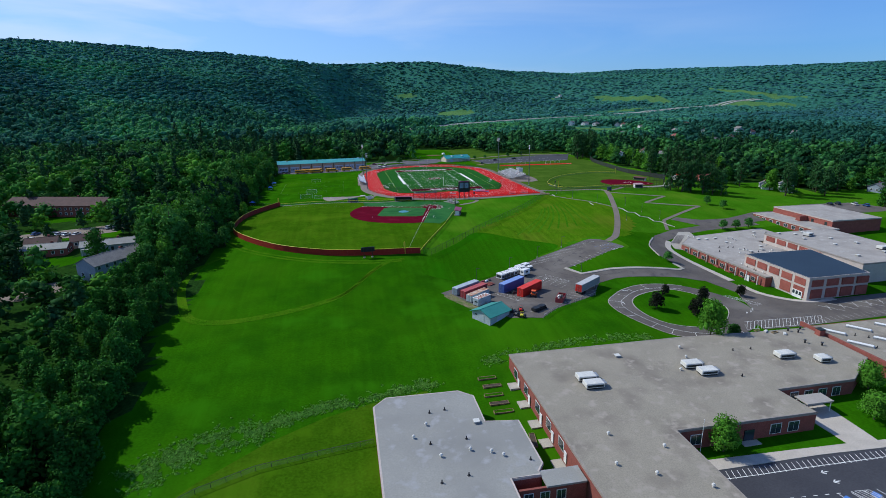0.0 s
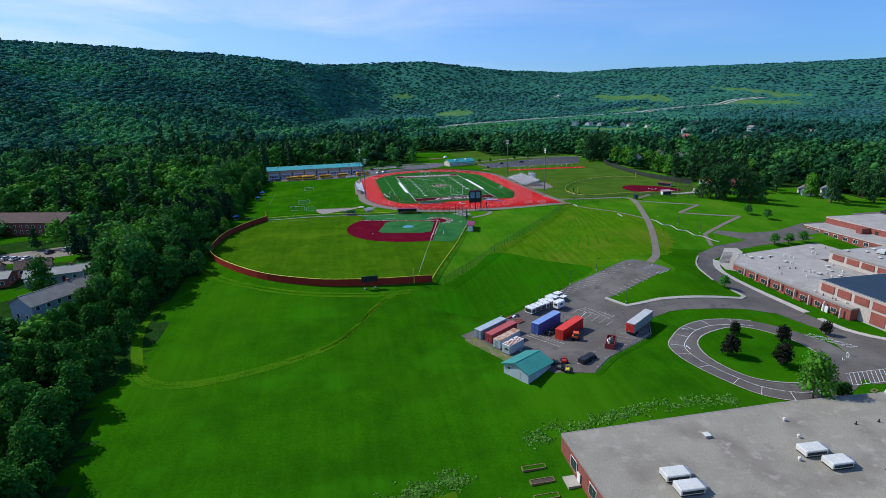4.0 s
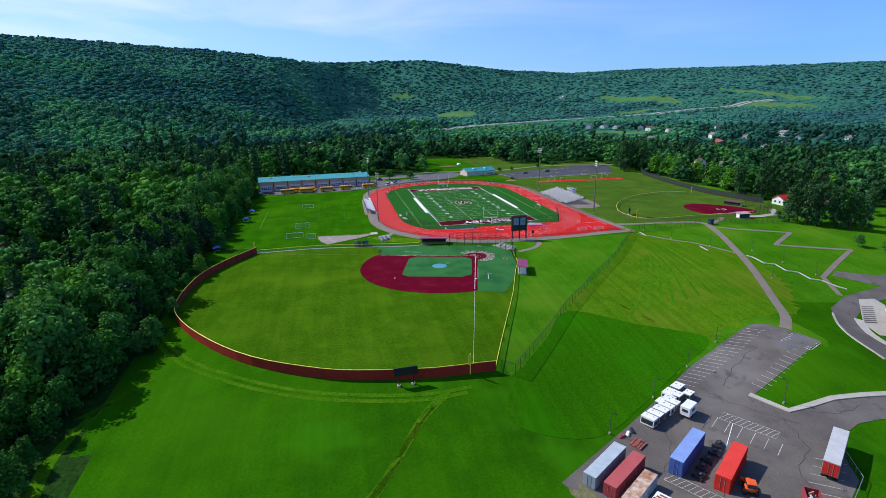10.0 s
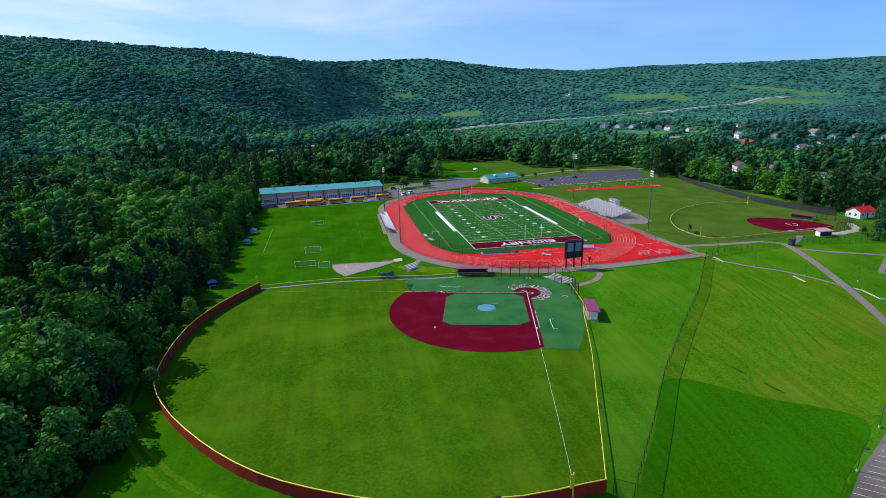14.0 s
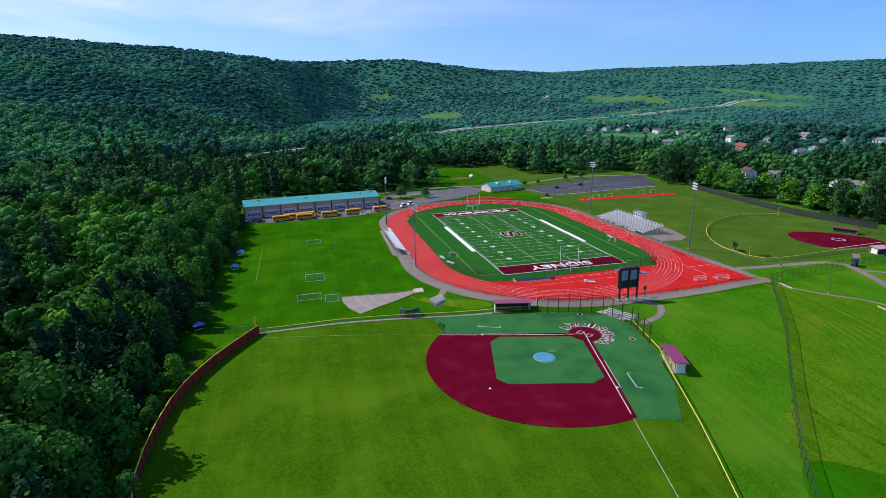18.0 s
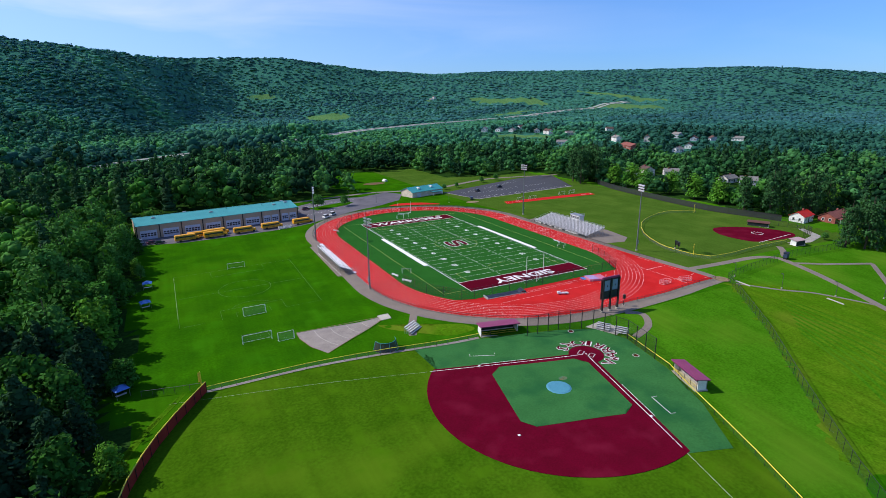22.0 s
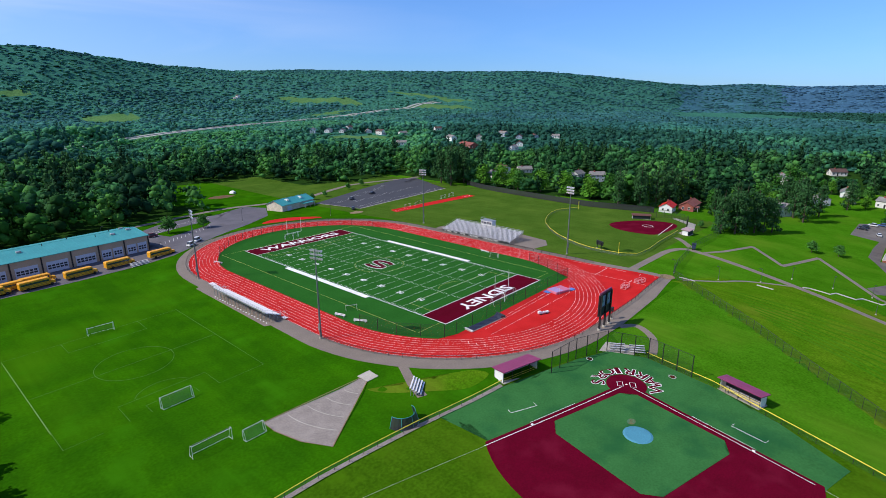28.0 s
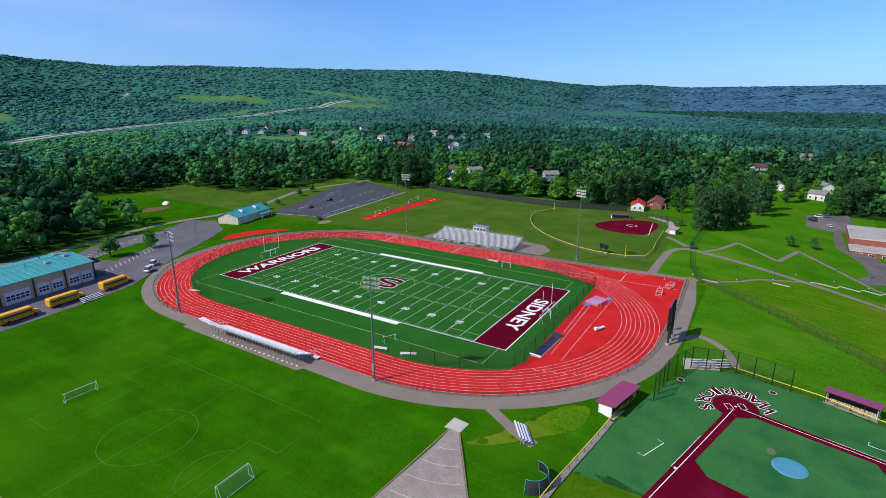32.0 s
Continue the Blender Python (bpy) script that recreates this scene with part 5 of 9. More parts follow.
fence("ball_stop_net", "tall black ball-stop netting on slim posts", [(-41, 42)] + arc(0, YC, 41.0, 160, 20, 9) + [(41, 42)], 3.4, 7.0, M_LINK, M_BLACK, post_r=0.08, rail=0.025)
fence("kerb_fence", "low steel guard fence beside the lot", [(24.5, -219.5), (21.5, -226), (18.8, -231), (-0.2, -243), (-8.3, -250)], 1.2, 3.0, M_LINKG, M_STEEL)
fence("school_fence", "old low wire fence across the grass", [(-64.9, -294.5), (-77, -297), (-89.1, -299.9), (-99.4, -304.9), (-106, -310)], 1.2, 3.0, M_LINKG, M_POLE)
fence("tree_line_fence", "short chain-link fence by the trees", [(-106, -76.6), (-112, -75.2), (-118.5, -73.5)], 1.6, 2.5, M_LINK, M_POLE)


# ---- light masts, lamps, scoreboards ----
def light_mast(x, y, h, face):
    ob = thing("floodlight_mast", "tall slim floodlight mast with three rows of lamps", "floodlight", "floodlight masts round the stadium", (x, y, gz(x, y)), face)
    part("footing", rod(bmesh.new(), (0, 0, -0.5), (0, 0, 0.5), 0.42, 12), M_CONCRETE, ob)
    part("pole", rod(bmesh.new(), (0, 0, 0.4), (0, 0, h), 0.30, 12, 0.13), M_MAST, ob, "tapered grey steel pole")
    part("ladder_box", B(-0.25, 0.25, -0.55, -0.28, 2.6, 4.4, 0.03), M_STEEL, ob)
    for k in range(3):
        z = h - 0.2 - 1.05 * k
        arm = part("crossarm", B(-1.9, 1.9, -0.07, 0.07, z - 0.07, z + 0.07), M_STEEL, ob)
        for i in range(5):
            bm = bmesh.new()
            rod(bm, (-1.6 + 0.8 * i, 0.05, z - 0.05), (-1.6 + 0.8 * i, 0.5, z - 0.35), 0.16, 10, 0.34)
            part("lamp_head", bm, M_ALU, arm, "round bright aluminium lamp head")
    return ob


light_mast(-52.6, -36.3, 24.3, -75)
light_mast(-52.3, 35.3, 24.3, -105)
light_mast(61.0, 35.3, 27.0, 105)
light_mast(59.2, -46.0, 27.3, 75)


def lamp_post(x, y, h, turn):
    ob = thing("lamp_post", "slim dark lamp post with a flat lantern", "street lamp", "lamp posts along paths and lots", (x, y, gz(x, y)), turn)
    part("base", rod(bmesh.new(), (0, 0, -0.3), (0, 0, 0.45), 0.22, 10), M_CONCRETE, ob)
    part("pole", rod(bmesh.new(), (0, 0, 0.4), (0, 0, h), 0.08, 8, 0.06), M_POLE, ob)
    part("arm", B(-0.04, 0.9, -0.04, 0.04, h - 0.1, h), M_POLE, ob)
    part("lantern", B(0.5, 1.15, -0.2, 0.2, h - 0.06, h + 0.12, 0.05), M_BLACK, ob)
    return ob


for x, y, h, a in ((-19.9, -208.9, 5, -35), (-3.4, -198.8, 5, -35), (12, -189.6, 5, -35), (26.5, -181.4, 5, -35), (24.3, -207.2, 6, 130), (67.8, -100.0, 4.8, 60), (78.4, -111.0, 4.8, 60), (92.6, -118.2, 4.8, 200),
                   (96.2, -130.2, 4.8, 200), (100.6, -141.2, 4.8, 200), (79.6, -143.2, 4.8, 30), (43.9, 88.9, 7, 0), (-8, 127, 7, 90), (5, 112, 7, 0), (63, -86.5, 4.8, 80), (-58, 116, 8, 0), (110, 118, 8, 0)):
    lamp_post(x, y, h, a)

sb = thing("video_scoreboard", "tall black scoreboard with pale panels on three posts", "scoreboard", at=(0.0, -88.35, gz(3, -88.5)))
for x in (0.0, 3.0, 6.0):
    part("footing", rod(bmesh.new(), (x, 0, -0.3), (x, 0, 0.55), 0.5, 12), M_CONCRETE, sb)
    part("post", B(x - 0.22, x + 0.22, -0.22, 0.22, 0.3, 10.2), M_BLACK, sb)
part("cabinet", B(-0.5, 6.5, 0.24, 0.62, 4.0, 10.0, 0.05), M_BLACK, sb)
M_PANEL = plain("pale_blue_display_glass", (0.22, 0.32, 0.46), 0.25, 0, 0.6)
for x0, x1 in ((0.28, 2.72), (3.28, 5.72)):
    part("back_panel", B(x0, x1, 0.19, 0.23, 6.4, 9.6, 0.02), M_PANEL, sb, "pale blue metal back panel")
    part("back_hatch", B(x0 + 1.3, x0 + 1.6, 0.16, 0.188, 7.6, 8.1, 0.01), M_BLACK, sb)
    part("lower_panel", B(x0, x1, 0.19, 0.23, 4.2, 6.3, 0.02), M_DARK, sb)
for z in (4.1, 6.35, 9.8):
    part("cross_beam", B(-0.5, 6.5, -0.1, 0.18, z - 0.08, z + 0.08), M_BLACK, sb)
part("screen", B(-0.3, 6.3, 0.63, 0.67, 6.6, 9.8, 0.02), M_DARK, sb)
for k in range(3):
    part("digit_panel", B(-0.2 + 2.2 * k, 1.8 + 2.2 * k, 0.63, 0.66, 4.3, 6.3, 0.02), M_DARK, sb)
part("name_board", B(-0.3, 6.3, 0.1, 0.5, 10.02, 10.7, 0.04), M_MAROONP, sb)
sp = thing("speaker_post", "short black speaker post on a pale footing", "speaker post", at=(9.4, -87.6, gz(9.4, -87.6)))
part("footing", rod(bmesh.new(), (0, 0, -0.2), (0, 0, 0.35), 0.4, 10), M_CONCRETE, sp)
part("post", rod(bmesh.new(), (0, 0, 0.2), (0, 0, 2.6), 0.1, 8), M_BLACK, sp)
part("speaker", B(-0.4, 0.4, -0.3, 0.3, 2.4, 3.7, 0.05), M_BLACK, sp)


def leg_board(name, label, x, y, turn, w, h, z0, m):
    ob = thing(name, label, "scoreboard", at=(x, y, gz(x, y)), rz=turn)
    for s in (-0.3, 0.3):
        part("footing", rod(bmesh.new(), (s * w, 0, -0.3), (s * w, 0, 0.35), 0.42, 12), M_CONCRETE, ob)
        part("post", B(s * w - 0.12, s * w + 0.12, -0.12, 0.12, 0.2, z0 + h), M_BLACK, ob)
    part("board", B(-w / 2, w / 2, 0.12, 0.4, z0, z0 + h, 0.03), m, ob)
    part("name_board", B(-w / 2, w / 2, 0.13, 0.38, z0 + h + 0.03, z0 + h + 0.35, 0.02), m, ob)
    for i in range(6):
        part("digit_panel", B(-w / 2 + 0.3 + i * (w - 0.6) / 6, -w / 2 + 0.15 + (i + 1) * (w - 0.6) / 6, 0.4, 0.43, z0 + 0.3, z0 + h - 0.3), M_DARK, ob)
    return ob


leg_board("baseball_scoreboard", "black baseball scoreboard on two posts behind the outfield wall", -60.2, -192.2, 4, 5.4, 1.6, 2.3, M_BLACK)
leg_board("softball_scoreboard", "small black softball scoreboard on two posts", 76.4, -51.5, -115, 4.2, 1.4, 1.8, M_BLACK)
for nm, x, y, h in (("foul_pole", -45.2, -190.6, 5.2), ("foul_pole", -106.6, -76.6, 4.5), ("foul_pole", 75.3, -60.5, 4.6), ("foul_pole", 147, -5, 4.6)):
    ob = thing(nm, "yellow foul pole with a narrow screen", "foul pole", "foul poles", (x, y, gz(x, y)))
    part("pole", rod(bmesh.new(), (0, 0, -0.2), (0, 0, h), 0.13, 10), M_YELLOW, ob)
    part("screen", B(-0.5, -0.1, -0.02, 0.02, h * 0.45, h * 0.95), M_YELLOW, ob)


# ---- stands ----
def bleacher(name, label, at, rz, length, rows, rise, run, z0, group="", rails=True):
    """Seats face local +x; rows climb towards -x."""
    ob = thing(name, label, "bleachers", group, at, rz)
    for r in range(rows):
        x, z = -r * run, z0 + r * rise
        part("foot_plank", B(x + 0.02, x + 0.40, 0, length, z - 0.05, z), M_ALU, ob)
        part("seat_plank", B(x - 0.36, x - 0.04, 0, length, z + 0.36, z + 0.42), M_ALU, ob)
        part("riser", B(x - 0.40, x - 0.37, 0, length, z - 0.02, z + min(rise, 0.34)), M_STEEL, ob)
    n = max(2, round(length / 2.2))
    for i in range(n + 1):
        y = 0.05 + (length - 0.1) * i / n
        bm = bmesh.new()
        for r in range(0, rows):
            x, z = -r * run - 0.1, z0 + r * rise
            rod(bm, (x, y, -0.3), (x, y, z - 0.05), 0.06, 5)
        rod(bm, (0.3, y, 0.1), (-(rows - 1) * run - 0.2, y, z0 + (rows - 1) * rise - 0.1), 0.04, 5)
        part("support_frame", bm, M_STEEL, ob)
    if rails:
        xb, zb = -(rows - 1) * run - 0.4, z0 + (rows - 1) * rise
        pr = []
        for i in range(n + 1):
            y = length * i / n
            pr.append(((xb, y, zb), (xb, y, zb + 1.1)))
        part("back_rail", rods(pr + [((xb, 0, zb + h), (xb, length, zb + h)) for h in (0.45, 0.8, 1.1)], 0.035, 5), M_STEEL, ob)
        for y in (0, length):
            part("end_rail", rods([((0.3, y, z0 + 0.9), (xb, y, zb + 1.1)), ((0.3, y, z0), (0.3, y, z0 + 0.9)), ((xb / 2, y, (z0 + zb) / 2), (xb / 2, y, (z0 + zb) / 2 + 1.0))], 0.035, 5), M_STEEL, ob)
    return ob


draped("stand_pad", [(-51.6, 29), (-57.4, 26), (-58.2, -18), (-53, -21)], M_ASPHALT2, 0.055, None, "grey asphalt pad under the visitors' stand", "pavement")
bleacher("visitor_bleachers", "low silver aluminium bleachers on an asphalt pad beside the track", (-52.6, -17.0, gz(-54, 5) + 0.05), 0, 31.0, 6, 0.34, 0.80, 1.1)
vb = bpy.data.objects["visitor_bleachers"]
bm = bmesh.new()
bmesh.ops.create_cube(bm, size=1.0, matrix=pose(-0.3, 36.2, 0.62, 5.5) @ Matrix.Diagonal((1.5, 11.0, 0.1, 1)))
part("ramp", bm, M_ALU, vb, "long aluminium access ramp")
part("ramp_rail", rods([((x, 30.8, 2.1), (x, 41.6, 1.1)) for x in (-1.0, 0.4)] + [((x, 31.0 + 1.75 * k, 0.1), (x, 31.0 + 1.75 * k, 2.1 - 0.165 * k)) for x in (-1.0, 0.4) for k in range(7)], 0.035, 5), M_STEEL, vb)
for k in range(20):
    part("foot_pad", B(-4.35, -4.0, 0.0 + 1.6 * k, 0.45 + 1.6 * k, -0.05, 0.12, 0.03), M_WHITE, vb)
part("stair", B(0.2, 1.3, -1.9, -0.1, 0.45, 0.55), M_ALU, vb)
part("stair_rail", rods([((x, -1.9, 0.0), (x, -1.9, 1.5)) for x in (0.2, 1.3)] + [((x, -1.9, 1.5), (x, 0, 2.2)) for x in (0.2, 1.3)] + [((x, 0, 0.2), (x, 0, 2.2)) for x in (0.2, 1.3)], 0.04, 5), M_STEEL, vb)
draped("stand_pad", [(53.5, 22), (60, 24), (74, 22), (75, -14), (73, -28), (66, -33), (57, -32), (53.5, -29)], M_ASPHALT2, 0.055, None, "grey asphalt pad under the home stand", "pavement")
hb = bleacher("home_grandstand", "large silver aluminium home grandstand with a press box", (55.6, 17.6, gz(60, 0) + 0.05), 180, 38.4, 13, 0.19, 0.82, 0.95)
part("front_banner", B(0.36, 0.44, 0.2, 38.2, 0.05, 1.0), M_DARK, hb, "dark banner with white lettering")
at_y = 1.2
for wd in "HOME OF THE SIDNEY WARRIORS".split():
    w_len = 1.16 * len(wd)
    words_on("banner_word", wd, 0.9, M_LINE, hb, (0.50, at_y + w_len / 2, 0.52), 90, 1.9, 0.02, 90)
    at_y += w_len + 1.3
for y in (12.7, 26.0):
    part("aisle_steps", rods([((0.2 - 0.82 * k, y, 0.97 + 0.19 * k), (0.2 - 0.82 * k, y + 1.2, 0.97 + 0.19 * k)) for k in range(12)], 0.12, 4), M_STEEL, hb)
pb = thing("press_box", "small white press box with black windows on the grandstand", "press box", at=(67.4, 3.2, gz(60, 0) + 2.9), rz=180)
part("body", B(-2.0, 1.0, 0, 6.4, 0, 2.6, 0.04), M_WHITE, pb)
part("roof", B(-2.2, 1.3, -0.2, 6.6, 2.6, 2.8), M_STEEL, pb)
for i in range(4):
    w = part("window", B(1.0, 1.05, 0.35 + 1.5 * i, 1.55 + 1.5 * i, 1.0, 2.1), M_GLASS, pb)
part("roof_rail", rods([((-2, 0, 3.8), (1, 0, 3.8)), ((1, 0, 3.8), (1, 6.4, 3.8)), ((1, 6.4, 3.8), (-2, 6.4, 3.8))] + [((x, y, 2.8), (x, y, 3.8)) for x in (-2, 1) for y in (0, 3.2, 6.4)], 0.04, 5), M_STEEL, pb)
for x in (-1.8, 0.8):
    for y in (0.3, 6.1):
        part("stilt", rod(bmesh.new(), (x, y, -2.9), (x, y, 0), 0.12, 6), M_STEEL, pb)
bleacher("spectator_bleacher", "small aluminium bleacher behind the backstop", (-8.9, -95.6, gz(-8, -96) + 0.08), 212, 3.6, 3, 0.3, 0.6, 0.4, "bleachers behind the backstop", False)
bleacher("spectator_bleacher", "small aluminium bleacher behind the backstop", (-6.4, -99.6, gz(-6, -99) + 0.08), 212, 3.6, 3, 0.3, 0.6, 0.4, "bleachers behind the backstop", False)
draped("bleacher_pad", [(-10.8, -93.6), (-6.6, -100.9), (-2.1, -99.5), (-5.2, -92.8)], M_CONCRETE, 0.07, None, "pale concrete pad behind the backstop", "pad")
bleacher("spectator_bleacher", "small aluminium bleacher beside the path", (-54.6, -74.0, gz(-53, -72) + 0.05), -55, 5.2, 4, 0.3, 0.6, 0.4, "", False)
for x, y, a in ((-62, 76, 8), (-58.5, 76.6, 8)):
    bleacher("stored_bleacher", "small aluminium bleacher stored by the bus yard", (x, y - 6, gz(x, y) + 0.05), 8 - 90, 3.2, 3, 0.3, 0.6, 0.3, "bleachers by the bus yard", False)


# ---- dugouts ----
def dugout(label, x, y, rz, length, depth=3.2, h=2.7, roof_m=M_MAROONP):
    """Open towards local -y."""
    ob = thing("dugout", label, "dugout", "baseball dugouts", (x, y, gz(x, y)), rz)
    part("slab", B(-0.2, length + 0.2, -0.4, depth + 0.2, -0.5, 0.12), M_CONCRETE, ob)
    part("back_wall", B(0, length, depth - 0.18, depth, 0.1, h - 0.25), M_DARK, ob)
    for x0 in (0, length - 0.18):
        part("side_wall", B(x0, x0 + 0.18, 0.3, depth, 0.1, h - 0.15), M_WHITE, ob, "white side wall")
    bm = bmesh.new()
    pts = [(-0.5, h + 0.10), (depth + 0.5, h - 0.28), (depth + 0.5, h - 0.12), (-0.5, h + 0.28)]
    a = [bm.verts.new((-0.4, p, q)) for p, q in pts]
    b = [bm.verts.new((length + 0.4, p, q)) for p, q in pts]
    bm.faces.new(a), bm.faces.new(b[::-1])
    for i in range(4):
        bm.faces.new((a[i], b[i], b[(i + 1) % 4], a[(i + 1) % 4]))
    bmesh.ops.recalc_face_normals(bm, faces=bm.faces[:])
    part("roof", bm, roof_m, ob)
    for i in range(5):
        part("front_post", rod(bmesh.new(), (length * i / 4, 0.05, 0), (length * i / 4, 0.05, h), 0.06, 6), M_BLACK, ob)
    part("front_rail", rods([((0, 0.05, 1.15), (length, 0.05, 1.15)), ((0, 0.05, 0.6), (length, 0.05, 0.6))], 0.04, 5), M_YELLOW, ob)
    part("bench", B(0.5, length - 0.5, depth - 0.8, depth - 0.35, 0.5, 0.58), M_ALU, ob)
    return ob


dugout("baseball dugout with a maroon metal roof and white end walls", -38.8, -84.6, -13.5, 10.4)
dugout("baseball dugout with a maroon metal roof beside the foul line fence", -9.6, -130.2, 90, 8.8, 2.5).matrix_basis = pose(-8.7, -120.6, gz(-9, -125), 0, 0, 252)
dd = dugout("softball dugout with a pink-grey roof", 126.5, -67.5, 176, 5.5, 3.0, 2.5, plain("pink_grey_metal_roof", (0.46, 0.30, 0.31), 0.6))
dd.matrix_basis = pose(131.5, -69.0, gz(129, -69), 0, 0, 176)
dugout("softball dugout with a rusty brown roof", 146, -40.5, 30, 9.0, 2.6, 2.2, plain("rusty_brown_roof", (0.13, 0.05, 0.04), 0.7)).matrix_basis = pose(150.4, -44.5, gz(151, -42), 0, 0, 118)


# ---- goals ----
def soccer_goal(x, y, rz, w, h, label="white-framed portable soccer goal with a net", net=None):
    ob = thing("soccer_goal", label, "soccer goal", "soccer goals", (x, y, gz(x, y)), rz)
    d = h * 0.55
    part("front_frame", rods([((-w / 2, 0, 0), (-w / 2, 0, h)), ((w / 2, 0, 0), (w / 2, 0, h)), ((-w / 2, 0, h), (w / 2, 0, h))], 0.042, 6), M_WHITE, ob)
    part("back_frame", rods([((-w / 2, 0, h), (-w / 2, d * 0.4, h)), ((w / 2, 0, h), (w / 2, d * 0.4, h)), ((-w / 2, d * 0.4, h), (-w / 2, d, 0)), ((w / 2, d * 0.4, h), (w / 2, d, 0)), ((-w / 2, d, 0.05), (w / 2, d, 0.05)), ((-w / 2, 0, 0.05), (-w / 2, d, 0.05)), ((w / 2, 0, 0.05), (w / 2, d, 0.05))], 0.03, 6), M_WHITE, ob)
    bm = bmesh.new()
    for f in (((-w / 2, d * 0.4, h), (w / 2, d * 0.4, h), (w / 2, d, 0), (-w / 2, d, 0)), ((-w / 2, 0, h), (w / 2, 0, h), (w / 2, d * 0.4, h), (-w / 2, d * 0.4, h))):
        bm.faces.new([bm.verts.new(v) for v in f])
    part("net", bm, net or M_LINKG, ob)
    return ob


for x, y, a, w, h in ((-91.8, -58.0, 1, 7.4, 2.5), (-84.8, -59.6, 182, 4.2, 2.0), (-89.5, -36.5, 182, 6.4, 2.3), (-88.8, 13.5, -2, 6.2, 2.2), (-2.0, -55.8, 184, 6.4, 2.3), (5.2, -55.4, 178, 5.0, 2.2), (0, 58.2, 0, 6.6, 2.3),
                      (86, 72, 10, 5.5, 2.2), (96, 73, 10, 5.5, 2.2), (122, 76, 10, 5, 2.2), (132, 78, 10, 5, 2.2)):
    soccer_goal(x, y, a, w, h)
for x, y, a in ((-35.7, -27.9, 330), (36.2, -27.0, 100)):
    soccer_goal(x, y, a, 3.2, 2.0, "small white goal with a dark net", M_LINK)
for s in (-1, 1):
    ob = thing("football_goal_post", "slim pale gooseneck football goal post", "goal post", "football goal posts", (0, s * 56.2, 0.15), 0 if s > 0 else 180)
    part("gooseneck", rods([((0, 1.2, 0), (0, 1.2, 2.2)), ((0, 1.2, 2.2), (0, 0, 3.05))], 0.1, 8), M_WHITE, ob)
    part("crossbar", rods([((-3.55, 0, 3.05), (3.55, 0, 3.05))], 0.08, 8), M_WHITE, ob)
    for x in (-3.55, 3.55):
        part("upright", rod(bmesh.new(), (x, 0, 3.0), (x, 0, 9.1), 0.06, 6), M_WHITE, ob)

# ---- trackside gear ----
hj = thing("high_jump_mat", "faded pink and lilac high-jump landing mat", "landing mat", at=(19.3, -65.0, 0.12), rz=-14)
part("main_mat", B(-3.2, 3.2, -2.2, 2.2, 0, 0.75, 0.1), M_PINK, hj)
part("cover_sheet", B(-3.0, 0.2, -2.0, 2.0, 0.752, 0.80, 0.02), M_LILAC, hj)
part("side_pad", B(3.3, 5.4, -2.4, -0.6, 0, 0.3, 0.05), M_BLUEC, hj)
part("side_pad", B(-4.6, -3.3, 0.2, 2.2, 0, 0.3, 0.05), M_BLUEC, hj)
for x in (-2.4, 2.4):
    part("upright", rod(bmesh.new(), (x, -2.6, 0), (x, -2.6, 2.4), 0.04, 6), M_WHITE, hj)
cart = thing("equipment_cart", "white wedge-shaped equipment cart on the track", "cart", at=(-0.2, -71.2, 0.12), rz=-25)
part("box", B(-1.8, 1.8, -0.4, 0.4, 0.25, 0.7, 0.08), M_WHITE, cart)
part("box_lid", B(-1.8, -0.9, -0.4, 0.4, 0.71, 1.05, 0.1), M_WHITE, cart)
for x in (-0.4, 0.5):
    part("handle_hole", B(x - 0.2, x + 0.2, -0.2, 0.2, 0.7, 0.72), M_MAROONP, cart)
for x in (-1, 1):
    part("wheel", rod(bmesh.new(), (x, -0.55, 0.2), (x, 0.55, 0.2), 0.2, 10), M_TYRE, cart)
pit = thing("long_jump_pit", "long sand pit under a dark navy mesh cover beside the runway", "sand pit", at=(-16.5, -62.75, 0.12), rz=-3.0)
part("rim", rods([((-7.2, -1.2, 0.1), (7.2, -1.2, 0.1)), ((-7.2, 1.2, 0.1), (7.2, 1.2, 0.1)), ((-7.2, -1.2, 0.1), (-7.2, 1.2, 0.1)), ((7.2, -1.2, 0.1), (7.2, 1.2, 0.1))], 0.11, 6), M_CONCRETE, pit, "pale pit rim")
bm = bmesh.new()
cov = [[bm.verts.new((-6.9 + 0.69 * a, -1.05 + 0.42 * b, 0.16 + 0.32 * (b / 5) + 0.12 * math.sin(1.3 * a + b) * (0 < b < 5) + (0.45 if a > 17 else 0.0))) for b in range(6)] for a in range(21)]
for a in range(20):
    for b in range(5):
        bm.faces.new((cov[a][b], cov[a + 1][b], cov[a + 1][b + 1], cov[a][b + 1]))
part("mesh_cover", bm, plain("navy_mesh_cover", (0.022, 0.030, 0.055), 0.8), pit, "sagging navy mesh cover")
part("cover_roller", rod(bmesh.new(), (6.6, -1.4, 0.5), (6.6, 1.6, 0.75), 0.32, 10), M_DARK, pit)
part("cover_roller", rod(bmesh.new(), (-7.0, -1.4, 0.35), (-7.0, 1.5, 0.45), 0.22, 10), M_STEEL, pit)
M_PINKP = plain("faded_pink_paint", (0.72, 0.34, 0.34), 0.5)
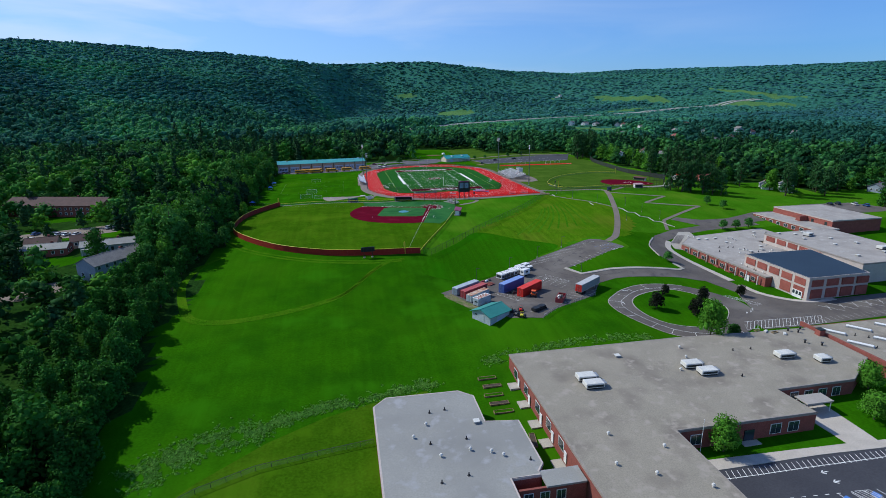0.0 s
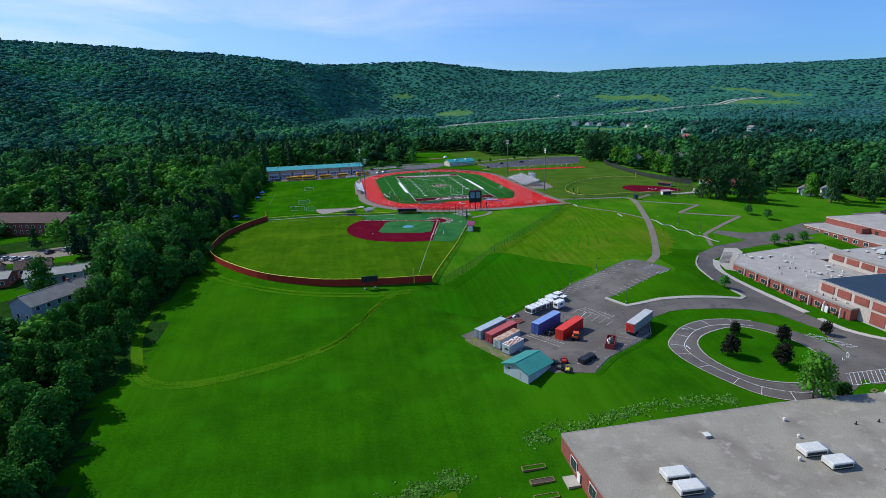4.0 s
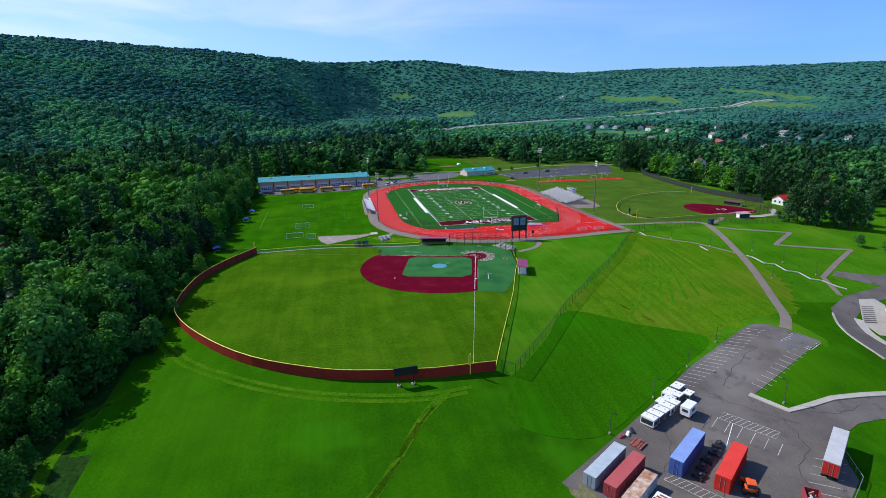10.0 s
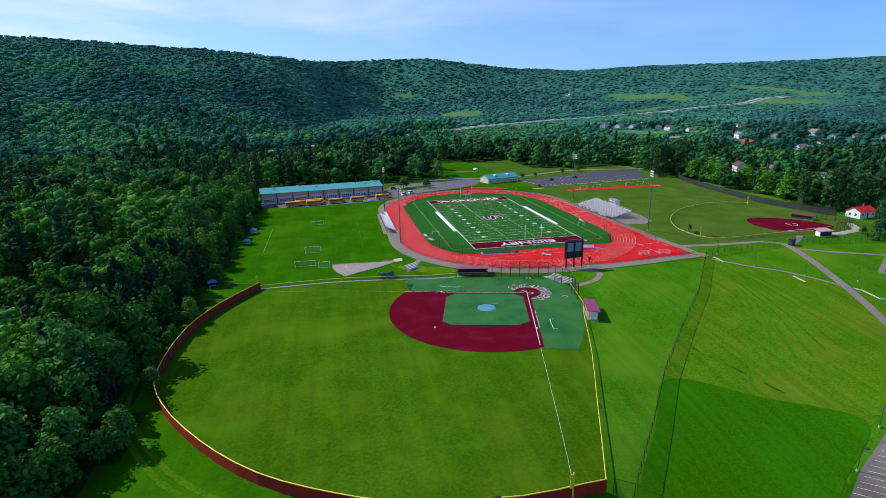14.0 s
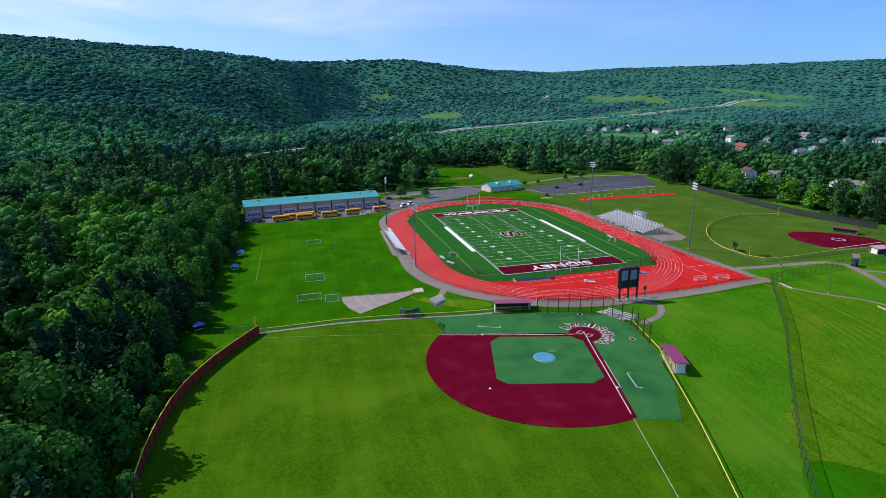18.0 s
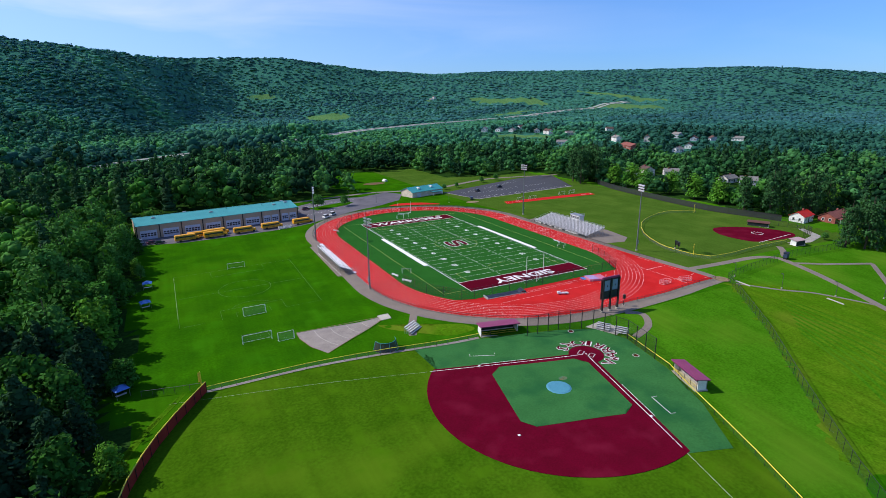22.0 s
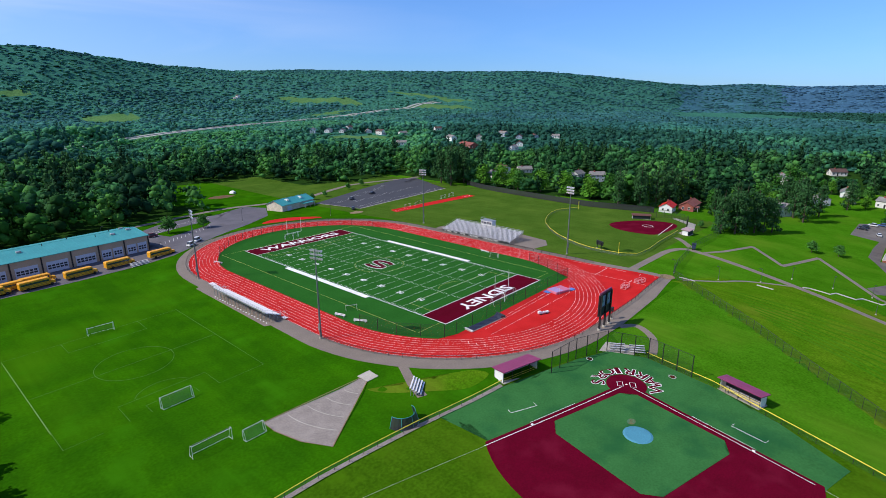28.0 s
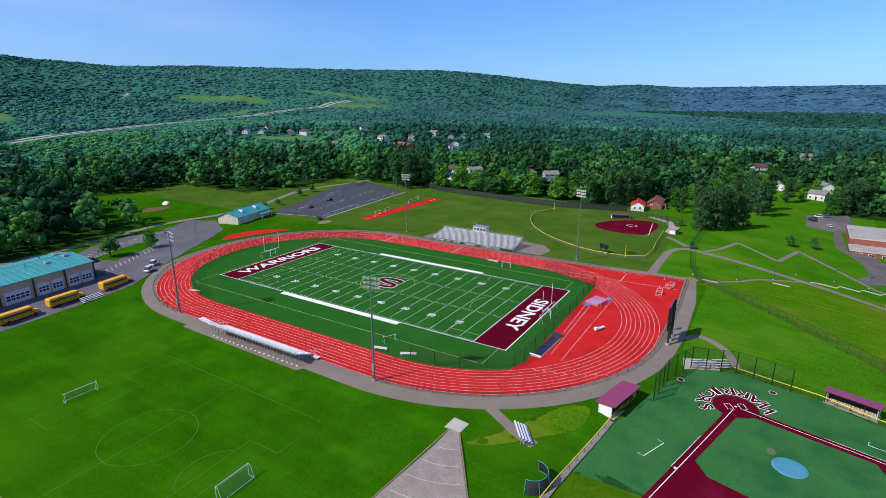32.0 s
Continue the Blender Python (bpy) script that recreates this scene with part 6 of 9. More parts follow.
for x, y, a in ((36.2, -80.0, 4), (43.4, -82.0, -14)):
    ob = thing("hurdle_cart", "faded pink steel frame cart on the track", "barrier", "frame carts on the track", (x, y, gz(x, y) + 0.15), a)
    for yy in (-0.8, 0.8):
        part("side_frame", rods([((-1.9, yy, 0), (-1.9, yy, 1.3)), ((1.9, yy, 0), (1.9, yy, 1.3)), ((-1.9, yy, 1.3), (1.9, yy, 1.3)), ((-1.9, yy, 0.55), (1.9, yy, 0.55)), ((0, yy, 0.1), (0, yy, 1.3)), ((-1.9, yy, 0.1), (1.9, yy, 0.1))], 0.07, 6), M_PINKP, ob)
    for xx in (-1.9, 1.9):
        part("end_frame", rods([((xx, -0.8, h), (xx, 0.8, h)) for h in (0.1, 0.55, 1.3)], 0.06, 6), M_PINKP, ob)
for x, y, a, l in ((-40.4, -28.4, -75, 3.6), (-39.2, -36.0, -62, 4.0), (-39.5, 47, 110, 4.0), (39.2, -20, 88, 4.2)):
    ob = thing("team_bench", "white aluminium team bench on the turf edge", "bench", "team benches", (x, y, 0.15), a)
    part("seat", B(-l / 2, l / 2, -0.16, 0.16, 0.42, 0.48), M_ALU, ob)
    part("backrest", B(-l / 2, l / 2, 0.18, 0.22, 0.55, 0.85), M_ALU, ob)
    for s in (-0.4, 0.4):
        part("leg", B(s * l - 0.05, s * l + 0.05, -0.3, 0.3, 0, 0.42), M_STEEL, ob)
cage = thing("batting_shell", "half-round black batting shell lying on the grass", "batting shell", at=(-63.4, -77.8, gz(-63.4, -77.8)), rz=160)
pts3 = arc(0, 0, 3.3, 20, 200, 12)
bm = bmesh.new()
for (ax, ay), (bx, by) in zip(pts3, pts3[1:]):
    bm.faces.new([bm.verts.new(v) for v in ((ax, ay, 0), (bx, by, 0), (0.8 * bx, 0.8 * by, 2.4), (0.8 * ax, 0.8 * ay, 2.4))])
part("screen", bm, M_SCREEN, cage)
part("frame", rods([((ax, ay, 0), (bx, by, 0)) for (ax, ay), (bx, by) in zip(pts3, pts3[1:])] + [((0.8 * ax, 0.8 * ay, 2.4), (0.8 * bx, 0.8 * by, 2.4)) for (ax, ay), (bx, by) in zip(pts3, pts3[1:])] + [((ax, ay, 0), (0.8 * ax, 0.8 * ay, 2.4)) for ax, ay in pts3[::3]], 0.06, 6), M_TEAL, cage)
part("floor_mat", prism(bmesh.new(), [(0.9 * x, 0.9 * y) for x, y in pts3[:10]], 0.0, 0.06), M_DARK, cage)
bx_ = thing("equipment_box", "dark blue equipment box on legs beside the path", "box", at=(101.6, -81.4, gz(101.6, -81.4)), rz=15)
part("box", B(-1.3, 1.3, -0.7, 0.7, 0.7, 2.4, 0.05), plain("dark_navy_paint", (0.03, 0.05, 0.10), 0.5), bx_)
part("lid", B(-1.45, 1.45, -0.85, 0.85, 2.4, 2.55), M_BLACK, bx_)
for sx in (-1.1, 1.1):
    part("leg", B(sx - 0.08, sx + 0.08, -0.6, 0.6, 0, 0.7), M_BLACK, bx_)
for i, (x, y) in enumerate(((-118.6, 5.2), (-118.8, -15.0), (-122.5, -70.5))):
    ob = thing("canopy", "small bright blue canopy in the shade of the trees", "canopy", "blue canopies by the trees", (x, y, gz(x, y)), 12 * i)
    bm = bmesh.new()
    bmesh.ops.create_cone(bm, cap_ends=True, segments=4, radius1=2.1, radius2=0.15, depth=0.8, matrix=pose(0, 0, 2.4, 0, 0, 45))
    part("roof", bm, M_BLUEC, ob)
    for sx in (-1.3, 1.3):
        for sy in (-1.3, 1.3):
            part("pole", rod(bmesh.new(), (sx, sy, 0), (sx, sy, 2.1), 0.04, 6), M_STEEL, ob)
    part("bench", B(-1.1, 1.1, -0.3, 0.3, 0.4, 0.48), M_WHITE, ob)
wr = thing("wrestling_dome", "small white dome tent on the north lawn", "tent", at=(45, 200, gz(45, 200)))
bm = bmesh.new()
bmesh.ops.create_uvsphere(bm, u_segments=12, v_segments=8, radius=2.1, matrix=Matrix.Diagonal((1.0, 1.4, 0.85, 1)))
part("shell", bm, M_WHITE, wr)
part("door", B(-0.6, 0.6, -3.0, -2.4, 0, 1.2), M_STEEL, wr)


# ---- buildings ----
def windows_on(ob, x, ys, z0, z1, w, face, frame_m=None, name="window"):
    """Framed windows on a wall at x (face +1 / -1 along x) or, with face 'y+' / 'y-', at y = x, along ys."""
    frame_m = frame_m or M_WHITE
    for c in ys:
        s = 1 if face in (1, "y+") else -1
        a, b = sorted((x, x + s * 0.06))
        g0, g1 = sorted((x + s * 0.03, x + s * 0.09))
        if face in (1, -1):
            f = part(name, B(a, b, c - w / 2 - 0.12, c + w / 2 + 0.12, z0 - 0.12, z1 + 0.12), frame_m, ob)
            n = max(1, round(w / 1.1))
            for i in range(n):
                part("pane", B(g0, g1, c - w / 2 + i * w / n + 0.04, c - w / 2 + (i + 1) * w / n - 0.04, z0, z1), M_GLASS, f)
        else:
            f = part(name, B(c - w / 2 - 0.12, c + w / 2 + 0.12, a, b, z0 - 0.12, z1 + 0.12), frame_m, ob)
            n = max(1, round(w / 1.1))
            for i in range(n):
                part("pane", B(c - w / 2 + i * w / n + 0.04, c - w / 2 + (i + 1) * w / n - 0.04, g0, g1, z0, z1), M_GLASS, f)


def flat_block(name, label, outline, z_top, z_low, wall_m, roof_m, edge_m, lip=0.35):
    ob = thing(name, label, "school building")
    part("wall", prism(bmesh.new(), outline, z_low, z_top - 0.5), wall_m, ob, "red brick wall")
    part("fascia", prism(bmesh.new(), band_out(outline, 0.12), z_top - 0.5, z_top - 0.04), edge_m, ob)
    part("roof", prism(bmesh.new(), outline, z_top - 0.04, z_top + 0.06), roof_m, ob)
    part("roof_edge", ring(band_out(outline, -0.1), 0.35, z_top + 0.09), edge_m, ob)
    return ob


def band_out(outline, d):
    """The outline moved out by d."""
    n = len(outline)
    area = sum(outline[i][0] * outline[(i + 1) % n][1] - outline[(i + 1) % n][0] * outline[i][1] for i in range(n))
    s = 1 if area > 0 else -1
    out = []
    for i in range(n):
        p, a, b = Vector(outline[i]), Vector(outline[i - 1]), Vector(outline[(i + 1) % n])
        e, f = (p - a).normalized(), (b - p).normalized()
        n1, n2 = Vector((e.y, -e.x)) * s, Vector((f.y, -f.x)) * s
        m = (n1 + n2)
        m = m / max(m.dot(n1), 0.3)
        out.append(tuple(p + m * d))
    return out


def roof_vent(x, y, z, k):
    kinds = ("round white roof vent", "square grey roof hatch", "short black vent pipe")
    ob = thing("roof_vent", kinds[k] + " on the flat roof", "roof vent", "roof vents on the school", (x, y, z))
    if k == 0:
        part("stack", rod(bmesh.new(), (0, 0, 0), (0, 0, 0.55), 0.2, 10), M_STEELP, ob)
        part("cowl", rod(bmesh.new(), (0, 0, 0.5), (0, 0, 0.8), 0.36, 10, 0.2), M_STEELP, ob)
    elif k == 1:
        part("curb", B(-0.6, 0.6, -0.6, 0.6, 0, 0.45, 0.05), M_STEEL, ob)
        part("lid", B(-0.7, 0.7, -0.7, 0.7, 0.45, 0.6, 0.04), M_STEELP, ob)
    else:
        part("pipe", rod(bmesh.new(), (0, 0, 0), (0, 0, 0.7), 0.12, 8), M_BLACK, ob)
        part("flange", rod(bmesh.new(), (0, 0, 0), (0, 0, 0.1), 0.3, 8), M_BLACK, ob)


M_STEELP = plain("pale_sheet_steel", (0.66, 0.65, 0.61), 0.55, 0.05)


def air_handler(x, y, z, l, rz=0.0, n=2):
    ob = thing("rooftop_air_unit", "boxy white rooftop air handling unit on a dark curb", "air conditioner", "rooftop air units", (x, y, z), rz)
    part("curb", B(-l / 2 + 0.2, l / 2 - 0.2, -1.2, 1.2, -0.1, 0.35), M_BLACK, ob)
    part("cabinet", B(-l / 2, l / 2, -1.35, 1.35, 0.35, 1.45, 0.06), M_STEELP, ob)
    part("hood", B(l / 2 + 0.01, l / 2 + 0.7, -1.0, 1.0, 0.6, 1.3, 0.05), M_STEEL, ob)
    for i in range(n):
        part("top_panel", B(-l / 2 + 0.12 + (l - 0.2) * i / n, -l / 2 + 0.04 + (l - 0.2) * (i + 1) / n, -1.25, 1.25, 1.45, 1.49, 0.01), M_STEELP, ob)
    part("side_grille", B(-l / 2 + 0.3, l / 2 - 0.3, -1.39, -1.35, 0.6, 1.15), M_DARK, ob)


vr = random.Random(5)
s1 = flat_block("south_school", "long flat-roofed red brick school with a stained grey roof", [(-26.1, -270.1), (-26.3, -345), (-2.0, -345), (-2.2, -310.6), (32.0, -310.8), (31.0, -300.8), (53.0, -300.6), (66.6, -292), (66.8, -272.4), (49, -271.8), (25.2, -270.3)], -10.0, -17.5, M_BRICK, M_ROOFG, M_ROOFE)
for c in (-276.5, -284.5, -292.5, -299.5, -306.5):
    windows_on(s1, -26.22, [c], -13.6, -11.4, 2.6, -1)
    d = part("door", B(-26.42, -26.28, c - 3.2, c - 2.0, -15.2, -12.6), M_WHITE, s1)
    part("stoop", B(-28.8, -26.3, c - 3.6, c - 0.6, -16.0, gz(-27.5, c) + 0.22), M_CONCRETE, s1)
windows_on(s1, -310.75, [2.5, 9.6, 22.0, 26.5], -13.9, -11.6, 2.6, "y-")
part("door", B(14.2, 16.6, -310.92, -310.72, -14.9, -12.2), M_GLASS, s1)
part("door_stoop", B(13.2, 17.4, -312.6, -310.95, -16.0, gz(15, -312) + 0.16), M_CONCRETE, s1)
windows_on(s1, -300.8, [36, 40, 44, 48], -13.6, -11.4, 2.2, "y-")
windows_on(s1, -1.98, [-314, -318, -326, -334], -13.8, -11.6, 2.6, 1)
for x, y, l in ((-11.6, -287.0, 4.6), (-11.3, -290.6, 4.6), (18.0, -286.6, 4.6), (19.6, -290.6, 4.4), (45.4, -287.0, 4.4), (53.3, -291.0, 3.0)):
    air_handler(x, y, -9.94, l, -3)
for i in range(7):
    x, y = vr.uniform(-24, 46), vr.uniform(-308, -273)
    if x > -4 or y > -340:
        roof_vent(x, y, -9.94, vr.choice((0, 2, 2, 1)))
for x, y in ((-8, -315), (-14, -322), (-6, -327), (-20, -318), (-12, -330), (-17, -309)):
    roof_vent(x, y, -9.94, 0)
mast = thing("flagpole", "thin white flagpole before the school", "flagpole", at=(2.7, -312.2, gz(2.7, -312.2)))
part("pole", rod(bmesh.new(), (0, 0, -0.2), (0, 0, 8), 0.07, 8, 0.04), M_WHITE, mast)
part("ball", rod(bmesh.new(), (0, 0, 8), (0, 0, 8.2), 0.1, 8), M_WHITE, mast)
can = thing("entrance_canopy", "flat weathered entrance canopy on white posts", "canopy", at=(34.4, -304.6, gz(37, -304)))
part("roof", B(0, 7.2, -1.6, 2.2, 2.7, 3.05, 0.05), M_ROOFV, can)
for x in (0.4, 6.8):
    for y in (-1.2, 1.8):
        part("post", rod(bmesh.new(), (x, y, -0.3), (x, y, 2.7), 0.09, 8), M_WHITE, can)
for x, y, a, k in ((50.7, -271.2, 20, 0), (52.6, -272.4, 35, 1), (54.8, -273.4, 10, 0), (56.8, -275.0, 50, 1), (59.5, -273.2, 5, 2), (61.5, -274.8, 70, 2), (64.0, -272.9, 0, 2), (57.8, -281.0, 0, 2), (61.0, -283.4, 0, 2)):
    ob = thing("roof_clutter", ("low pale timber frame lying on the roof", "small white box lying on the roof", "dark vent stub on the roof")[k], "roof clutter", "odd things on the school roof", (x, y, -9.94), a)
    if k == 0:
        part("frame", rods([((-0.9, -0.4, 0.15), (0.9, -0.4, 0.15)), ((-0.9, 0.4, 0.15), (0.9, 0.4, 0.15)), ((-0.9, -0.4, 0.15), (-0.9, 0.4, 0.15)), ((0.9, -0.4, 0.15), (0.9, 0.4, 0.15))], 0.14, 6), M_SOIL, ob)
    elif k == 1:
        part("box", B(-0.8, 0.8, -0.35, 0.35, 0, 0.45, 0.05), M_STEELP, ob)
    else:
        part("stub", rod(bmesh.new(), (0, 0, 0), (0, 0, 0.8), 0.25, 8, 0.2), M_BLACK, ob)
        part("cap", rod(bmesh.new(), (0, 0, 0.8), (0, 0, 0.95), 0.4, 8), M_POLE, ob)
chim = thing("brick_chimney", "square red brick chimney at the roof's party wall", "chimney", at=(66.2, -277.5, -10.6))
part("stack", B(-0.9, 0.9, -0.9, 0.9, 0, 2.4, 0.03), M_BRICK, chim)
part("cap", B(-1.0, 1.0, -1.0, 1.0, 2.4, 2.6, 0.03), M_DARK, chim)
s1b = flat_block("east_school_wing", "flat-roofed school wing with long white skylights", [(68.0, -270.5), (68.0, -300), (104, -300), (104, -270.5)], -10.6, -17, M_BRICK, M_ROOFG, M_BRICK)
part("parapet", B(67.2, 67.9, -298, -269.5, -10.5, -9.2), M_BRICK, s1b, "red brick parapet")
for x, y in ((72.5, -276), (72.8, -284.5), (82, -275.6), (82.4, -284), (92, -276)):
    sk = thing("skylight", "long white domed skylight on the flat roof", "skylight", "skylights on the wing", (x, y, -10.54), -52)
    part("curb", B(-3.2, 3.2, -0.65, 0.65, 0, 0.3), M_STEEL, sk)
    part("dome", B(-3.1, 3.1, -0.55, 0.55, 0.3, 0.7, 0.2), M_WHITE, sk)
for x, y in ((77, -279), (79.5, -281), (75.5, -287), (88, -280), (86, -287)):
    roof_vent(x, y, -10.54, 2)
s1g = flat_block("grey_school_wing", "low school wing with a pale grey membrane roof", [(-64.4, -286.9), (-64.4, -345), (-40.2, -345), (-40.4, -316.4), (-34.6, -316.4), (-34.6, -315.4), (-33.0, -313.4), (-33.0, -298.7), (-40.4, -297.6), (-40.4, -287.0), (-43.6, -284.0), (-61.2, -283.6)], -11.0, -18.5, M_BRICK, M_ROOFW, M_PALE)
part("link_roof", B(-34.5, -26.6, -319.6, -315.2, -11.5, -11.1), M_ROOFW, s1g)
part("link_wall", B(-40, -26.6, -319.4, -318.9, -17.5, -11.5), M_BRICK, s1g)
windows_on(s1g, -319.4, [-38, -34.8, -31.6], -14.3, -12.4, 1.7, "y-")
for x, y, k in ((-52, -292, 2), (-48.4, -291.5, 2), (-53.5, -296.5, 0), (-56.8, -300.5, 0), (-53.6, -303.2, 2), (-42.4, -297.7, 1), (-45.9, -303, 2), (-52.2, -307.6, 0), (-46, -306.8, 0), (-42, -308.3, 0), (-39.9, -309.8, 0), (-53.4, -315, 2), (-48, -314, 2), (-35, -312, 2)):
    roof_vent(x, y, -10.94, k)

s2 = flat_block("north_school", "large flat-roofed brick school wing with many vents", [(88.4, -179.4), (99.3, -169.8), (104.6, -168.4), (146.2, -161.9), (146.2, -187.0), (125.6, -183.8), (125.6, -215.0), (95.8, -215.0), (96.4, -230.6), (89.4, -230.5)], -9.5, -15, M_BRICK, M_ROOFV, M_ROOFE)
for c in (-183.5, -189.5, -195.5, -201.5, -207.5, -213.5, -219.5, -225.5):
    part("pilaster", B(88.1, 88.5, c - 2.6, c - 2.2, -14.5, -10.0), M_PALE, s2)
    windows_on(s2, 88.3, [c], -12.4, -11.0, 2.0, -1, M_PALE)
part("double_door", B(88.35, 88.7, -223.4, -221.2, -13.8, -11.4), M_WHITE, s2)
for c in (-186, -192, -204, -211):
    part("brick_panel", B(88.1, 88.32, c - 1.9, c + 1.0, -13.4, -12.6), M_BRICK, s2)
gymb = flat_block("blue_roof_hall", "tall hall with brick panels in pale concrete and a blue-black roof", [(92.2, -246.8), (118.2, -246.2), (123.2, -215.6), (92.4, -215.2)], -4.8, -15, M_PALE, M_ROOFB, M_PALE)
for i in range(5):
    c = -218.8 - 6.05 * i
    part("brick_panel", B(92.12, 92.34, c - 2.4, c + 2.4, -8.2, -5.7), M_BRICK, gymb)
    if i > 2:
        part("brick_panel", B(92.12, 92.34, c - 2.4, c + 2.4, -12.8, -9.0), M_BRICK, gymb)
for i in range(4):
    c = 95.8 + 6.4 * i
    part("brick_panel", B(c - 2.4, c + 2.4, -246.95, -246.5, -8.2, -5.7), M_BRICK, gymb)
    part("brick_panel", B(c - 2.4, c + 2.4, -246.95, -246.5, -12.6, -9.2), M_BRICK, gymb)
part("triple_door", B(92.0, 92.3, -244.8, -240.6, -13.6, -10.6), M_WHITE, gymb)
for i in range(3):
    part("door_glass", B(91.97, 92.0, -244.5 + 1.4 * i, -243.5 + 1.4 * i, -12.2, -10.9), M_GLASS, gymb)
gym = flat_block("gymnasium", "tall gymnasium block with brick panels and a grey roof", [(125.7, -187.5), (125.9, -236.8), (162, -236), (162, -187)], -4.8, -15, M_PALE, M_ROOFV, M_ROOFE)
for i in range(5):
    c = -191.5 - 6.2 * i
    part("brick_panel", B(125.55, 125.8, c - 2.5, c + 2.5, -7.8, -5.6), M_BRICK, gym)
hall = flat_block("auditorium", "tall windowless red brick hall with a grey roof", [(171.5, -141.6), (171.3, -179.6), (201, -179.4), (201.6, -143.0)], -3.0, -13, M_BRICK, M_ROOFV, M_PALE)
for c in (-160, -168, -176):
    part("dark_bay", B(171.2, 171.42, c - 0.7, c + 0.7, -7.5, -4.4), M_DARK, hall)
part("stair_tower", B(166.8, 171.2, -164.8, -162.0, -9.6, -3.6), M_BRICK, hall)
hall2 = flat_block("low_brick_wing", "low red brick wing beside the auditorium", [(159.4, -141.0), (159.4, -184), (171.2, -184), (171.2, -141.4)], -6.2, -13.5, M_BRICK, M_ROOFV, M_PALE)
windows_on(hall2, 159.35, [-144.5, -149, -154, -159, -164, -169, -174], -8.9, -7.4, 2.2, -1)
for i in range(64):
    x, y = vr.uniform(88, 140), vr.uniform(-213, -172)
    if x > 92 and (y > -186 or x < 123):
        roof_vent(x + 3, y + 3, -9.44, vr.choice((0, 0, 0, 1, 2)))
for i in range(9):
    roof_vent(90.5 + vr.uniform(0, 4.0), -228 + 1.6 * i, -9.44, vr.choice((0, 2)))
for x, y in ((131, -190), (137, -193), (143, -191), (134, -201), (146, -203), (139, -212), (150, -212), (133, -228), (148, -226)):
    roof_vent(x, y, -4.74, 1)
air_handler(141, -196, -4.74, 4.0, 20)
air_handler(152, -222, -4.74, 4.0, 0)


def gable(ob, l, w, h, rise, wall_m, roof_m, over=0.5, thick=0.18):
    """Walls and a ridge roof along x, centred; returns nothing."""
    bm = bmesh.new()
    prof = [(-w / 2, -0.8), (w / 2, -0.8), (w / 2, h), (0, h + rise), (-w / 2, h)]
    a, b = [bm.verts.new((-l / 2, y, z)) for y, z in prof], [bm.verts.new((l / 2, y, z)) for y, z in prof]
    bm.faces.new(a), bm.faces.new(b[::-1])
    for i in range(5):
        bm.faces.new((a[i], b[i], b[(i + 1) % 5], a[(i + 1) % 5]))
    bmesh.ops.recalc_face_normals(bm, faces=bm.faces[:])
    part("wall", bm, wall_m, ob)
    k = rise / (w / 2)
    for s in (-1, 1):
        bm = bmesh.new()
        y1, z1 = s * (w / 2 + over), h - k * over
        pts = [(0, h + rise + 0.02), (y1, z1 + 0.02), (y1, z1 + 0.02 + thick), (0, h + rise + 0.02 + thick)]
        a, b = [bm.verts.new((-l / 2 - over, y, z)) for y, z in pts], [bm.verts.new((l / 2 + over, y, z)) for y, z in pts]
        bm.faces.new(a), bm.faces.new(b[::-1])
        for i in range(4):
            bm.faces.new((a[i], b[i], b[(i + 1) % 4], a[(i + 1) % 4]))
        bmesh.ops.recalc_face_normals(bm, faces=bm.faces[:])
        part("roof_slope", bm, roof_m, ob)
    part("ridge_cap", B(-l / 2 - over, l / 2 + over, -0.12, 0.12, h + rise + thick - 0.02, h + rise + thick + 0.08), roof_m, ob)


# bus garage
bl, bw = 76.5, 22.5
gar = thing("bus_garage", "long tan bus garage with a teal metal roof and roller doors", "garage", at=(-86.0 - 1.3, 86.7 + 11.2, gz(-86, 96)), rz=6.9)
gable(gar, bl, bw, 6.5, 1.9, M_TAN, M_TEAL, 0.4)
for i in range(9):
    x = -bl / 2 + bl * i / 8
    part("pilaster", B(x - 0.22, x + 0.22, -bw / 2 - 0.22, -bw / 2 - 0.02, -0.5, 6.4), M_BLACK, gar)
M_DOORW = plain("pale_blue_white_door", (0.50, 0.55, 0.66), 0.5)
for i in range(8):
    c = -bl / 2 + bl * (i + 0.5) / 8
    n = 2 if i > 5 else 1
    for j in range(n):
        cc = c + (j - (n - 1) / 2) * 4.2
        w = 3.6 if n == 2 else 7.0
        d = part("roller_door", B(cc - w / 2, cc + w / 2, -bw / 2 - 0.1, -bw / 2 - 0.02, -0.1, 4.1), M_DOORW, gar, "pale roller door")
        k = 3 if n == 2 else 5
        for q in range(k):
            for r in range(2):
                part("door_pane", B(cc - w / 2 + 0.35 + q * (w - 0.5) / k, cc - w / 2 + 0.1 + (q + 1) * (w - 0.5) / k, -bw / 2 - 0.14, -bw / 2 - 0.1, 1.3 + 0.9 * r, 1.95 + 0.9 * r), M_GLASS, d)
for x, y, s in ((-30, -3, 1), (-15, 4, 1), (-4, -4, 1), (4, -2, 0), (14, 3, 0), (22, -3, 0), (28, -4, 1), (30, 4, 0), (34, 2, 1), (35, -2, 1)):
    z = 6.5 + 1.9 * (1 - abs(y) / (bw / 2)) + 0.15
    if s:
        part("roof_ventilator", B(x - 0.8, x + 0.8, y - 0.6, y + 0.6, z - 0.3, z + 0.6, 0.1), M_STEEL, gar)
    else:
        part("roof_pipe", rod(bmesh.new(), (x, y, z - 0.3), (x, y, z + 1.0), 0.14, 8), M_BLACK, gar)
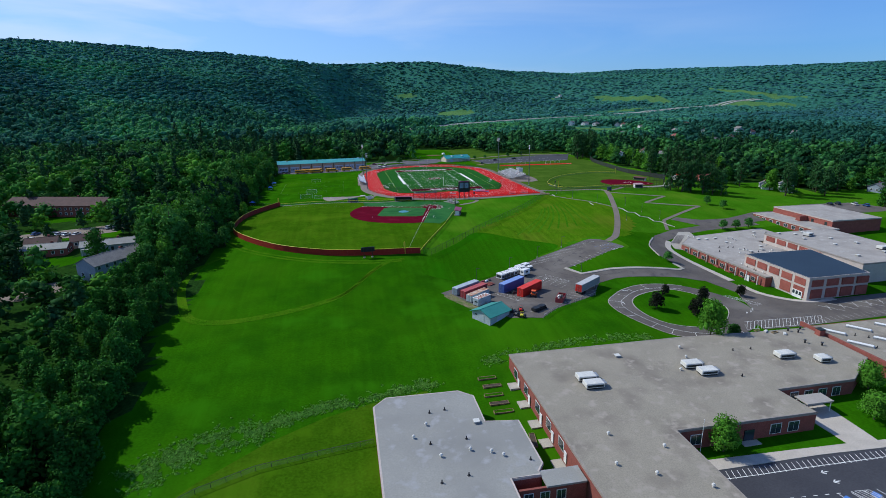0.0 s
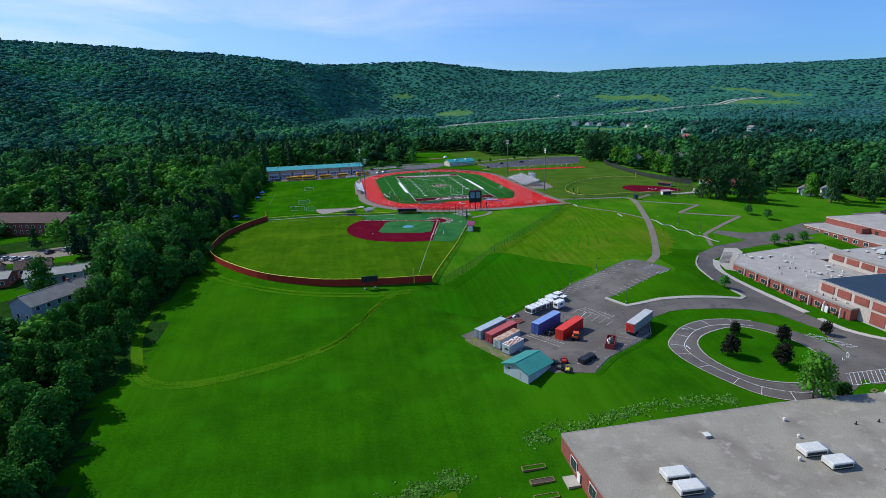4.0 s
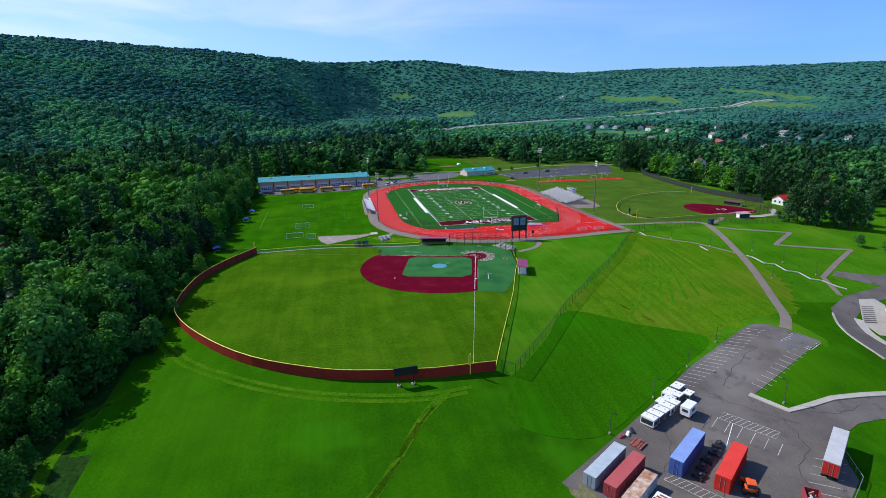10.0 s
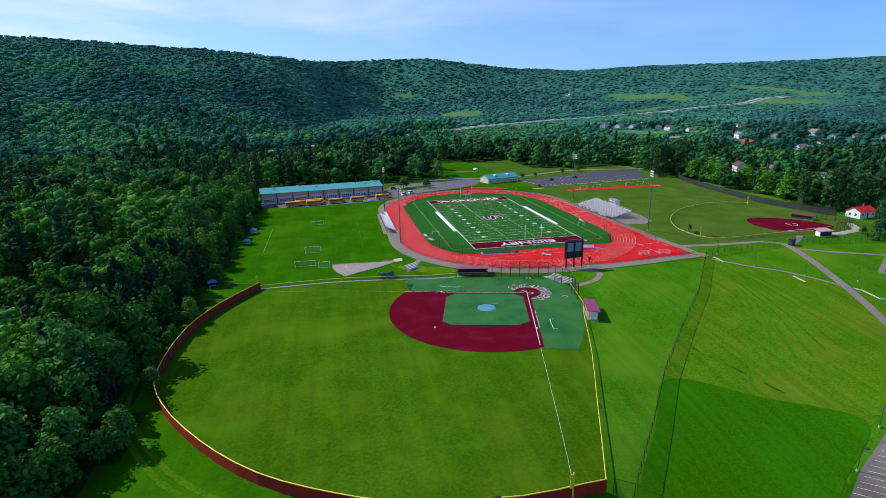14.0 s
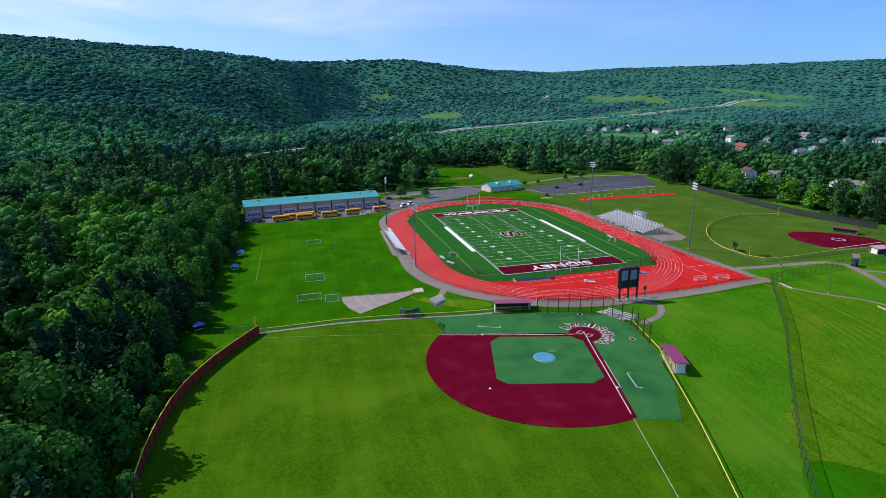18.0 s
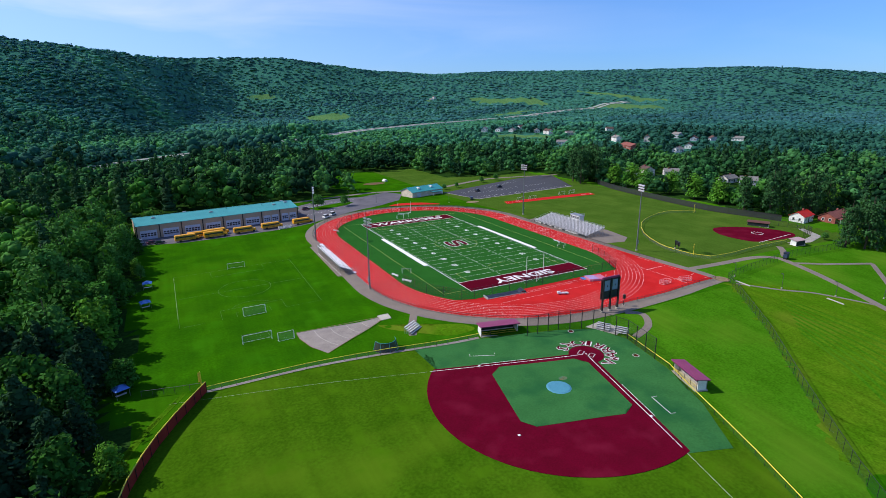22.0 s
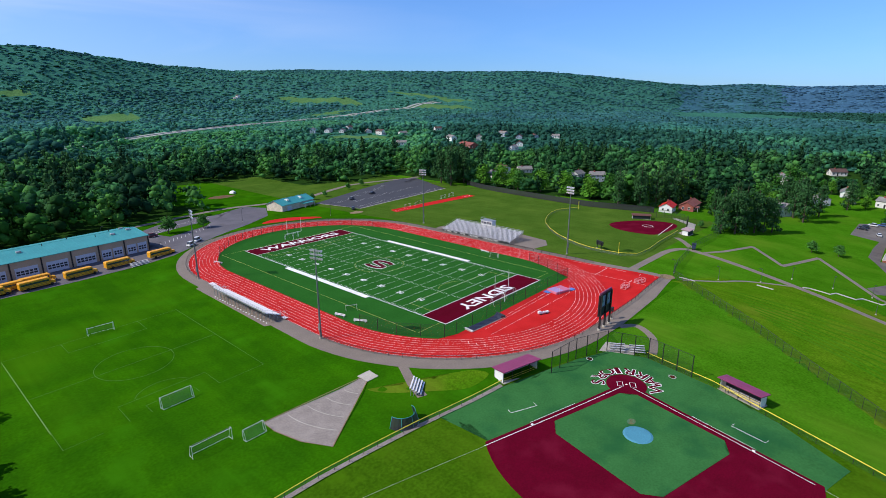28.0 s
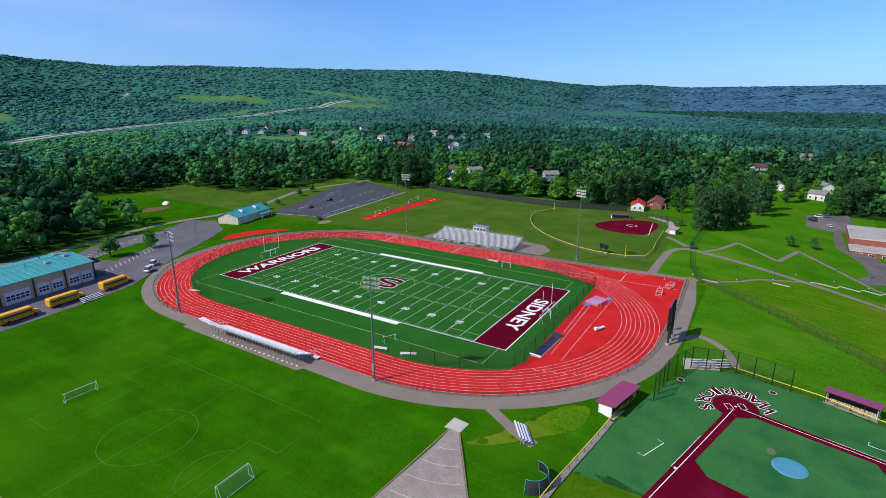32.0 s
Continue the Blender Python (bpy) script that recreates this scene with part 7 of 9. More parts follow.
for i in range(39):
    x = -bl / 2 + bl * i / 38
    for s in (-1, 1):
        part("roof_seam", rods([((x, 0, 8.62), (x, s * (bw / 2 + 0.35), 6.64))], 0.035, 4), M_TEAL, gar)
shed = thing("storage_shed", "cream storage building with a teal metal roof", "shed", at=(43.8, 127.5, gz(44, 127)), rz=14)
gable(shed, 26, 12, 3.6, 2.4, mat("cream_siding", (0.62, 0.54, 0.44), None, 3.0, 0.7), M_TEAL, 0.5)
part("porch_roof", B(2, 11, -9.2, -6.2, 2.5, 2.7), M_TEAL, shed)
for x in (2.4, 6.5, 10.6):
    part("porch_post", B(x - 0.1, x + 0.1, -9.1, -8.9, -0.6, 2.5), M_WHITE, shed)
part("side_door", B(-9, -6, -6.12, -6.0, -0.2, 2.6), M_DOORW, shed)
part("skylight_strip", B(-6, -4.6, -3.4, -1.0, 4.9, 5.9), M_WHITE, shed)
part("skylight_strip", B(5, 6.4, -3.4, -1.0, 4.9, 5.9), M_WHITE, shed)
barn = thing("equipment_barn", "small pale blue barn with a green metal roof", "barn", at=(-23.6, -242.6, gz(-24, -243.5) + 0.1), rz=31)
gable(barn, 9.0, 8.0, 2.3, 1.45, M_LBLUE, M_GREENR, 0.6)
part("door", B(-4.56, -4.5, -1.4, 1.2, -0.3, 1.9), M_LBLUE, barn)
part("small_window", B(-4.56, -4.5, 2.0, 2.6, 1.3, 1.8), M_DARK, barn)
part("roller_door", B(-1.6, 2.4, -4.08, -4.0, -0.4, 2.1), M_DOORW, barn)


def house(x, y, rz, l, w, h, rise, wall_m, roof_m, label, wing=0):
    ob = thing("house", label, "house", "houses round the school grounds", (x, y, float(land(x, y)[0]) + 0.3), rz)
    gable(ob, l, w, h, rise, wall_m, roof_m, 0.45)
    n = max(2, round(l / 3.2))
    rows = 2 if h > 4.2 else 1
    for s, f in ((-1, "y-"), (1, "y+")):
        for r in range(rows):
            windows_on(ob, s * w / 2, [-l / 2 + l * (i + 0.5) / n for i in range(n) if not (r == 0 and i == n // 2)], 0.9 + 2.7 * r, 2.1 + 2.7 * r, 1.1, f)
        part("door", B(-l / 2 + l * (n // 2 + 0.5) / n - 0.5, -l / 2 + l * (n // 2 + 0.5) / n + 0.5, *(sorted((s * w / 2, s * (w / 2 + 0.07)))), -0.2, 2.1), M_BLACK, ob)
    for s in (-1, 1):
        windows_on(ob, s * l / 2, [-w / 5, w / 5], 0.9, 2.1, 1.0, s)
    part("chimney", B(l / 6, l / 6 + 0.8, 0.2, 0.9, h + rise * 0.5, h + rise + 0.9), M_BRICK, ob)
    if wing:
        part("porch", B(-l / 2 + 0.5, -l / 2 + 0.5 + wing, -w / 2 - 2.2, -w / 2, 2.2, 2.4), roof_m, ob)
        for k in (0.7, wing + 0.2):
            part("porch_post", B(-l / 2 + k, -l / 2 + k + 0.15, -w / 2 - 2.1, -w / 2 - 1.95, -0.4, 2.2), M_WHITE, ob)
    return ob


HOUSES = ((-157, -182, 58, 22, 10, 5.2, 2.4, M_SIDINGB, M_SHINGLE, "two-storey blue-grey house with a grey roof", 0),
          (-170, -152, 14, 20, 8, 3.0, 1.6, M_SIDINGB, M_ROOFW, "low blue house with a pale metal roof", 5),
          (-196, -152, 6, 20, 8, 3.0, 1.6, M_BRICK, M_ROOFW, "low brick house with a pale grey roof", 0),
          (-184, -140, 20, 11, 8, 2.8, 2.0, M_TAN, M_SHINGLED, "small house with a red-brown hipped roof", 0),
          (-201, -141, 10, 12, 8, 2.8, 2.0, M_TAN, M_SHINGLED, "small tan house with a red-brown roof", 0),
          (-228, -62, -15, 58, 16, 6.0, 3.4, M_BRICK, M_SHINGLED, "long brick apartment building with a red-brown roof", 0),
          (179, -43.5, 8, 11, 7, 3.0, 2.0, M_WHITE, M_REDP, "white garage with a bright red metal roof", 0),
          (197, -50, 4, 17, 8, 2.8, 2.2, M_BRICK, M_SHINGLER, "low house with a red-brown shingled roof", 5),
          (226, -91, 60, 9, 7, 4.8, 2.2, M_WHITE, M_SHINGLE, "white two-storey house with a grey roof", 0),
          (220, -80.5, 60, 10, 7, 2.8, 2.0, M_WHITE, M_SHINGLE, "small white house beside the pines", 0),
          (287, -103, 20, 11, 8, 3.4, 2.0, M_SIDINGB, M_SHINGLE, "grey two-storey house with a pale gable", 0),
          (328, -113, 5, 14, 8, 3.0, 2.2, M_WHITE, M_SHINGLE, "long white house with a grey roof", 6),
          (303, -136, 70, 10, 8, 4.0, 2.0, M_SIDING, M_SHINGLE, "pale two-storey house with a grey roof", 0),
          (338, -142, 15, 12, 8, 4.2, 2.2, M_SIDING, M_SHINGLE, "pale two-storey house on the lawn", 0),
          (352, -70, 25, 12, 8, 4.8, 2.4, M_SIDING, M_SHINGLE, "grey house among the trees", 0),
          (384, 268, 65, 33, 12, 3.4, 2.6, M_BRICK, M_SHINGLER, "long house with a rust-red roof", 0))
for a in HOUSES:
    house(*a)
TOWN = ((512, 307), (436, 228), (527, 264), (550, 245), (435, 562), (417, 493), (413, 460), (430, 431), (346, 347), (423, 329), (521, 443), (208, 98), (265, 109), (270, 61), (262, 40), (421, -97), (502, -134), (355, 549), (378, 541), (453, 305), (399, 212), (246, 118), (391, 523), (505, 275), (668, 1378), (686, 1395))
hr = random.Random(11)
for i, (x, y) in enumerate(TOWN):
    house(x, y, hr.uniform(0, 180), hr.uniform(11, 15), 8, hr.choice((3.0, 5.0)), 2.3, hr.choice((M_WHITE, M_SIDING, M_SIDING, M_SIDINGB)), hr.choice((M_SHINGLE, M_SHINGLE, M_SHINGLE, M_SHINGLED)), "pale house half hidden among town trees", 0)


# ---- equipment lot ----
def container(x, y, rz, l, w, h, side_m, roof_m, name, label, doors_m=None, lift_z=0.12, wheels=False, group="containers in the lot"):
    z = gz(x, y) + 0.07
    ob = thing(name, label, "trailer" if wheels else "container", group, (x, y, z), rz)
    zb = 1.15 if wheels else lift_z
    part("body", B(-l / 2, l / 2, -w / 2, w / 2, zb, zb + h - 0.08, 0.03), side_m, ob)
    part("roof", B(-l / 2 - 0.02, l / 2 + 0.02, -w / 2 - 0.02, w / 2 + 0.02, zb + h - 0.08, zb + h, 0.02), roof_m, ob)
    rib = part("rib", B(-0.05, 0.05, -0.04, 0.04, zb + 0.12, zb + h - 0.12), side_m, ob)
    n = int(l / 0.6)
    rib.location = (-l / 2 + 0.3, -w / 2 - 0.02, 0)
    for i in range(n):
        for s in (-1, 1):
            if i or s > 0:
                r = new("rib", rib.data)
                r.parent, r.location = ob, (-l / 2 + 0.3 + i * (l - 0.6) / max(1, n - 1), s * (w / 2 + 0.02), 0)
    for s in (-1, 1):
        d = part("door", B(-l / 2 - 0.06, -l / 2 - 0.005, min(0.03 * s, s * (w / 2 - 0.08)), max(0.03 * s, s * (w / 2 - 0.08)), zb + 0.12, zb + h - 0.2), doors_m or side_m, ob)
        part("lock_bar", rod(bmesh.new(), (-l / 2 - 0.09, s * 0.35, zb + 0.15), (-l / 2 - 0.09, s * 0.35, zb + h - 0.25), 0.03, 6), M_STEEL, d)
    if wheels:
        for xx in (-l / 2 + 1.2, -l / 2 + 2.5):
            for s in (-1, 1):
                part("wheel", rod(bmesh.new(), (xx, s * (w / 2 - 0.45), 0.5), (xx, s * (w / 2), 0.5), 0.5, 14), M_TYRE, ob)
        for s in (-1, 1):
            part("landing_leg", B(l / 2 - 3.0, l / 2 - 2.8, s * 0.8 - 0.08, s * 0.8 + 0.08, 0, 1.15), M_STEEL, ob)
        part("chassis", B(-l / 2 + 0.4, l / 2 - 0.4, -0.5, 0.5, 0.85, 1.15), M_BLACK, ob)
    else:
        for xx in (-l / 2 + 0.2, l / 2 - 0.2):
            part("skid", B(xx - 0.15, xx + 0.15, -w / 2, w / 2, -0.25, lift_z), M_POLE, ob)
    return ob


container(-26.5, -219.1, 34.5, 12.0, 2.45, 2.65, M_GREYB, M_LBLUE, "shipping_container", "weathered grey-blue shipping container in the lot")
container(-24.1, -222.0, 34.5, 11.9, 2.45, 2.65, M_DRED, plain("faded_pink_red_roof", (0.44, 0.085, 0.085), 0.6), "shipping_container", "faded dark red shipping container in the lot")
container(-23.8, -226.4, 35.0, 9.6, 2.4, 2.5, M_LBLUE, M_RUST, "storage_trailer", "pale blue storage trailer with a rust-stained roof")
oc = container(-23.6, -231.2, 34.0, 6.4, 2.6, 2.6, M_LBLUE, M_WHITE, "site_office", "pale blue site office with a rusty roof and steps")
part("window", B(-3.3, -3.26, -0.9, 0.4, 1.3, 1.8), M_DARK, oc)
for k in range(9):
    part("roof_seam", B(-2.95 + 0.66 * k, -2.52 + 0.66 * k, -1.22, 1.22 - 0.3 * (k % 3), 2.72, 2.74), M_RUSTED, oc, "rusted roof seam")
for k in range(3):
    part("step", B(0.4, 1.4, -2.3 + 0.3 * k, -2.0 + 0.3 * k, 0.1, 0.3 + 0.25 * k), M_STEEL, oc)
container(-8.9, -218.8, 35.4, 12.4, 2.5, 3.5, M_BLUE, plain("pale_blue_roof", (0.22, 0.32, 0.62), 0.5), "box_trailer", "blue box trailer body standing in the lot")
container(-3.9, -224.6, 37.0, 12.2, 2.6, 3.3, M_REDP, plain("bright_red_roof", (0.72, 0.045, 0.025), 0.5), "box_trailer", "bright red box trailer body standing in the lot")
# sides of this white trailer are painted grey, with shade in the colour
container(18.3, -225.5, 36.2, 13.6, 2.6, 2.85, plain("shade_grey_trailer_side", (0.30, 0.31, 0.33), 0.5), plain("grey_white_roof", (0.50, 0.50, 0.51), 0.55), "semi_trailer", "white semi-trailer with red rear doors", M_REDP, wheels=True, group="")
dm = thing("dumpster", "open dark red dumpster full of mixed scrap", "dumpster", at=(3.5, -235.4, gz(3.5, -235.4) + 0.07), rz=56)
for nm, q in (("side_wall", (-3.1, 3.1, -1.25, -1.13)), ("side_wall", (-3.1, 3.1, 1.13, 1.25)), ("end_wall", (-3.1, -2.98, -1.13, 1.13)), ("end_wall", (2.98, 3.1, -1.13, 1.13)), ("floor_plate", (-2.98, 2.98, -1.13, 1.13))):
    part(nm, B(*q, 0.12, 0.25 if nm == "floor_plate" else 1.75), M_DRED, dm)
for i in range(26):
    s = vr.uniform(0.15, 0.5)
    bm = bmesh.new()
    bmesh.ops.create_cube(bm, size=1.0, matrix=Matrix.Translation((vr.uniform(-2.5, 2.5), vr.uniform(-0.8, 0.8), vr.uniform(0.9, 1.6))) @ Euler((vr.uniform(0, 3), vr.uniform(0, 3), vr.uniform(0, 3))).to_matrix().to_4x4() @ Matrix.Diagonal((s * 2.2, s, s * 0.4, 1)))
    part("scrap", bm, vr.choice((M_WHITE, M_DARK, M_TAN, M_STEEL, M_BLACK)), dm)


def wheel(ob, x, y, r, w, rim_m):
    t = part("wheel", rod(bmesh.new(), (x, y - w / 2, r), (x, y + w / 2, r), r, 16), M_TYRE, ob)
    part("rim", rod(bmesh.new(), (x, y - w / 2 - 0.02, r), (x, y + w / 2 + 0.02, r), r * 0.5, 12), rim_m, t)


M_ORANGE = plain("orange_paint", (0.80, 0.11, 0.015), 0.45)
tr = thing("tractor", "bright orange compact tractor with a cab and loader", "tractor", at=(-4.0, -229.3, gz(-4, -229.3) + 0.07), rz=62)
part("chassis", B(-1.5, 1.6, -0.35, 0.35, 0.5, 0.95, 0.05), M_BLACK, tr)
part("bonnet", B(0.1, 1.7, -0.5, 0.5, 0.95, 1.6, 0.12), M_ORANGE, tr)
part("cab", B(-1.4, 0.1, -0.75, 0.75, 0.9, 1.5, 0.06), M_ORANGE, tr)
part("cab_glass", B(-1.3, 0.0, -0.68, 0.68, 1.5, 2.35, 0.05), M_GLASS, tr)
part("cab_roof", B(-1.5, 0.15, -0.8, 0.8, 2.35, 2.5, 0.06), M_ORANGE, tr)
for s in (-1, 1):
    wheel(tr, -0.9, s * 0.95, 0.75, 0.42, M_ORANGE)
    wheel(tr, 1.2, s * 0.8, 0.45, 0.3, M_ORANGE)
    part("fender", B(-1.6, -0.2, s * 0.75 - 0.2, s * 0.75 + 0.25, 1.45, 1.55, 0.04), M_ORANGE, tr)
    part("loader_arm", rods([((0.2, s * 0.6, 1.3), (2.3, s * 0.6, 0.7))], 0.08, 6), M_ORANGE, tr)
part("bucket", B(2.2, 2.8, -0.9, 0.9, 0.15, 0.75, 0.08), M_ORANGE, tr)
for i, (x, y, a) in enumerate(((-7.6, -221.8, 40), (-5.0, -220.0, 30), (-2.2, -218.2, 42), (0.2, -216.4, 36), (-9.8, -224.0, 20))):
    ob = thing("mower_deck", "black tractor attachment with tyres parked in a row", "farm implement", "implements between the trailers", (x, y, gz(x, y) + 0.07), a)
    part("deck", B(-1.1, 1.1, -0.7, 0.7, 0.35, 0.7, 0.08), M_BLACK, ob)
    part("gearbox", B(-0.3, 0.3, -0.3, 0.3, 0.7, 1.05, 0.06), M_POLE, ob)
    for s in (-1, 1):
        part("tyre", rod(bmesh.new(), (-0.9, s * 0.9 - 0.12, 0.35), (-0.9, s * 0.9 + 0.12, 0.35), 0.35, 12), M_TYRE, ob)
    part("hitch", rods([((0.5, -0.4, 0.6), (1.5, 0, 0.7)), ((0.5, 0.4, 0.6), (1.5, 0, 0.7))], 0.06, 6), M_BLACK, ob)
row_a = [(-9.6 + 2.05 * k, -207.0 + 1.02 * k, 1.9, 3.0, 2.0) for k in range(5)]
row_b = [(-3.4 + 2.5 * k, -202.2 + 0.9 * k, 2.4, 2.2, 1.7) for k in range(3)] + [(4.8, -200.2, 2.4, 1.8, 1.4), (0.6, -199.0, 3.2, 2.2, 1.4), (4.0, -197.2, 3.0, 2.2, 1.3)]
for i, (x, y, l, w, h) in enumerate(row_a + row_b):
    ob = thing("stored_air_unit", "used white air handling unit standing in the lot", "air conditioner", "air units stored in the lot", (x, y, gz(x, y) + 0.07), 30)
    part("pallet", B(-l / 2, l / 2, -w / 2, w / 2, 0, 0.14), M_POLE, ob)
    part("cabinet", B(-l / 2, l / 2, -w / 2, w / 2, 0.14, h - 0.08, 0.03), M_STEEL if i % 3 else M_WHITE, ob)
    part("lid", B(-l / 2 - 0.05, l / 2 + 0.05, -w / 2 - 0.05, w / 2 + 0.05, h - 0.08, h, 0.02), M_WHITE, ob, "flat white sheet metal lid")
    part("louvre", B(-l / 2 - 0.03, -l / 2, -w / 2 + 0.2, w / 2 - 0.2, 0.5, h - 0.4), M_DARK, ob)
    part("side_louvre", B(-l / 2 + 0.25, l / 2 - 0.25, -w / 2 - 0.03, -w / 2, 0.4, h - 0.5), M_POLE, ob)
    for yy in (-0.25, 0.25):
        part("port", rod(bmesh.new(), (0.3, yy * w, h), (0.3, yy * w, h + 0.04), 0.14, 8), M_DARK, ob)
cp = thing("camper_box", "small white box trailer with a dark window", "trailer", at=(0.9, -205.6, gz(0.9, -205.6) + 0.07), rz=32)
part("body", B(-1.9, 1.9, -1.1, 1.1, 0.5, 2.7, 0.08), M_WHITE, cp)
part("window", B(-1.94, -1.9, -0.6, 0.6, 1.5, 2.1), M_DARK, cp)
part("side_window", B(-0.8, 0.6, -1.14, -1.1, 1.5, 2.1), M_DARK, cp)
for s in (-1, 1):
    part("wheel", rod(bmesh.new(), (-0.2, s * 1.0 - 0.1, 0.35), (-0.2, s * 1.0 + 0.1, 0.35), 0.35, 12), M_TYRE, cp)
bp = thing("brick_stack", "low stack of red-brown bricks on the asphalt", "bricks", at=(-15.6, -212.6, gz(-15.6, -212.6) + 0.07), rz=34)
for i in range(6):
    for j in range(5):
        part("brick", B(-1.5 + 0.5 * i, -1.02 + 0.5 * i, -1.25 + 0.5 * j, -0.77 + 0.5 * j, 0, 0.25 + 0.1 * ((i * 3 + j) % 3)), M_BRICK, bp)
for i, (x, y, m) in enumerate(((-17.8, -210.2, M_DRED), (-16.0, -209.6, M_WHITE), (-14.4, -208.8, M_BLACK))):
    ob = thing("heap", "small heap of sacks and debris at the lot's edge", "debris", "", (x, y, gz(x, y) + 0.05), 30 * i)
    for k in range(4):
        part("sack", B(-0.7 + 0.35 * k, -0.1 + 0.35 * k, -0.4 + 0.15 * k, 0.35 + 0.1 * k, 0, 0.35 + 0.1 * (k % 2), 0.12), m, ob)


def mower(x, y, rz, m, label):
    ob = thing("riding_mower", label, "mower", "mowers at the lot's end", (x, y, gz(x, y) + 0.07), rz)
    part("deck", B(-0.5, 1.3, -0.9, 0.9, 0.15, 0.45, 0.08), M_BLACK, ob)
    part("engine_cover", B(-1.4, -0.3, -0.5, 0.5, 0.5, 1.1, 0.12), m, ob)
    part("seat", B(-0.2, 0.3, -0.3, 0.3, 0.6, 0.75, 0.05), M_BLACK, ob)
    part("seat_back", B(-0.3, -0.18, -0.3, 0.3, 0.75, 1.3, 0.05), M_BLACK, ob)
    part("roll_bar", rods([((-0.5, -0.5, 0.6), (-0.5, -0.5, 1.9)), ((-0.5, 0.5, 0.6), (-0.5, 0.5, 1.9)), ((-0.5, -0.5, 1.9), (-0.5, 0.5, 1.9))], 0.05, 6), m, ob)
    for s in (-1, 1):
        wheel(ob, -0.9, s * 0.75, 0.42, 0.3, m)
        wheel(ob, 0.9, s * 0.6, 0.24, 0.2, m)


mower(-16.0, -242.2, 10, M_BLACK, "black ride-on mower parked in a bay")
mower(-13.4, -242.3, 75, M_REDP, "red ride-on mower parked in a bay")
mower(-15.2, -245.2, 35, M_POLE, "dark grey ride-on mower parked in a bay")
mower(-14.2, -246.6, 60, M_YELLOW, "yellow ride-on mower parked in a bay")
for x, y, a in ((-8.7, -244.0, 30), (-6.3, -242.6, 30)):
    ob = thing("covered_machine", "machine under a crumpled black tarpaulin", "machine", "covered machines", (x, y, gz(x, y) + 0.07), a)
    bm = bmesh.new()
    bmesh.ops.create_icosphere(bm, subdivisions=3, radius=1.0, matrix=Matrix.Translation((0, 0, 0.75)) @ Matrix.Diagonal((1.7, 1.3, 1.25, 1)))
    for v in bm.verts:
        v.co += Vector((noise.noise(v.co * 1.7), noise.noise(v.co * 1.7 + Vector((9, 0, 0))), 0.6 * noise.noise(v.co * 2 + Vector((0, 9, 0))))) * 0.35
        v.co = Vector((max(min(v.co.x, 1.35), -1.35), max(min(v.co.y, 0.95), -0.95), max(min(v.co.z, 1.25), 0.0)))
    part("tarpaulin", bm, M_BLACK, ob)
    part("tyre", rod(bmesh.new(), (1.2, -1.2, 0.35), (1.2, -0.95, 0.35), 0.35, 12), M_TYRE, ob)


# ---- vehicles ----
def bus(x, y, rz):
    ob = thing("school_bus", "yellow school bus with black rails parked by the garage", "bus", "school buses by the garage", (x, y, gz(x, y) + 0.06), rz)
    part("body", B(-5.2, 3.6, -1.2, 1.2, 0.55, 2.75, 0.12), M_BUS, ob)
    part("roof", B(-5.15, 3.5, -1.1, 1.1, 2.72, 2.98, 0.14), M_BUS, ob)
    part("bonnet", B(3.62, 5.2, -0.95, 0.95, 0.6, 1.65, 0.15), M_BUS, ob)
    for s in (-1, 1):
        part("window_band", B(-4.9, 3.2, s * 1.21 - 0.02, s * 1.21 + 0.02, 1.75, 2.4), M_GLASS, ob)
        for z in (0.95, 1.4):
            part("rub_rail", B(-5.1, 3.5, s * 1.22 - 0.02, s * 1.22 + 0.02, z, z + 0.08), M_BLACK, ob)
        for xx in (-3.0, 4.0):
            wheel(ob, xx, s * 1.05, 0.5, 0.3, M_BLACK)
    part("windscreen", B(3.58, 3.66, -1.0, 1.0, 1.7, 2.6), M_GLASS, ob)
    part("bumper", B(5.2, 5.35, -1.1, 1.1, 0.5, 0.8), M_BLACK, ob)
    return ob


b0 = bus(-98, 73.5, 8)
for x, y, a in ((-90.0, 75.3, 8), (-91.2, 70.6, 8), (-103.5, 70.2, 8), (-77.8, 72.6, 8), (-64.4, 75.2, 8), (-48.9, 76.0, 10)):
    copy_thing(b0, pose(x, y, gz(x, y) + 0.06, 0, 0, a))


def car(x, y, rz, m, label, tall=0.0):
    ob = thing("parked_car", label, "car", "parked cars", (x, y, float(land(x, y)[0]) + 0.08), rz)
    part("body", B(-2.2, 2.2, -0.88, 0.88, 0.35, 0.95 + tall * 0.2, 0.14), m, ob)
    bm = bmesh.new()
    pr = [(-1.7 - tall * 0.3, 0.9), (1.2 + tall * 0.2, 0.9), (0.5 + tall * 0.3, 1.48 + tall), (-1.2 - tall * 0.6, 1.48 + tall)]
    a, b = [bm.verts.new((p, -0.78, q)) for p, q in pr], [bm.verts.new((p, 0.78, q)) for p, q in pr]
    bm.faces.new(a), bm.faces.new(b[::-1])
    for i in range(4):
        bm.faces.new((a[i], b[i], b[(i + 1) % 4], a[(i + 1) % 4]))
    bmesh.ops.recalc_face_normals(bm, faces=bm.faces[:])
    part("cabin_glass", bm, M_GLASS, ob)
    part("roof", B(-1.15 - tall * 0.5, 0.45 + tall * 0.3, -0.74, 0.74, 1.47 + tall, 1.53 + tall, 0.03), m, ob)
    for xx in (-1.35, 1.35):
        for s in (-1, 1):
            wheel(ob, xx, s * 0.8, 0.33, 0.22, M_STEEL)
    return ob


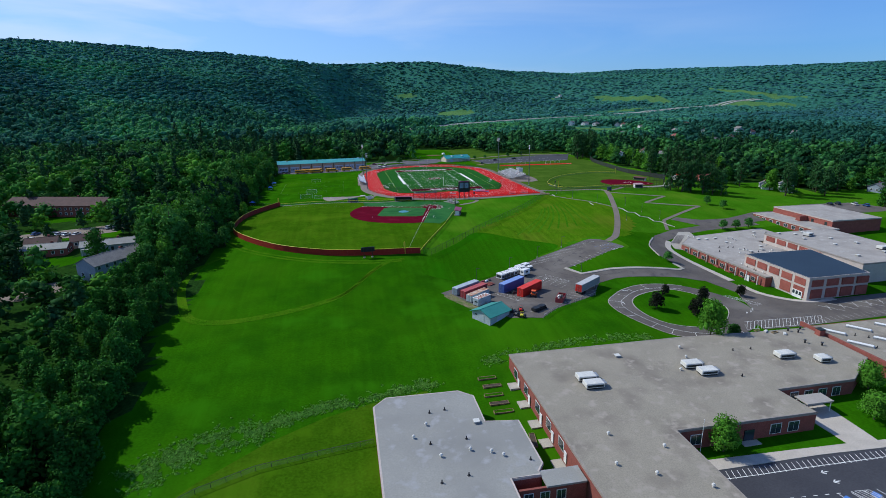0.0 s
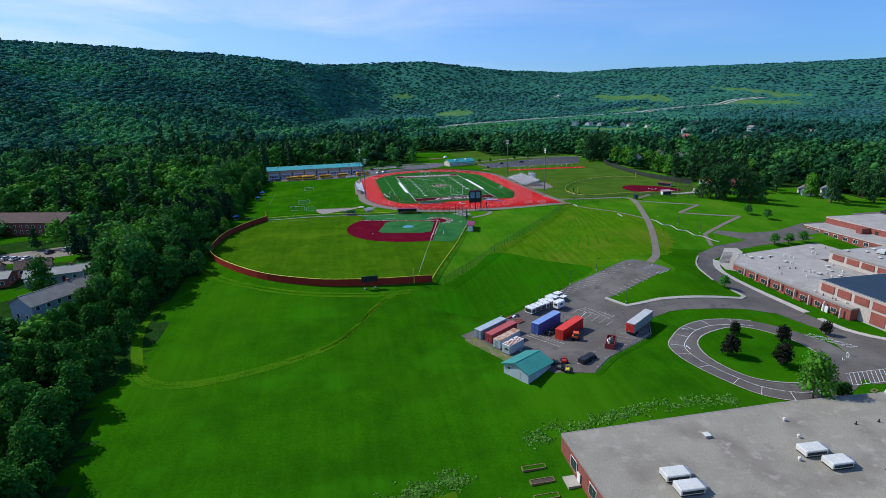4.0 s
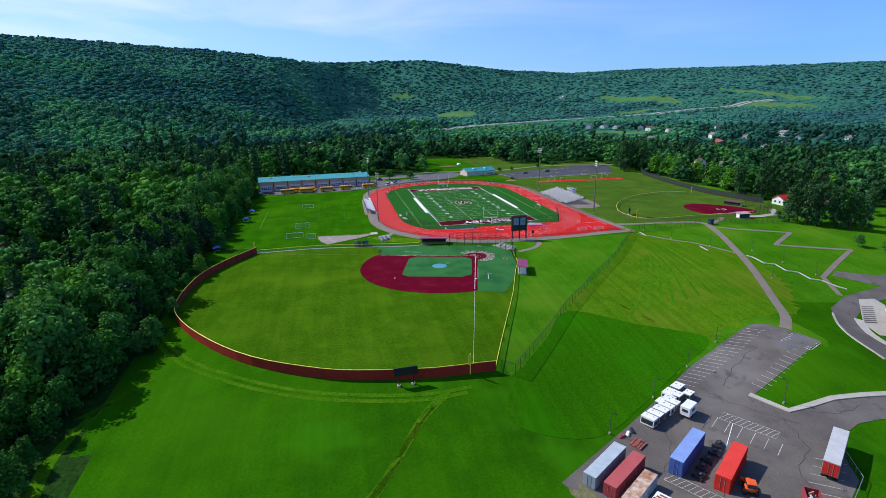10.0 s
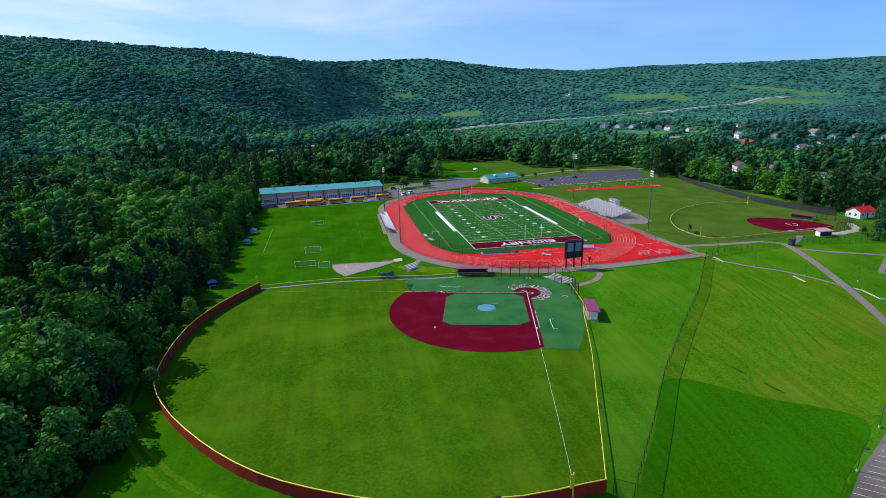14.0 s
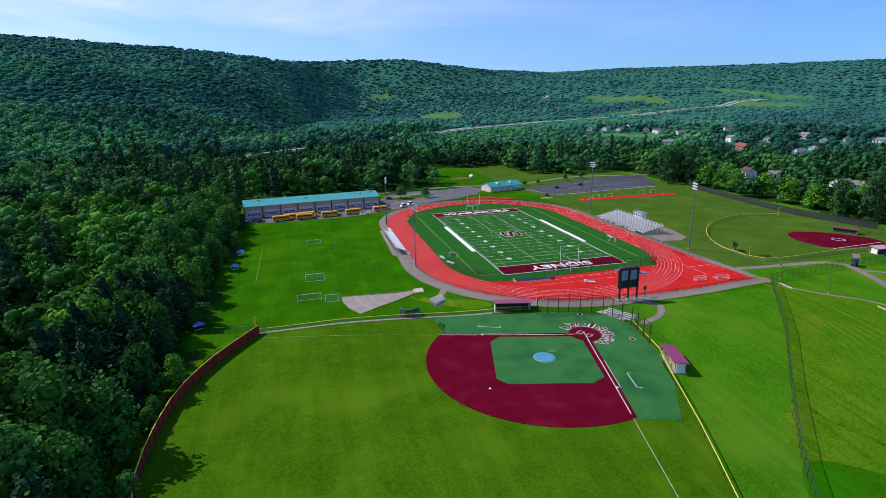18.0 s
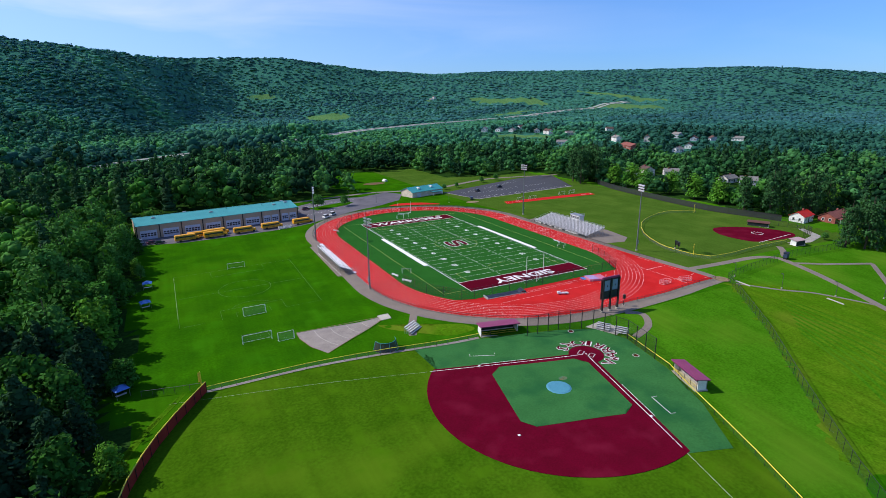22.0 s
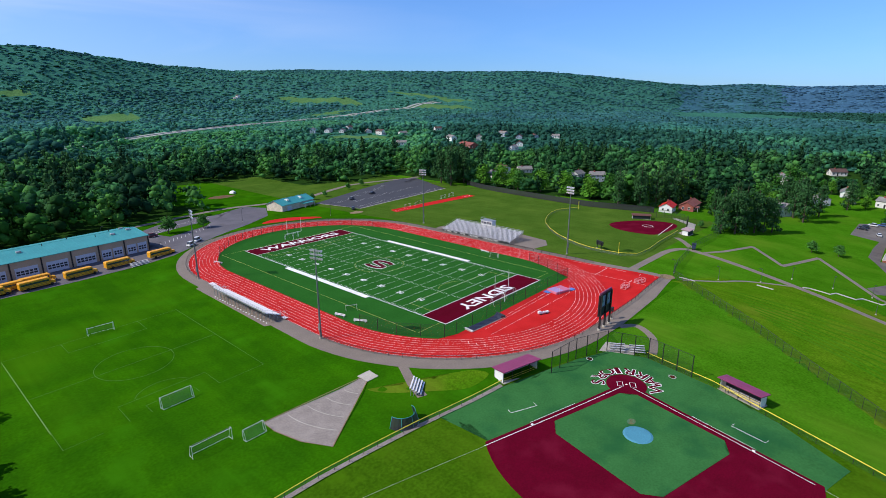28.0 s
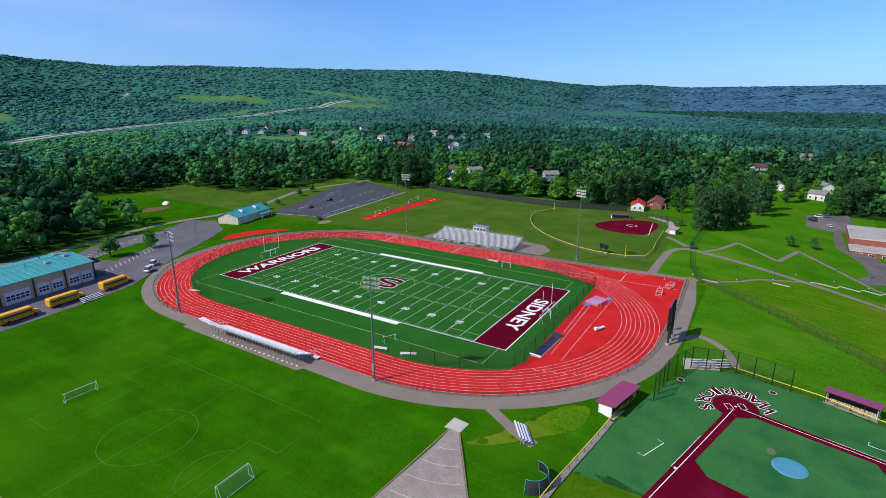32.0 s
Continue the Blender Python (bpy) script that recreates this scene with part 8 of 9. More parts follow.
M_CARS = [plain("car_paint_" + n, c, 0.3, 0.2, 0.5) for n, c in (("dark", (0.02, 0.02, 0.03)), ("silver", (0.5, 0.5, 0.52)), ("white", (0.75, 0.75, 0.74)), ("maroon", (0.13, 0.02, 0.04)), ("blue", (0.05, 0.12, 0.3)))]
for i, (x, y, a, k, t) in enumerate(((-35.3, 80.0, 35, 2, 0.6), (-30.0, 86.0, 38, 2, 0.6), (-38.5, 113.5, 10, 3, 0.4), (-122.5, 76, 95, 2, 0.4), (-118, 72.5, 20, 3, 0), (-115, 70.8, 10, 0, 0), (-126.5, 70.5, 15, 2, 0.5),
                                     (-210, -116, 70, 0, 0), (-206, -117, 70, 1, 0), (-202, -118.5, 70, 2, 0), (-197, -119.5, 70, 2, 0), (-192, -112, 70, 0, 0), (-186, -110, 70, 1, 0.3), (-218, -113, 70, 4, 0), (-214, -124, 70, 2, 0),
                                     (222, -129.5, 80, 0, 0), (227, -130, 80, 0, 0.3), (236, -133, 80, 2, 0.3), (240, -137, 80, 4, 0.3), (212, -137, 10, 2, 0), (82, 118, 30, 0, 0.3), (104, 124, 10, 0, 0.2), (300, -119, 20, 2, 0.2), (62, 92, 60, 0, 0.4))):
    car(x, y, a, M_CARS[k], ("black", "silver", "white", "maroon", "blue")[k] + (" van parked on the asphalt" if t > 0.2 else " car parked on the asphalt"), t)
draped("east_car_park", [(204, -126), (238, -127), (256, -149), (202.5, -149), (202.5, -141), (172, -140.6), (158.8, -140.4), (158.8, -151), (150, -152), (118, -152), (107, -142), (112, -139), (124, -144), (140, -144), (155, -139), (163, -136), (182, -136.5), (199, -138)], M_ASPHALT, 0.06, None, "grey asphalt car park beside the auditorium", "car park")
draped("apartment_car_park", [(-228, -112), (-176, -98), (-180, -118), (-228, -132)], M_ASPHALT2, 0.06, None, "grey asphalt car park before the apartments", "car park")
draped("side_street", [(-230, -190), (-172, -190), (-166, -198), (-178, -206), (-230, -204)], M_ASPHALT2, 0.06, None, "pale grey street among the houses", "road")
for i, (x, y) in enumerate(((-33.3, -273.3), (-32.9, -277.0), (-33.6, -280.9), (-33.2, -284.6), (-33.1, -288.1), (-29.9, -300.0))):
    ob = thing("raised_bed", "timber raised garden bed with seedlings", "garden bed", "raised beds beside the school", (x, y, gz(x, y)), 0 if i < 5 else 80)
    for s in (-1, 1):
        part("long_board", B(-2.4, 2.4, s * 0.6 - 0.06, s * 0.6 + 0.06, -0.1, 0.35), M_SOIL, ob)
        part("end_board", B(s * 2.4 - 0.06, s * 2.4 + 0.06, -0.54, 0.54, -0.1, 0.35), M_SOIL, ob)
    part("soil", B(-2.34, 2.34, -0.54, 0.54, -0.1, 0.25), M_BARK if i % 2 else M_GRASS, ob)

# ---- woods ----
rng = np.random.default_rng(7)


def leaf_cloud(centres, radii, heights, kinds, per, leaf, rng, rough=0.24, skirt=-0.35, lift=0.25):
    """Foliage of many trees at once: `per` ragged leaf sprays a tree, over a dome (kind 0) or a cone (kind 1). Centres lie at the trees' feet."""
    n = len(centres)
    t = np.repeat(np.arange(n), per)
    k = len(t)
    up = rng.uniform(skirt, 1.0, k)
    az = rng.uniform(0, math.tau, k)
    flat = np.sqrt(np.clip(1 - up ** 2, 0, 1))
    d = np.stack([flat * np.cos(az), flat * np.sin(az), up], -1)
    lobe = 0.80 + 0.2 * np.sin(3 * az + t * 1.7) * np.cos(2.5 * up + t) + rng.uniform(-0.14, 0.16, k)
    H, R = heights[t], radii[t]
    dome = np.stack([d[:, 0] * R * lobe, d[:, 1] * R * lobe, H * (0.60 if skirt > -0.5 else 0.52) + d[:, 2] * H * (0.42 if skirt > -0.5 else 0.50) * lobe], -1)
    v = rng.uniform(0, 1, k) ** 1.4
    rad = (1 - v) * R * rng.uniform(0.75, 1.1, k) + 0.25
    cone = np.stack([np.cos(az) * rad, np.sin(az) * rad, H * (0.12 + 0.88 * v)], -1)
    is_cone = (kinds[t] == 1)[:, None]
    pos = np.where(is_cone, cone, dome) + centres[t]
    nrm = np.where(is_cone, np.stack([np.cos(az), np.sin(az), np.full(k, 0.55)], -1), d * (1.25 - lift) + np.array((0, 0, lift)))
    nrm = nrm + rng.normal(0, rough, (k, 3))
    nrm /= np.linalg.norm(nrm, axis=1, keepdims=True)
    a = np.cross(nrm, rng.normal(0, 1, (k, 3)))
    a /= np.linalg.norm(a, axis=1, keepdims=True)
    b = np.cross(nrm, a)
    s = leaf[t] if np.ndim(leaf) else np.full(k, leaf)
    s = (s * rng.uniform(0.6, 1.25, k))[:, None]
    s2 = s * rng.uniform(0.55, 0.95, k)[:, None]
    quad = np.stack([pos - a * s, pos - b * s2 + nrm * s * 0.15, pos + a * s * rng.uniform(0.7, 1.1, k)[:, None], pos + b * s2 - nrm * s * 0.1], 1)
    return quad.reshape(-1, 3), np.arange(4 * k).reshape(-1, 4)


def icosphere():
    """Corners and triangles of a unit ball of 20 faces."""
    g = (1 + 5 ** 0.5) / 2
    v = np.array([(-1, g, 0), (1, g, 0), (-1, -g, 0), (1, -g, 0), (0, -1, g), (0, 1, g), (0, -1, -g), (0, 1, -g), (g, 0, -1), (g, 0, 1), (-g, 0, -1), (-g, 0, 1)]) / math.hypot(1, g)
    f = [(0, 11, 5), (0, 5, 1), (0, 1, 7), (0, 7, 10), (0, 10, 11), (1, 5, 9), (5, 11, 4), (11, 10, 2), (10, 7, 6), (7, 1, 8), (3, 9, 4), (3, 4, 2), (3, 2, 6), (3, 6, 8), (3, 8, 9), (4, 9, 5), (2, 4, 11), (6, 2, 10), (8, 6, 7), (9, 8, 1)]
    return v, np.array(f)


def crowns(feet, R, H, kinds, lobes, sprays, leaf, rng, rough=0.4, skirt=0.34, lift=0.25, heart=0.74):
    """Crowns of many trees at once: each a heap of uneven leafy lobes (kind 1: tiers of a conifer) with ragged sprays of leaves over them.
    Gives corners, triangles, which triangles are shaded smooth, and the tree of each."""
    n = len(feet)
    k = n * lobes
    t, i = np.repeat(np.arange(n), lobes), np.tile(np.arange(lobes), n)
    u = (i + 0.5) / lobes
    az = i * 2.4 + rng.uniform(0, math.tau, n)[t] + rng.uniform(-0.5, 0.5, k)
    cone = kinds[t] == 1
    r_t, h_t = R[t], H[t]
    out = np.where(cone, r_t * 0.14, r_t * (0.62 - 0.40 * u))
    cz = np.where(cone, h_t * (0.14 + 0.78 * u), h_t * (skirt + (0.78 - skirt) * u + rng.uniform(-0.05, 0.05, k)))
    lr = np.where(cone, r_t * (1.05 - 0.9 * u) * rng.uniform(0.85, 1.1, k), r_t * rng.uniform(0.34, 0.54, k) * (1.0 if lobes > 3 else 1.25))
    lz = np.where(cone, h_t / lobes * 0.9, np.minimum(lr * rng.uniform(0.75, 1.0, k), h_t * 0.24))
    c = feet[t] + np.stack([np.cos(az) * out, np.sin(az) * out, cz], -1)
    if heart > 0.8:                      # far lobes are flattened to soften their shading in the camera's view
        lz = lz * 0.7
    size = np.stack([lr, lr, lz], -1)
    B0, F0 = icosphere()
    m = len(B0)
    V = (c[:, None] + B0[None] * size[:, None] * rng.uniform(*((0.84, 1.14) if heart > 0.8 else (0.66, 1.3)), (k, m, 1)) * heart).reshape(-1, 3)
    F = (F0[None] + (np.arange(k) * m)[:, None, None]).reshape(-1, 3)
    tree, soft = np.repeat(t, len(F0)), np.ones(len(F), bool)
    if sprays:
        q = np.repeat(np.arange(k), sprays)
        e = len(q)
        up, a = rng.uniform(-0.55, 1.0, e), rng.uniform(0, math.tau, e)
        flat = np.sqrt(np.clip(1 - up ** 2, 0, 1))
        d = np.stack([flat * np.cos(a), flat * np.sin(a), up], -1)
        pos = c[q] + d * size[q] * rng.uniform(0.72, 1.2, e)[:, None]
        nrm = d / size[q]
        nrm = nrm / np.linalg.norm(nrm, axis=1, keepdims=True) * (1 - 0.6 * lift) + np.array((0, 0, lift)) + rng.normal(0, rough, (e, 3))
        nrm /= np.linalg.norm(nrm, axis=1, keepdims=True)
        x1 = np.cross(nrm, rng.normal(0, 1, (e, 3)))
        x1 /= np.linalg.norm(x1, axis=1, keepdims=True)
        x2 = np.cross(nrm, x1)
        s1 = (leaf * rng.uniform(0.55, 1.25, e))[:, None]
        s2 = s1 * rng.uniform(0.5, 0.95, e)[:, None]
        quad = np.stack([pos - x1 * s1, pos - x2 * s2 + nrm * s1 * 0.15, pos + x1 * s1 * rng.uniform(0.7, 1.1, e)[:, None], pos + x2 * s2 - nrm * s1 * 0.1], 1).reshape(-1, 3)
        o = len(V) + 4 * np.arange(e)[:, None]
        F = np.concatenate([F, o + np.array([[0, 1, 2]]), o + np.array([[0, 2, 3]])])
        V = np.concatenate([V, quad])
        tree, soft = np.concatenate([tree, t[q], t[q]]), np.concatenate([soft, np.zeros(2 * e, bool)])
    return V, F, soft, tree


def scatter(lo, hi, spacing, keep):
    """Foot points, evenly jittered over a ring of distances from the hub, where keep(x, y) holds."""
    g = np.arange(-hi, hi, spacing)
    x, y = [a.ravel() for a in np.meshgrid(g, g)]
    x, y = x + rng.uniform(-0.45, 0.45, x.size) * spacing + HUB[0], y + rng.uniform(-0.45, 0.45, y.size) * spacing + HUB[1]
    r, az = np.hypot(x - HUB[0], y - HUB[1]), np.degrees(np.arctan2(x - HUB[0], y - HUB[1]))
    crest = np.interp(az, HILLS[:, 0], HILLS[:, 1])
    ok = (r >= lo) & (r < hi) & (r < crest * 1.05 + 30) & ((az > -50) | (r < 330)) & (az < 106) & (az > -165)
    x, y = x[ok], y[ok]
    ok = keep(x, y)
    return x[ok], y[ok]


CLEARED = [(a[0], a[1]) for a in HOUSES] + list(TOWN)


def in_view(az):
    """Bearings, fitted to the camera's view, at which trees are cut low to show the highway."""
    return ((az > -9) & (az < 1)) | ((az > 15) & (az < 33))


def clear_line(x, y, z):
    """The height to which trees are cut so that the highway, a meadow or a house beyond them stays in the camera's view
    (arrays).
    """
    r, az = np.hypot(x - HUB[0], y - HUB[1]), np.degrees(np.arctan2(x - HUB[0], y - HUB[1]))
    cap = np.full(np.shape(x), 99.0)
    road = np.array(curve_through(HIGHWAY, 8))
    far, at = np.hypot(road[:, 0] - HUB[0], road[:, 1] - HUB[1]), np.degrees(np.arctan2(road[:, 0] - HUB[0], road[:, 1] - HUB[1]))
    goals = [(np.interp(az, at, far), np.interp(az, at, land(road[:, 0], road[:, 1])) + np.where(az < 10, 2.6, 0.5), in_view(az), 0.62)]
    for gx, gy, half, lift_, near in [(hx, hy, 10.0, 0.6, 0.62) for hx, hy in CLEARED] + [(m[0], m[1], m[2] * 0.75, 0.0, 0.80) for m in MEADOWS]:
        g = math.hypot(gx - HUB[0], gy - HUB[1])
        b = math.degrees(math.atan2(gx - HUB[0], gy - HUB[1]))
        goals.append((g - (8 if half < 9 else 20), float(land(gx, gy)[0]) + lift_, np.abs(az - b) < math.degrees(half / g), near))
    for g, top, within, near in goals:
        line = 59 + (top - 59) * r / g - z
        cap = np.where(within & (r < g) & (r > near * g), np.minimum(cap, line), cap)
    return cap


def woods(name, label, lo, hi, spacing, lobes, sprays, leaf, size, keep, cone_share, broad, needle):
    x, y = scatter(lo, hi, spacing, keep)
    z = land(x, y)
    n = len(x)
    far = lo > 500
    h = size * (rng.uniform(0.82, 1.2, n) if far else rng.uniform(0.66, 1.26, n))
    kinds = (rng.uniform(0, 1, n) + (0.05 if far else 0.3) * wave(x, y, 40, 2.0) < cone_share + np.where((x > 170) & (not far), 0.07, np.where((x < -135) & (y > -190) & (y < -55) & (not far), 0.36, 0.0) + np.where((x < 12) & (y > 100) & (not far), 0.2, np.where((x > y + 60) & (lo < 800), 0.14, 0.0)))).astype(int)
    r = np.where(kinds == 1, h * 0.25, spacing * rng.uniform(0.52, 0.88, n) * (1.28 if far else 1.0))
    h = np.where(kinds == 1, h * 1.12, h)
    low = np.where((x > -140) & (x < 12) & (y > 100) & (y < 330), 1.28, 1.0)          # tall old trees in the north
    low = np.where((x > -262) & (x < -148) & (y > -206) & (y < -48), low * 0.62, low)
    low = np.where((x > -215) & (x < -100) & (y > -345) & (y < -185), low * 0.62, low)
    brush = (road_gap(x + 20, y + 20, HIGHWAY) < 190) & (y > 330) & (x > 20) & (y < 0.62 * x + 580)        # young growth below the far bend of the highway
    low = np.where(brush, low * (0.42 + 0.12 * wave(x, y, 20, 3.0)), low)
    az = np.degrees(np.arctan2(x - HUB[0], y - HUB[1]))
    low = np.where((road_gap(x, y, HIGHWAY) < 55) & ~in_view(az) & (y > 330), low * 1.65, low)               # trees stretched taller to hide the rest of the road from the camera
    low = np.minimum(low, np.maximum(clear_line(x, y, z), 2.2) / h)
    h, r = h * low, r * (0.45 + 0.55 * low)
    for k, tones, nm in ((0, broad, "broadleaf"), (1, needle, "dark conifer")):
        pick = np.flatnonzero(kinds == k)
        if not len(pick):
            continue
        feet = np.stack([x, y, z - (0.62 if lo > 1600 else 0.50 if lo > 800 else 0.25 if far else 0.0) * h], -1)[pick]        # far trees are sunk into leaf-coloured ground, so dark gaps look filled from the camera
        v, f, soft, tree = crowns(feet, r[pick], h[pick], kinds[pick], lobes + (2 * k if far else k), sprays, leaf, rng, *((0.42, 0.17, 0.25, 0.62) if not far else (0.3, 0.3, 0.45, 0.68) if lo < 800 else (0.16, 0.5, 0.75, 0.88)))
        patch = wave(x[pick], y[pick], 70 if far else 28, 5.0) + (1.2 * wave(x[pick], y[pick], 140, 2.4) if far else 0)
        mixed = rng.uniform(0, 1, len(pick)) * (0.5 if far else 1.0) + (0.24 if far else 0)
        tone = np.clip((mixed + 0.4 * patch + np.where(brush[pick], 0.4, np.where((y[pick] < -150) & (x[pick] < -100), -0.15, 0.0)) - np.where((x[pick] > y[pick] + 60) & far, 0.40, 0.0)) * len(tones), 0, len(tones) - 1).astype(int)
        ob = new(name, sheet(name, v, f, tones, tone[tree], soft))
        tagged(ob, label if k == 0 else label.replace("broadleaf", nm), "woods", kind="stuff")
    return n


def near_house(x, y):
    hit = np.zeros(np.shape(x), bool)
    for hx, hy in CLEARED:
        hit |= np.hypot(x - hx, y - hy) < 10
        toward = (HUB - np.array((hx, hy))) / np.hypot(*(HUB - np.array((hx, hy))))     # trees are cleared on the camera's side so that the houses show
        hit |= np.hypot(x - hx - 16 * toward[0], y - hy - 16 * toward[1]) < 9
    return hit


def stand(x, y):
    return wooded(x, y) & ~open_land(x, y) & ~near_house(x, y)


def edge(x, y):
    return stand(x, y) & ~((x < -120) & (x > -148) & (y < 100) & (y > -335)) & ~((y < -250) & (x > -144) & (x < -90))


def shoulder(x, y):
    """Degrees past the near hill's last bearing, slanted to fit the view; beyond it the haze tint changes."""
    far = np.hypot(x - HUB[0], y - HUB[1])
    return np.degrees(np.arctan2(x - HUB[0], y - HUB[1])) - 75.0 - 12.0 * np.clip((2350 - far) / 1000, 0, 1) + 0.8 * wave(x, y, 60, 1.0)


# far valley floor whose woods get their own haze-tinted leaf colours
def hazed_flat(x, y):
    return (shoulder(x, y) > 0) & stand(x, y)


# the hills before that limit, with the other haze-tinted leaf colours
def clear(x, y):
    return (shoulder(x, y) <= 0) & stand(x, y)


def ridge(x, y):
    return (np.degrees(np.arctan2(x - HUB[0], y - HUB[1])) > 71.0 + 2.0 * wave(x, y, 90, 2.0)) & stand(x, y)


def distant(x, y):
    return (np.degrees(np.arctan2(x - HUB[0], y - HUB[1])) > 79.5 + 2.0 * wave(x, y, 90, 2.0)) & stand(x, y)


# haze is in the leaf colours of all these woods but the nearest
woods("distant_ridge_woods", "blue-green broadleaf woods on the most distant ridge", 2300, 3950, 25.0, 1, 0, 6.0, 16.0, distant, 0.0, HAZED_RIDGE_LEAVES[1:], HAZED_HILL_NEEDLES)
woods("distant_ridge_woods", "blue-green broadleaf woods on the distant ridge", 2250, 3750, 22.0, 1, 0, 5.4, 16.0, lambda x, y: ridge(x, y) & ~distant(x, y), 0.0, HAZED_FAR_LEAVES[:1] + HAZED_RIDGE_LEAVES[:1], HAZED_HILL_NEEDLES)
woods("ridge_woods", "broadleaf woods along the crest of the hills", 1650, 3250, 16.2, 1, 2, 4.2, 14.0, lambda x, y: clear(x, y) & ~ridge(x, y), 0.0, HAZED_FAR_LEAVES, HAZED_HILL_NEEDLES)
woods("far_hill_woods", "dense broadleaf woods covering the far hills", 1150, 1650, 12.4, 1, 4, 3.0, 14.5, clear, 0.03, HAZED_FAR_LEAVES, HAZED_HILL_NEEDLES)
woods("far_valley_woods", "dense broadleaf woods across the far valley", 1150, 2300, 14.0, 1, 5, 3.4, 14.0, hazed_flat, 0.10, HAZED_PLAIN_LEAVES, HAZED_HILL_NEEDLES)
woods("hill_woods", "dense broadleaf woods covering the hillside", 860, 1150, 11.8, 2, 4, 2.2, 15.0, stand, 0.07, HAZED_HILL_LEAVES, HAZED_HILL_NEEDLES)
woods("middle_woods", "broadleaf woods between the valley and the hills", 560, 860, 13.6, 5, 5, 1.7, 17.0, stand, 0.14, HAZED_MID_LEAVES, HAZED_HILL_NEEDLES)
woods("valley_woods", "thick broadleaf woods on the valley floor", 330, 560, 12.8, 7, 9, 1.1, 18.0, edge, 0.16, HAZED_VALLEY_LEAVES, NEEDLES)
woods("near_woods", "thick broadleaf woods beside the playing fields", 0, 330, 11.4, 10, 15, 0.76, 19.0, edge, 0.14, LEAVES, NEEDLES)


# ---- single trees ----
def tree_mesh(name, label, h, r, cone, sprays, leaf, leaf_m, seed, bare=0.2, group=""):
    g = np.random.default_rng(seed)
    ob = thing(name, label, "tree", group, (0, 0, -50))
    bm = bmesh.new()
    rod(bm, (0, 0, -0.6), (0.1, 0.05, h * 0.5), h * 0.020 + 0.06, 8, h * 0.011 + 0.03)
    rod(bm, (0.1, 0.05, h * 0.5), (0, 0, h * 0.92), h * 0.011 + 0.03, 7, 0.03)
    for k in range(7 if not cone else 5):
        a, z = k * 2.4, h * (bare + 0.08 * k)
        rod(bm, (0.05, 0, z), (math.cos(a) * r * 0.7, math.sin(a) * r * 0.7, z + (h * 0.16 if not cone else -0.3)), h * 0.006 + 0.02, 5, 0.02)
    part("trunk", bm, M_BARK, ob)
    n = 10 if cone else 16
    v, f, soft, _ = crowns(np.zeros((1, 3)), np.array([r * 1.08]), np.array([h]), np.array([int(cone)]), n, sprays // n, leaf, g, 0.45, max(bare + 0.04, 0.1), 0.25, 0.5)
    cr = new("crown", sheet("crown", v, f, (leaf_m,), None, soft))
    cr.parent = ob
    return ob


BROAD = [tree_mesh("broadleaf_tree", "full green broadleaf tree at the woods' edge", (16, 18, 20, 22, 19)[k], (4.6, 5.1, 5.6, 6.1, 5.4)[k], False, 1150, 0.62, LEAVES[(3, 1, 2, 4, 5)[k]], 40 + k, 0.09, "trees along the woods") for k in range(5)]
FIRS = [tree_mesh("conifer_tree", "tall dark conifer at the woods' edge", 17 + 2 * k, 4.4 + 0.3 * k, True, 800, 0.62, NEEDLES[k], 60 + k, 0.12, "trees along the woods") for k in range(2)]
LAWN = tree_mesh("lawn_tree", "young round-crowned green tree on the grass", 6.0, 2.3, False, 900, 0.26, M_LEAF, 80, 0.25)
GARDEN = tree_mesh("garden_tree", "dense bright green round tree beside the school", 10.0, 4.4, False, 2400, 0.3, LEAVES[5], 86, 0.2)
MAPLE = tree_mesh("ornamental_tree", "small dark-leaved ornamental tree on the island", 5.4, 2.0, False, 1100, 0.25, M_MAPLE, 81, 0.20)
PINE = tree_mesh("pine_tree", "broad dark old pine tree", 20, 4.4, False, 1000, 0.5, NEEDLES[2], 82, 0.06)
tg = random.Random(3)


def plant(proto, x, y, s=1.0, label="", sz=None):
    z = float(land(x, y)[0]) if not (GX[0] < x < GX[-1]) else gz(x, y)
    ob = copy_thing(proto, pose(x, y, z - 0.1, 0, 0, tg.uniform(0, 360)) @ Matrix.Diagonal((s, s, sz or s, 1)))
    return tagged(ob, label)


y = -326.0
while y < 98:                            # the straight western wood edge
    for row in range(3):
        x = (-130 if y < -200 else -129) - 7.6 * row + tg.uniform(-1.8, 1.8) - (2 if y > 60 else 0)
        plant(tg.choice(BROAD + FIRS[:1] * 9 if -120 < y < -52 else BROAD * 4 + FIRS[:1] if y > -190 else [BROAD[1], BROAD[2], BROAD[1], BROAD[0]]), x, y + tg.uniform(-2, 2), tg.uniform(0.8, 1.2) * (0.8 if row == 0 else 1.0) * (0.62 if -290 < y < -185 else 1.0))
    y += 7.4
for k in range(40):                      # dark scrub at the foot of the slope in the south-west
    y = -226 - 2.6 * k
    plant(BROAD[(1, 2, 1, 0)[k % 4]], np.interp(y, (-300, -272, -262, -226), (-121, -124, -124, -130)) - tg.uniform(0, 5), y, tg.uniform(0.45, 0.68))
for x, y, s in ((34.9, -244.2, 1.3), (44.6, -251.4, 1.35), (45.2, -233.2, 0.85), (56.1, -239.6, 1.1), (73.0, -237.6, 0.9)):
    plant(MAPLE, x, y, 0.95 * s, "", s)
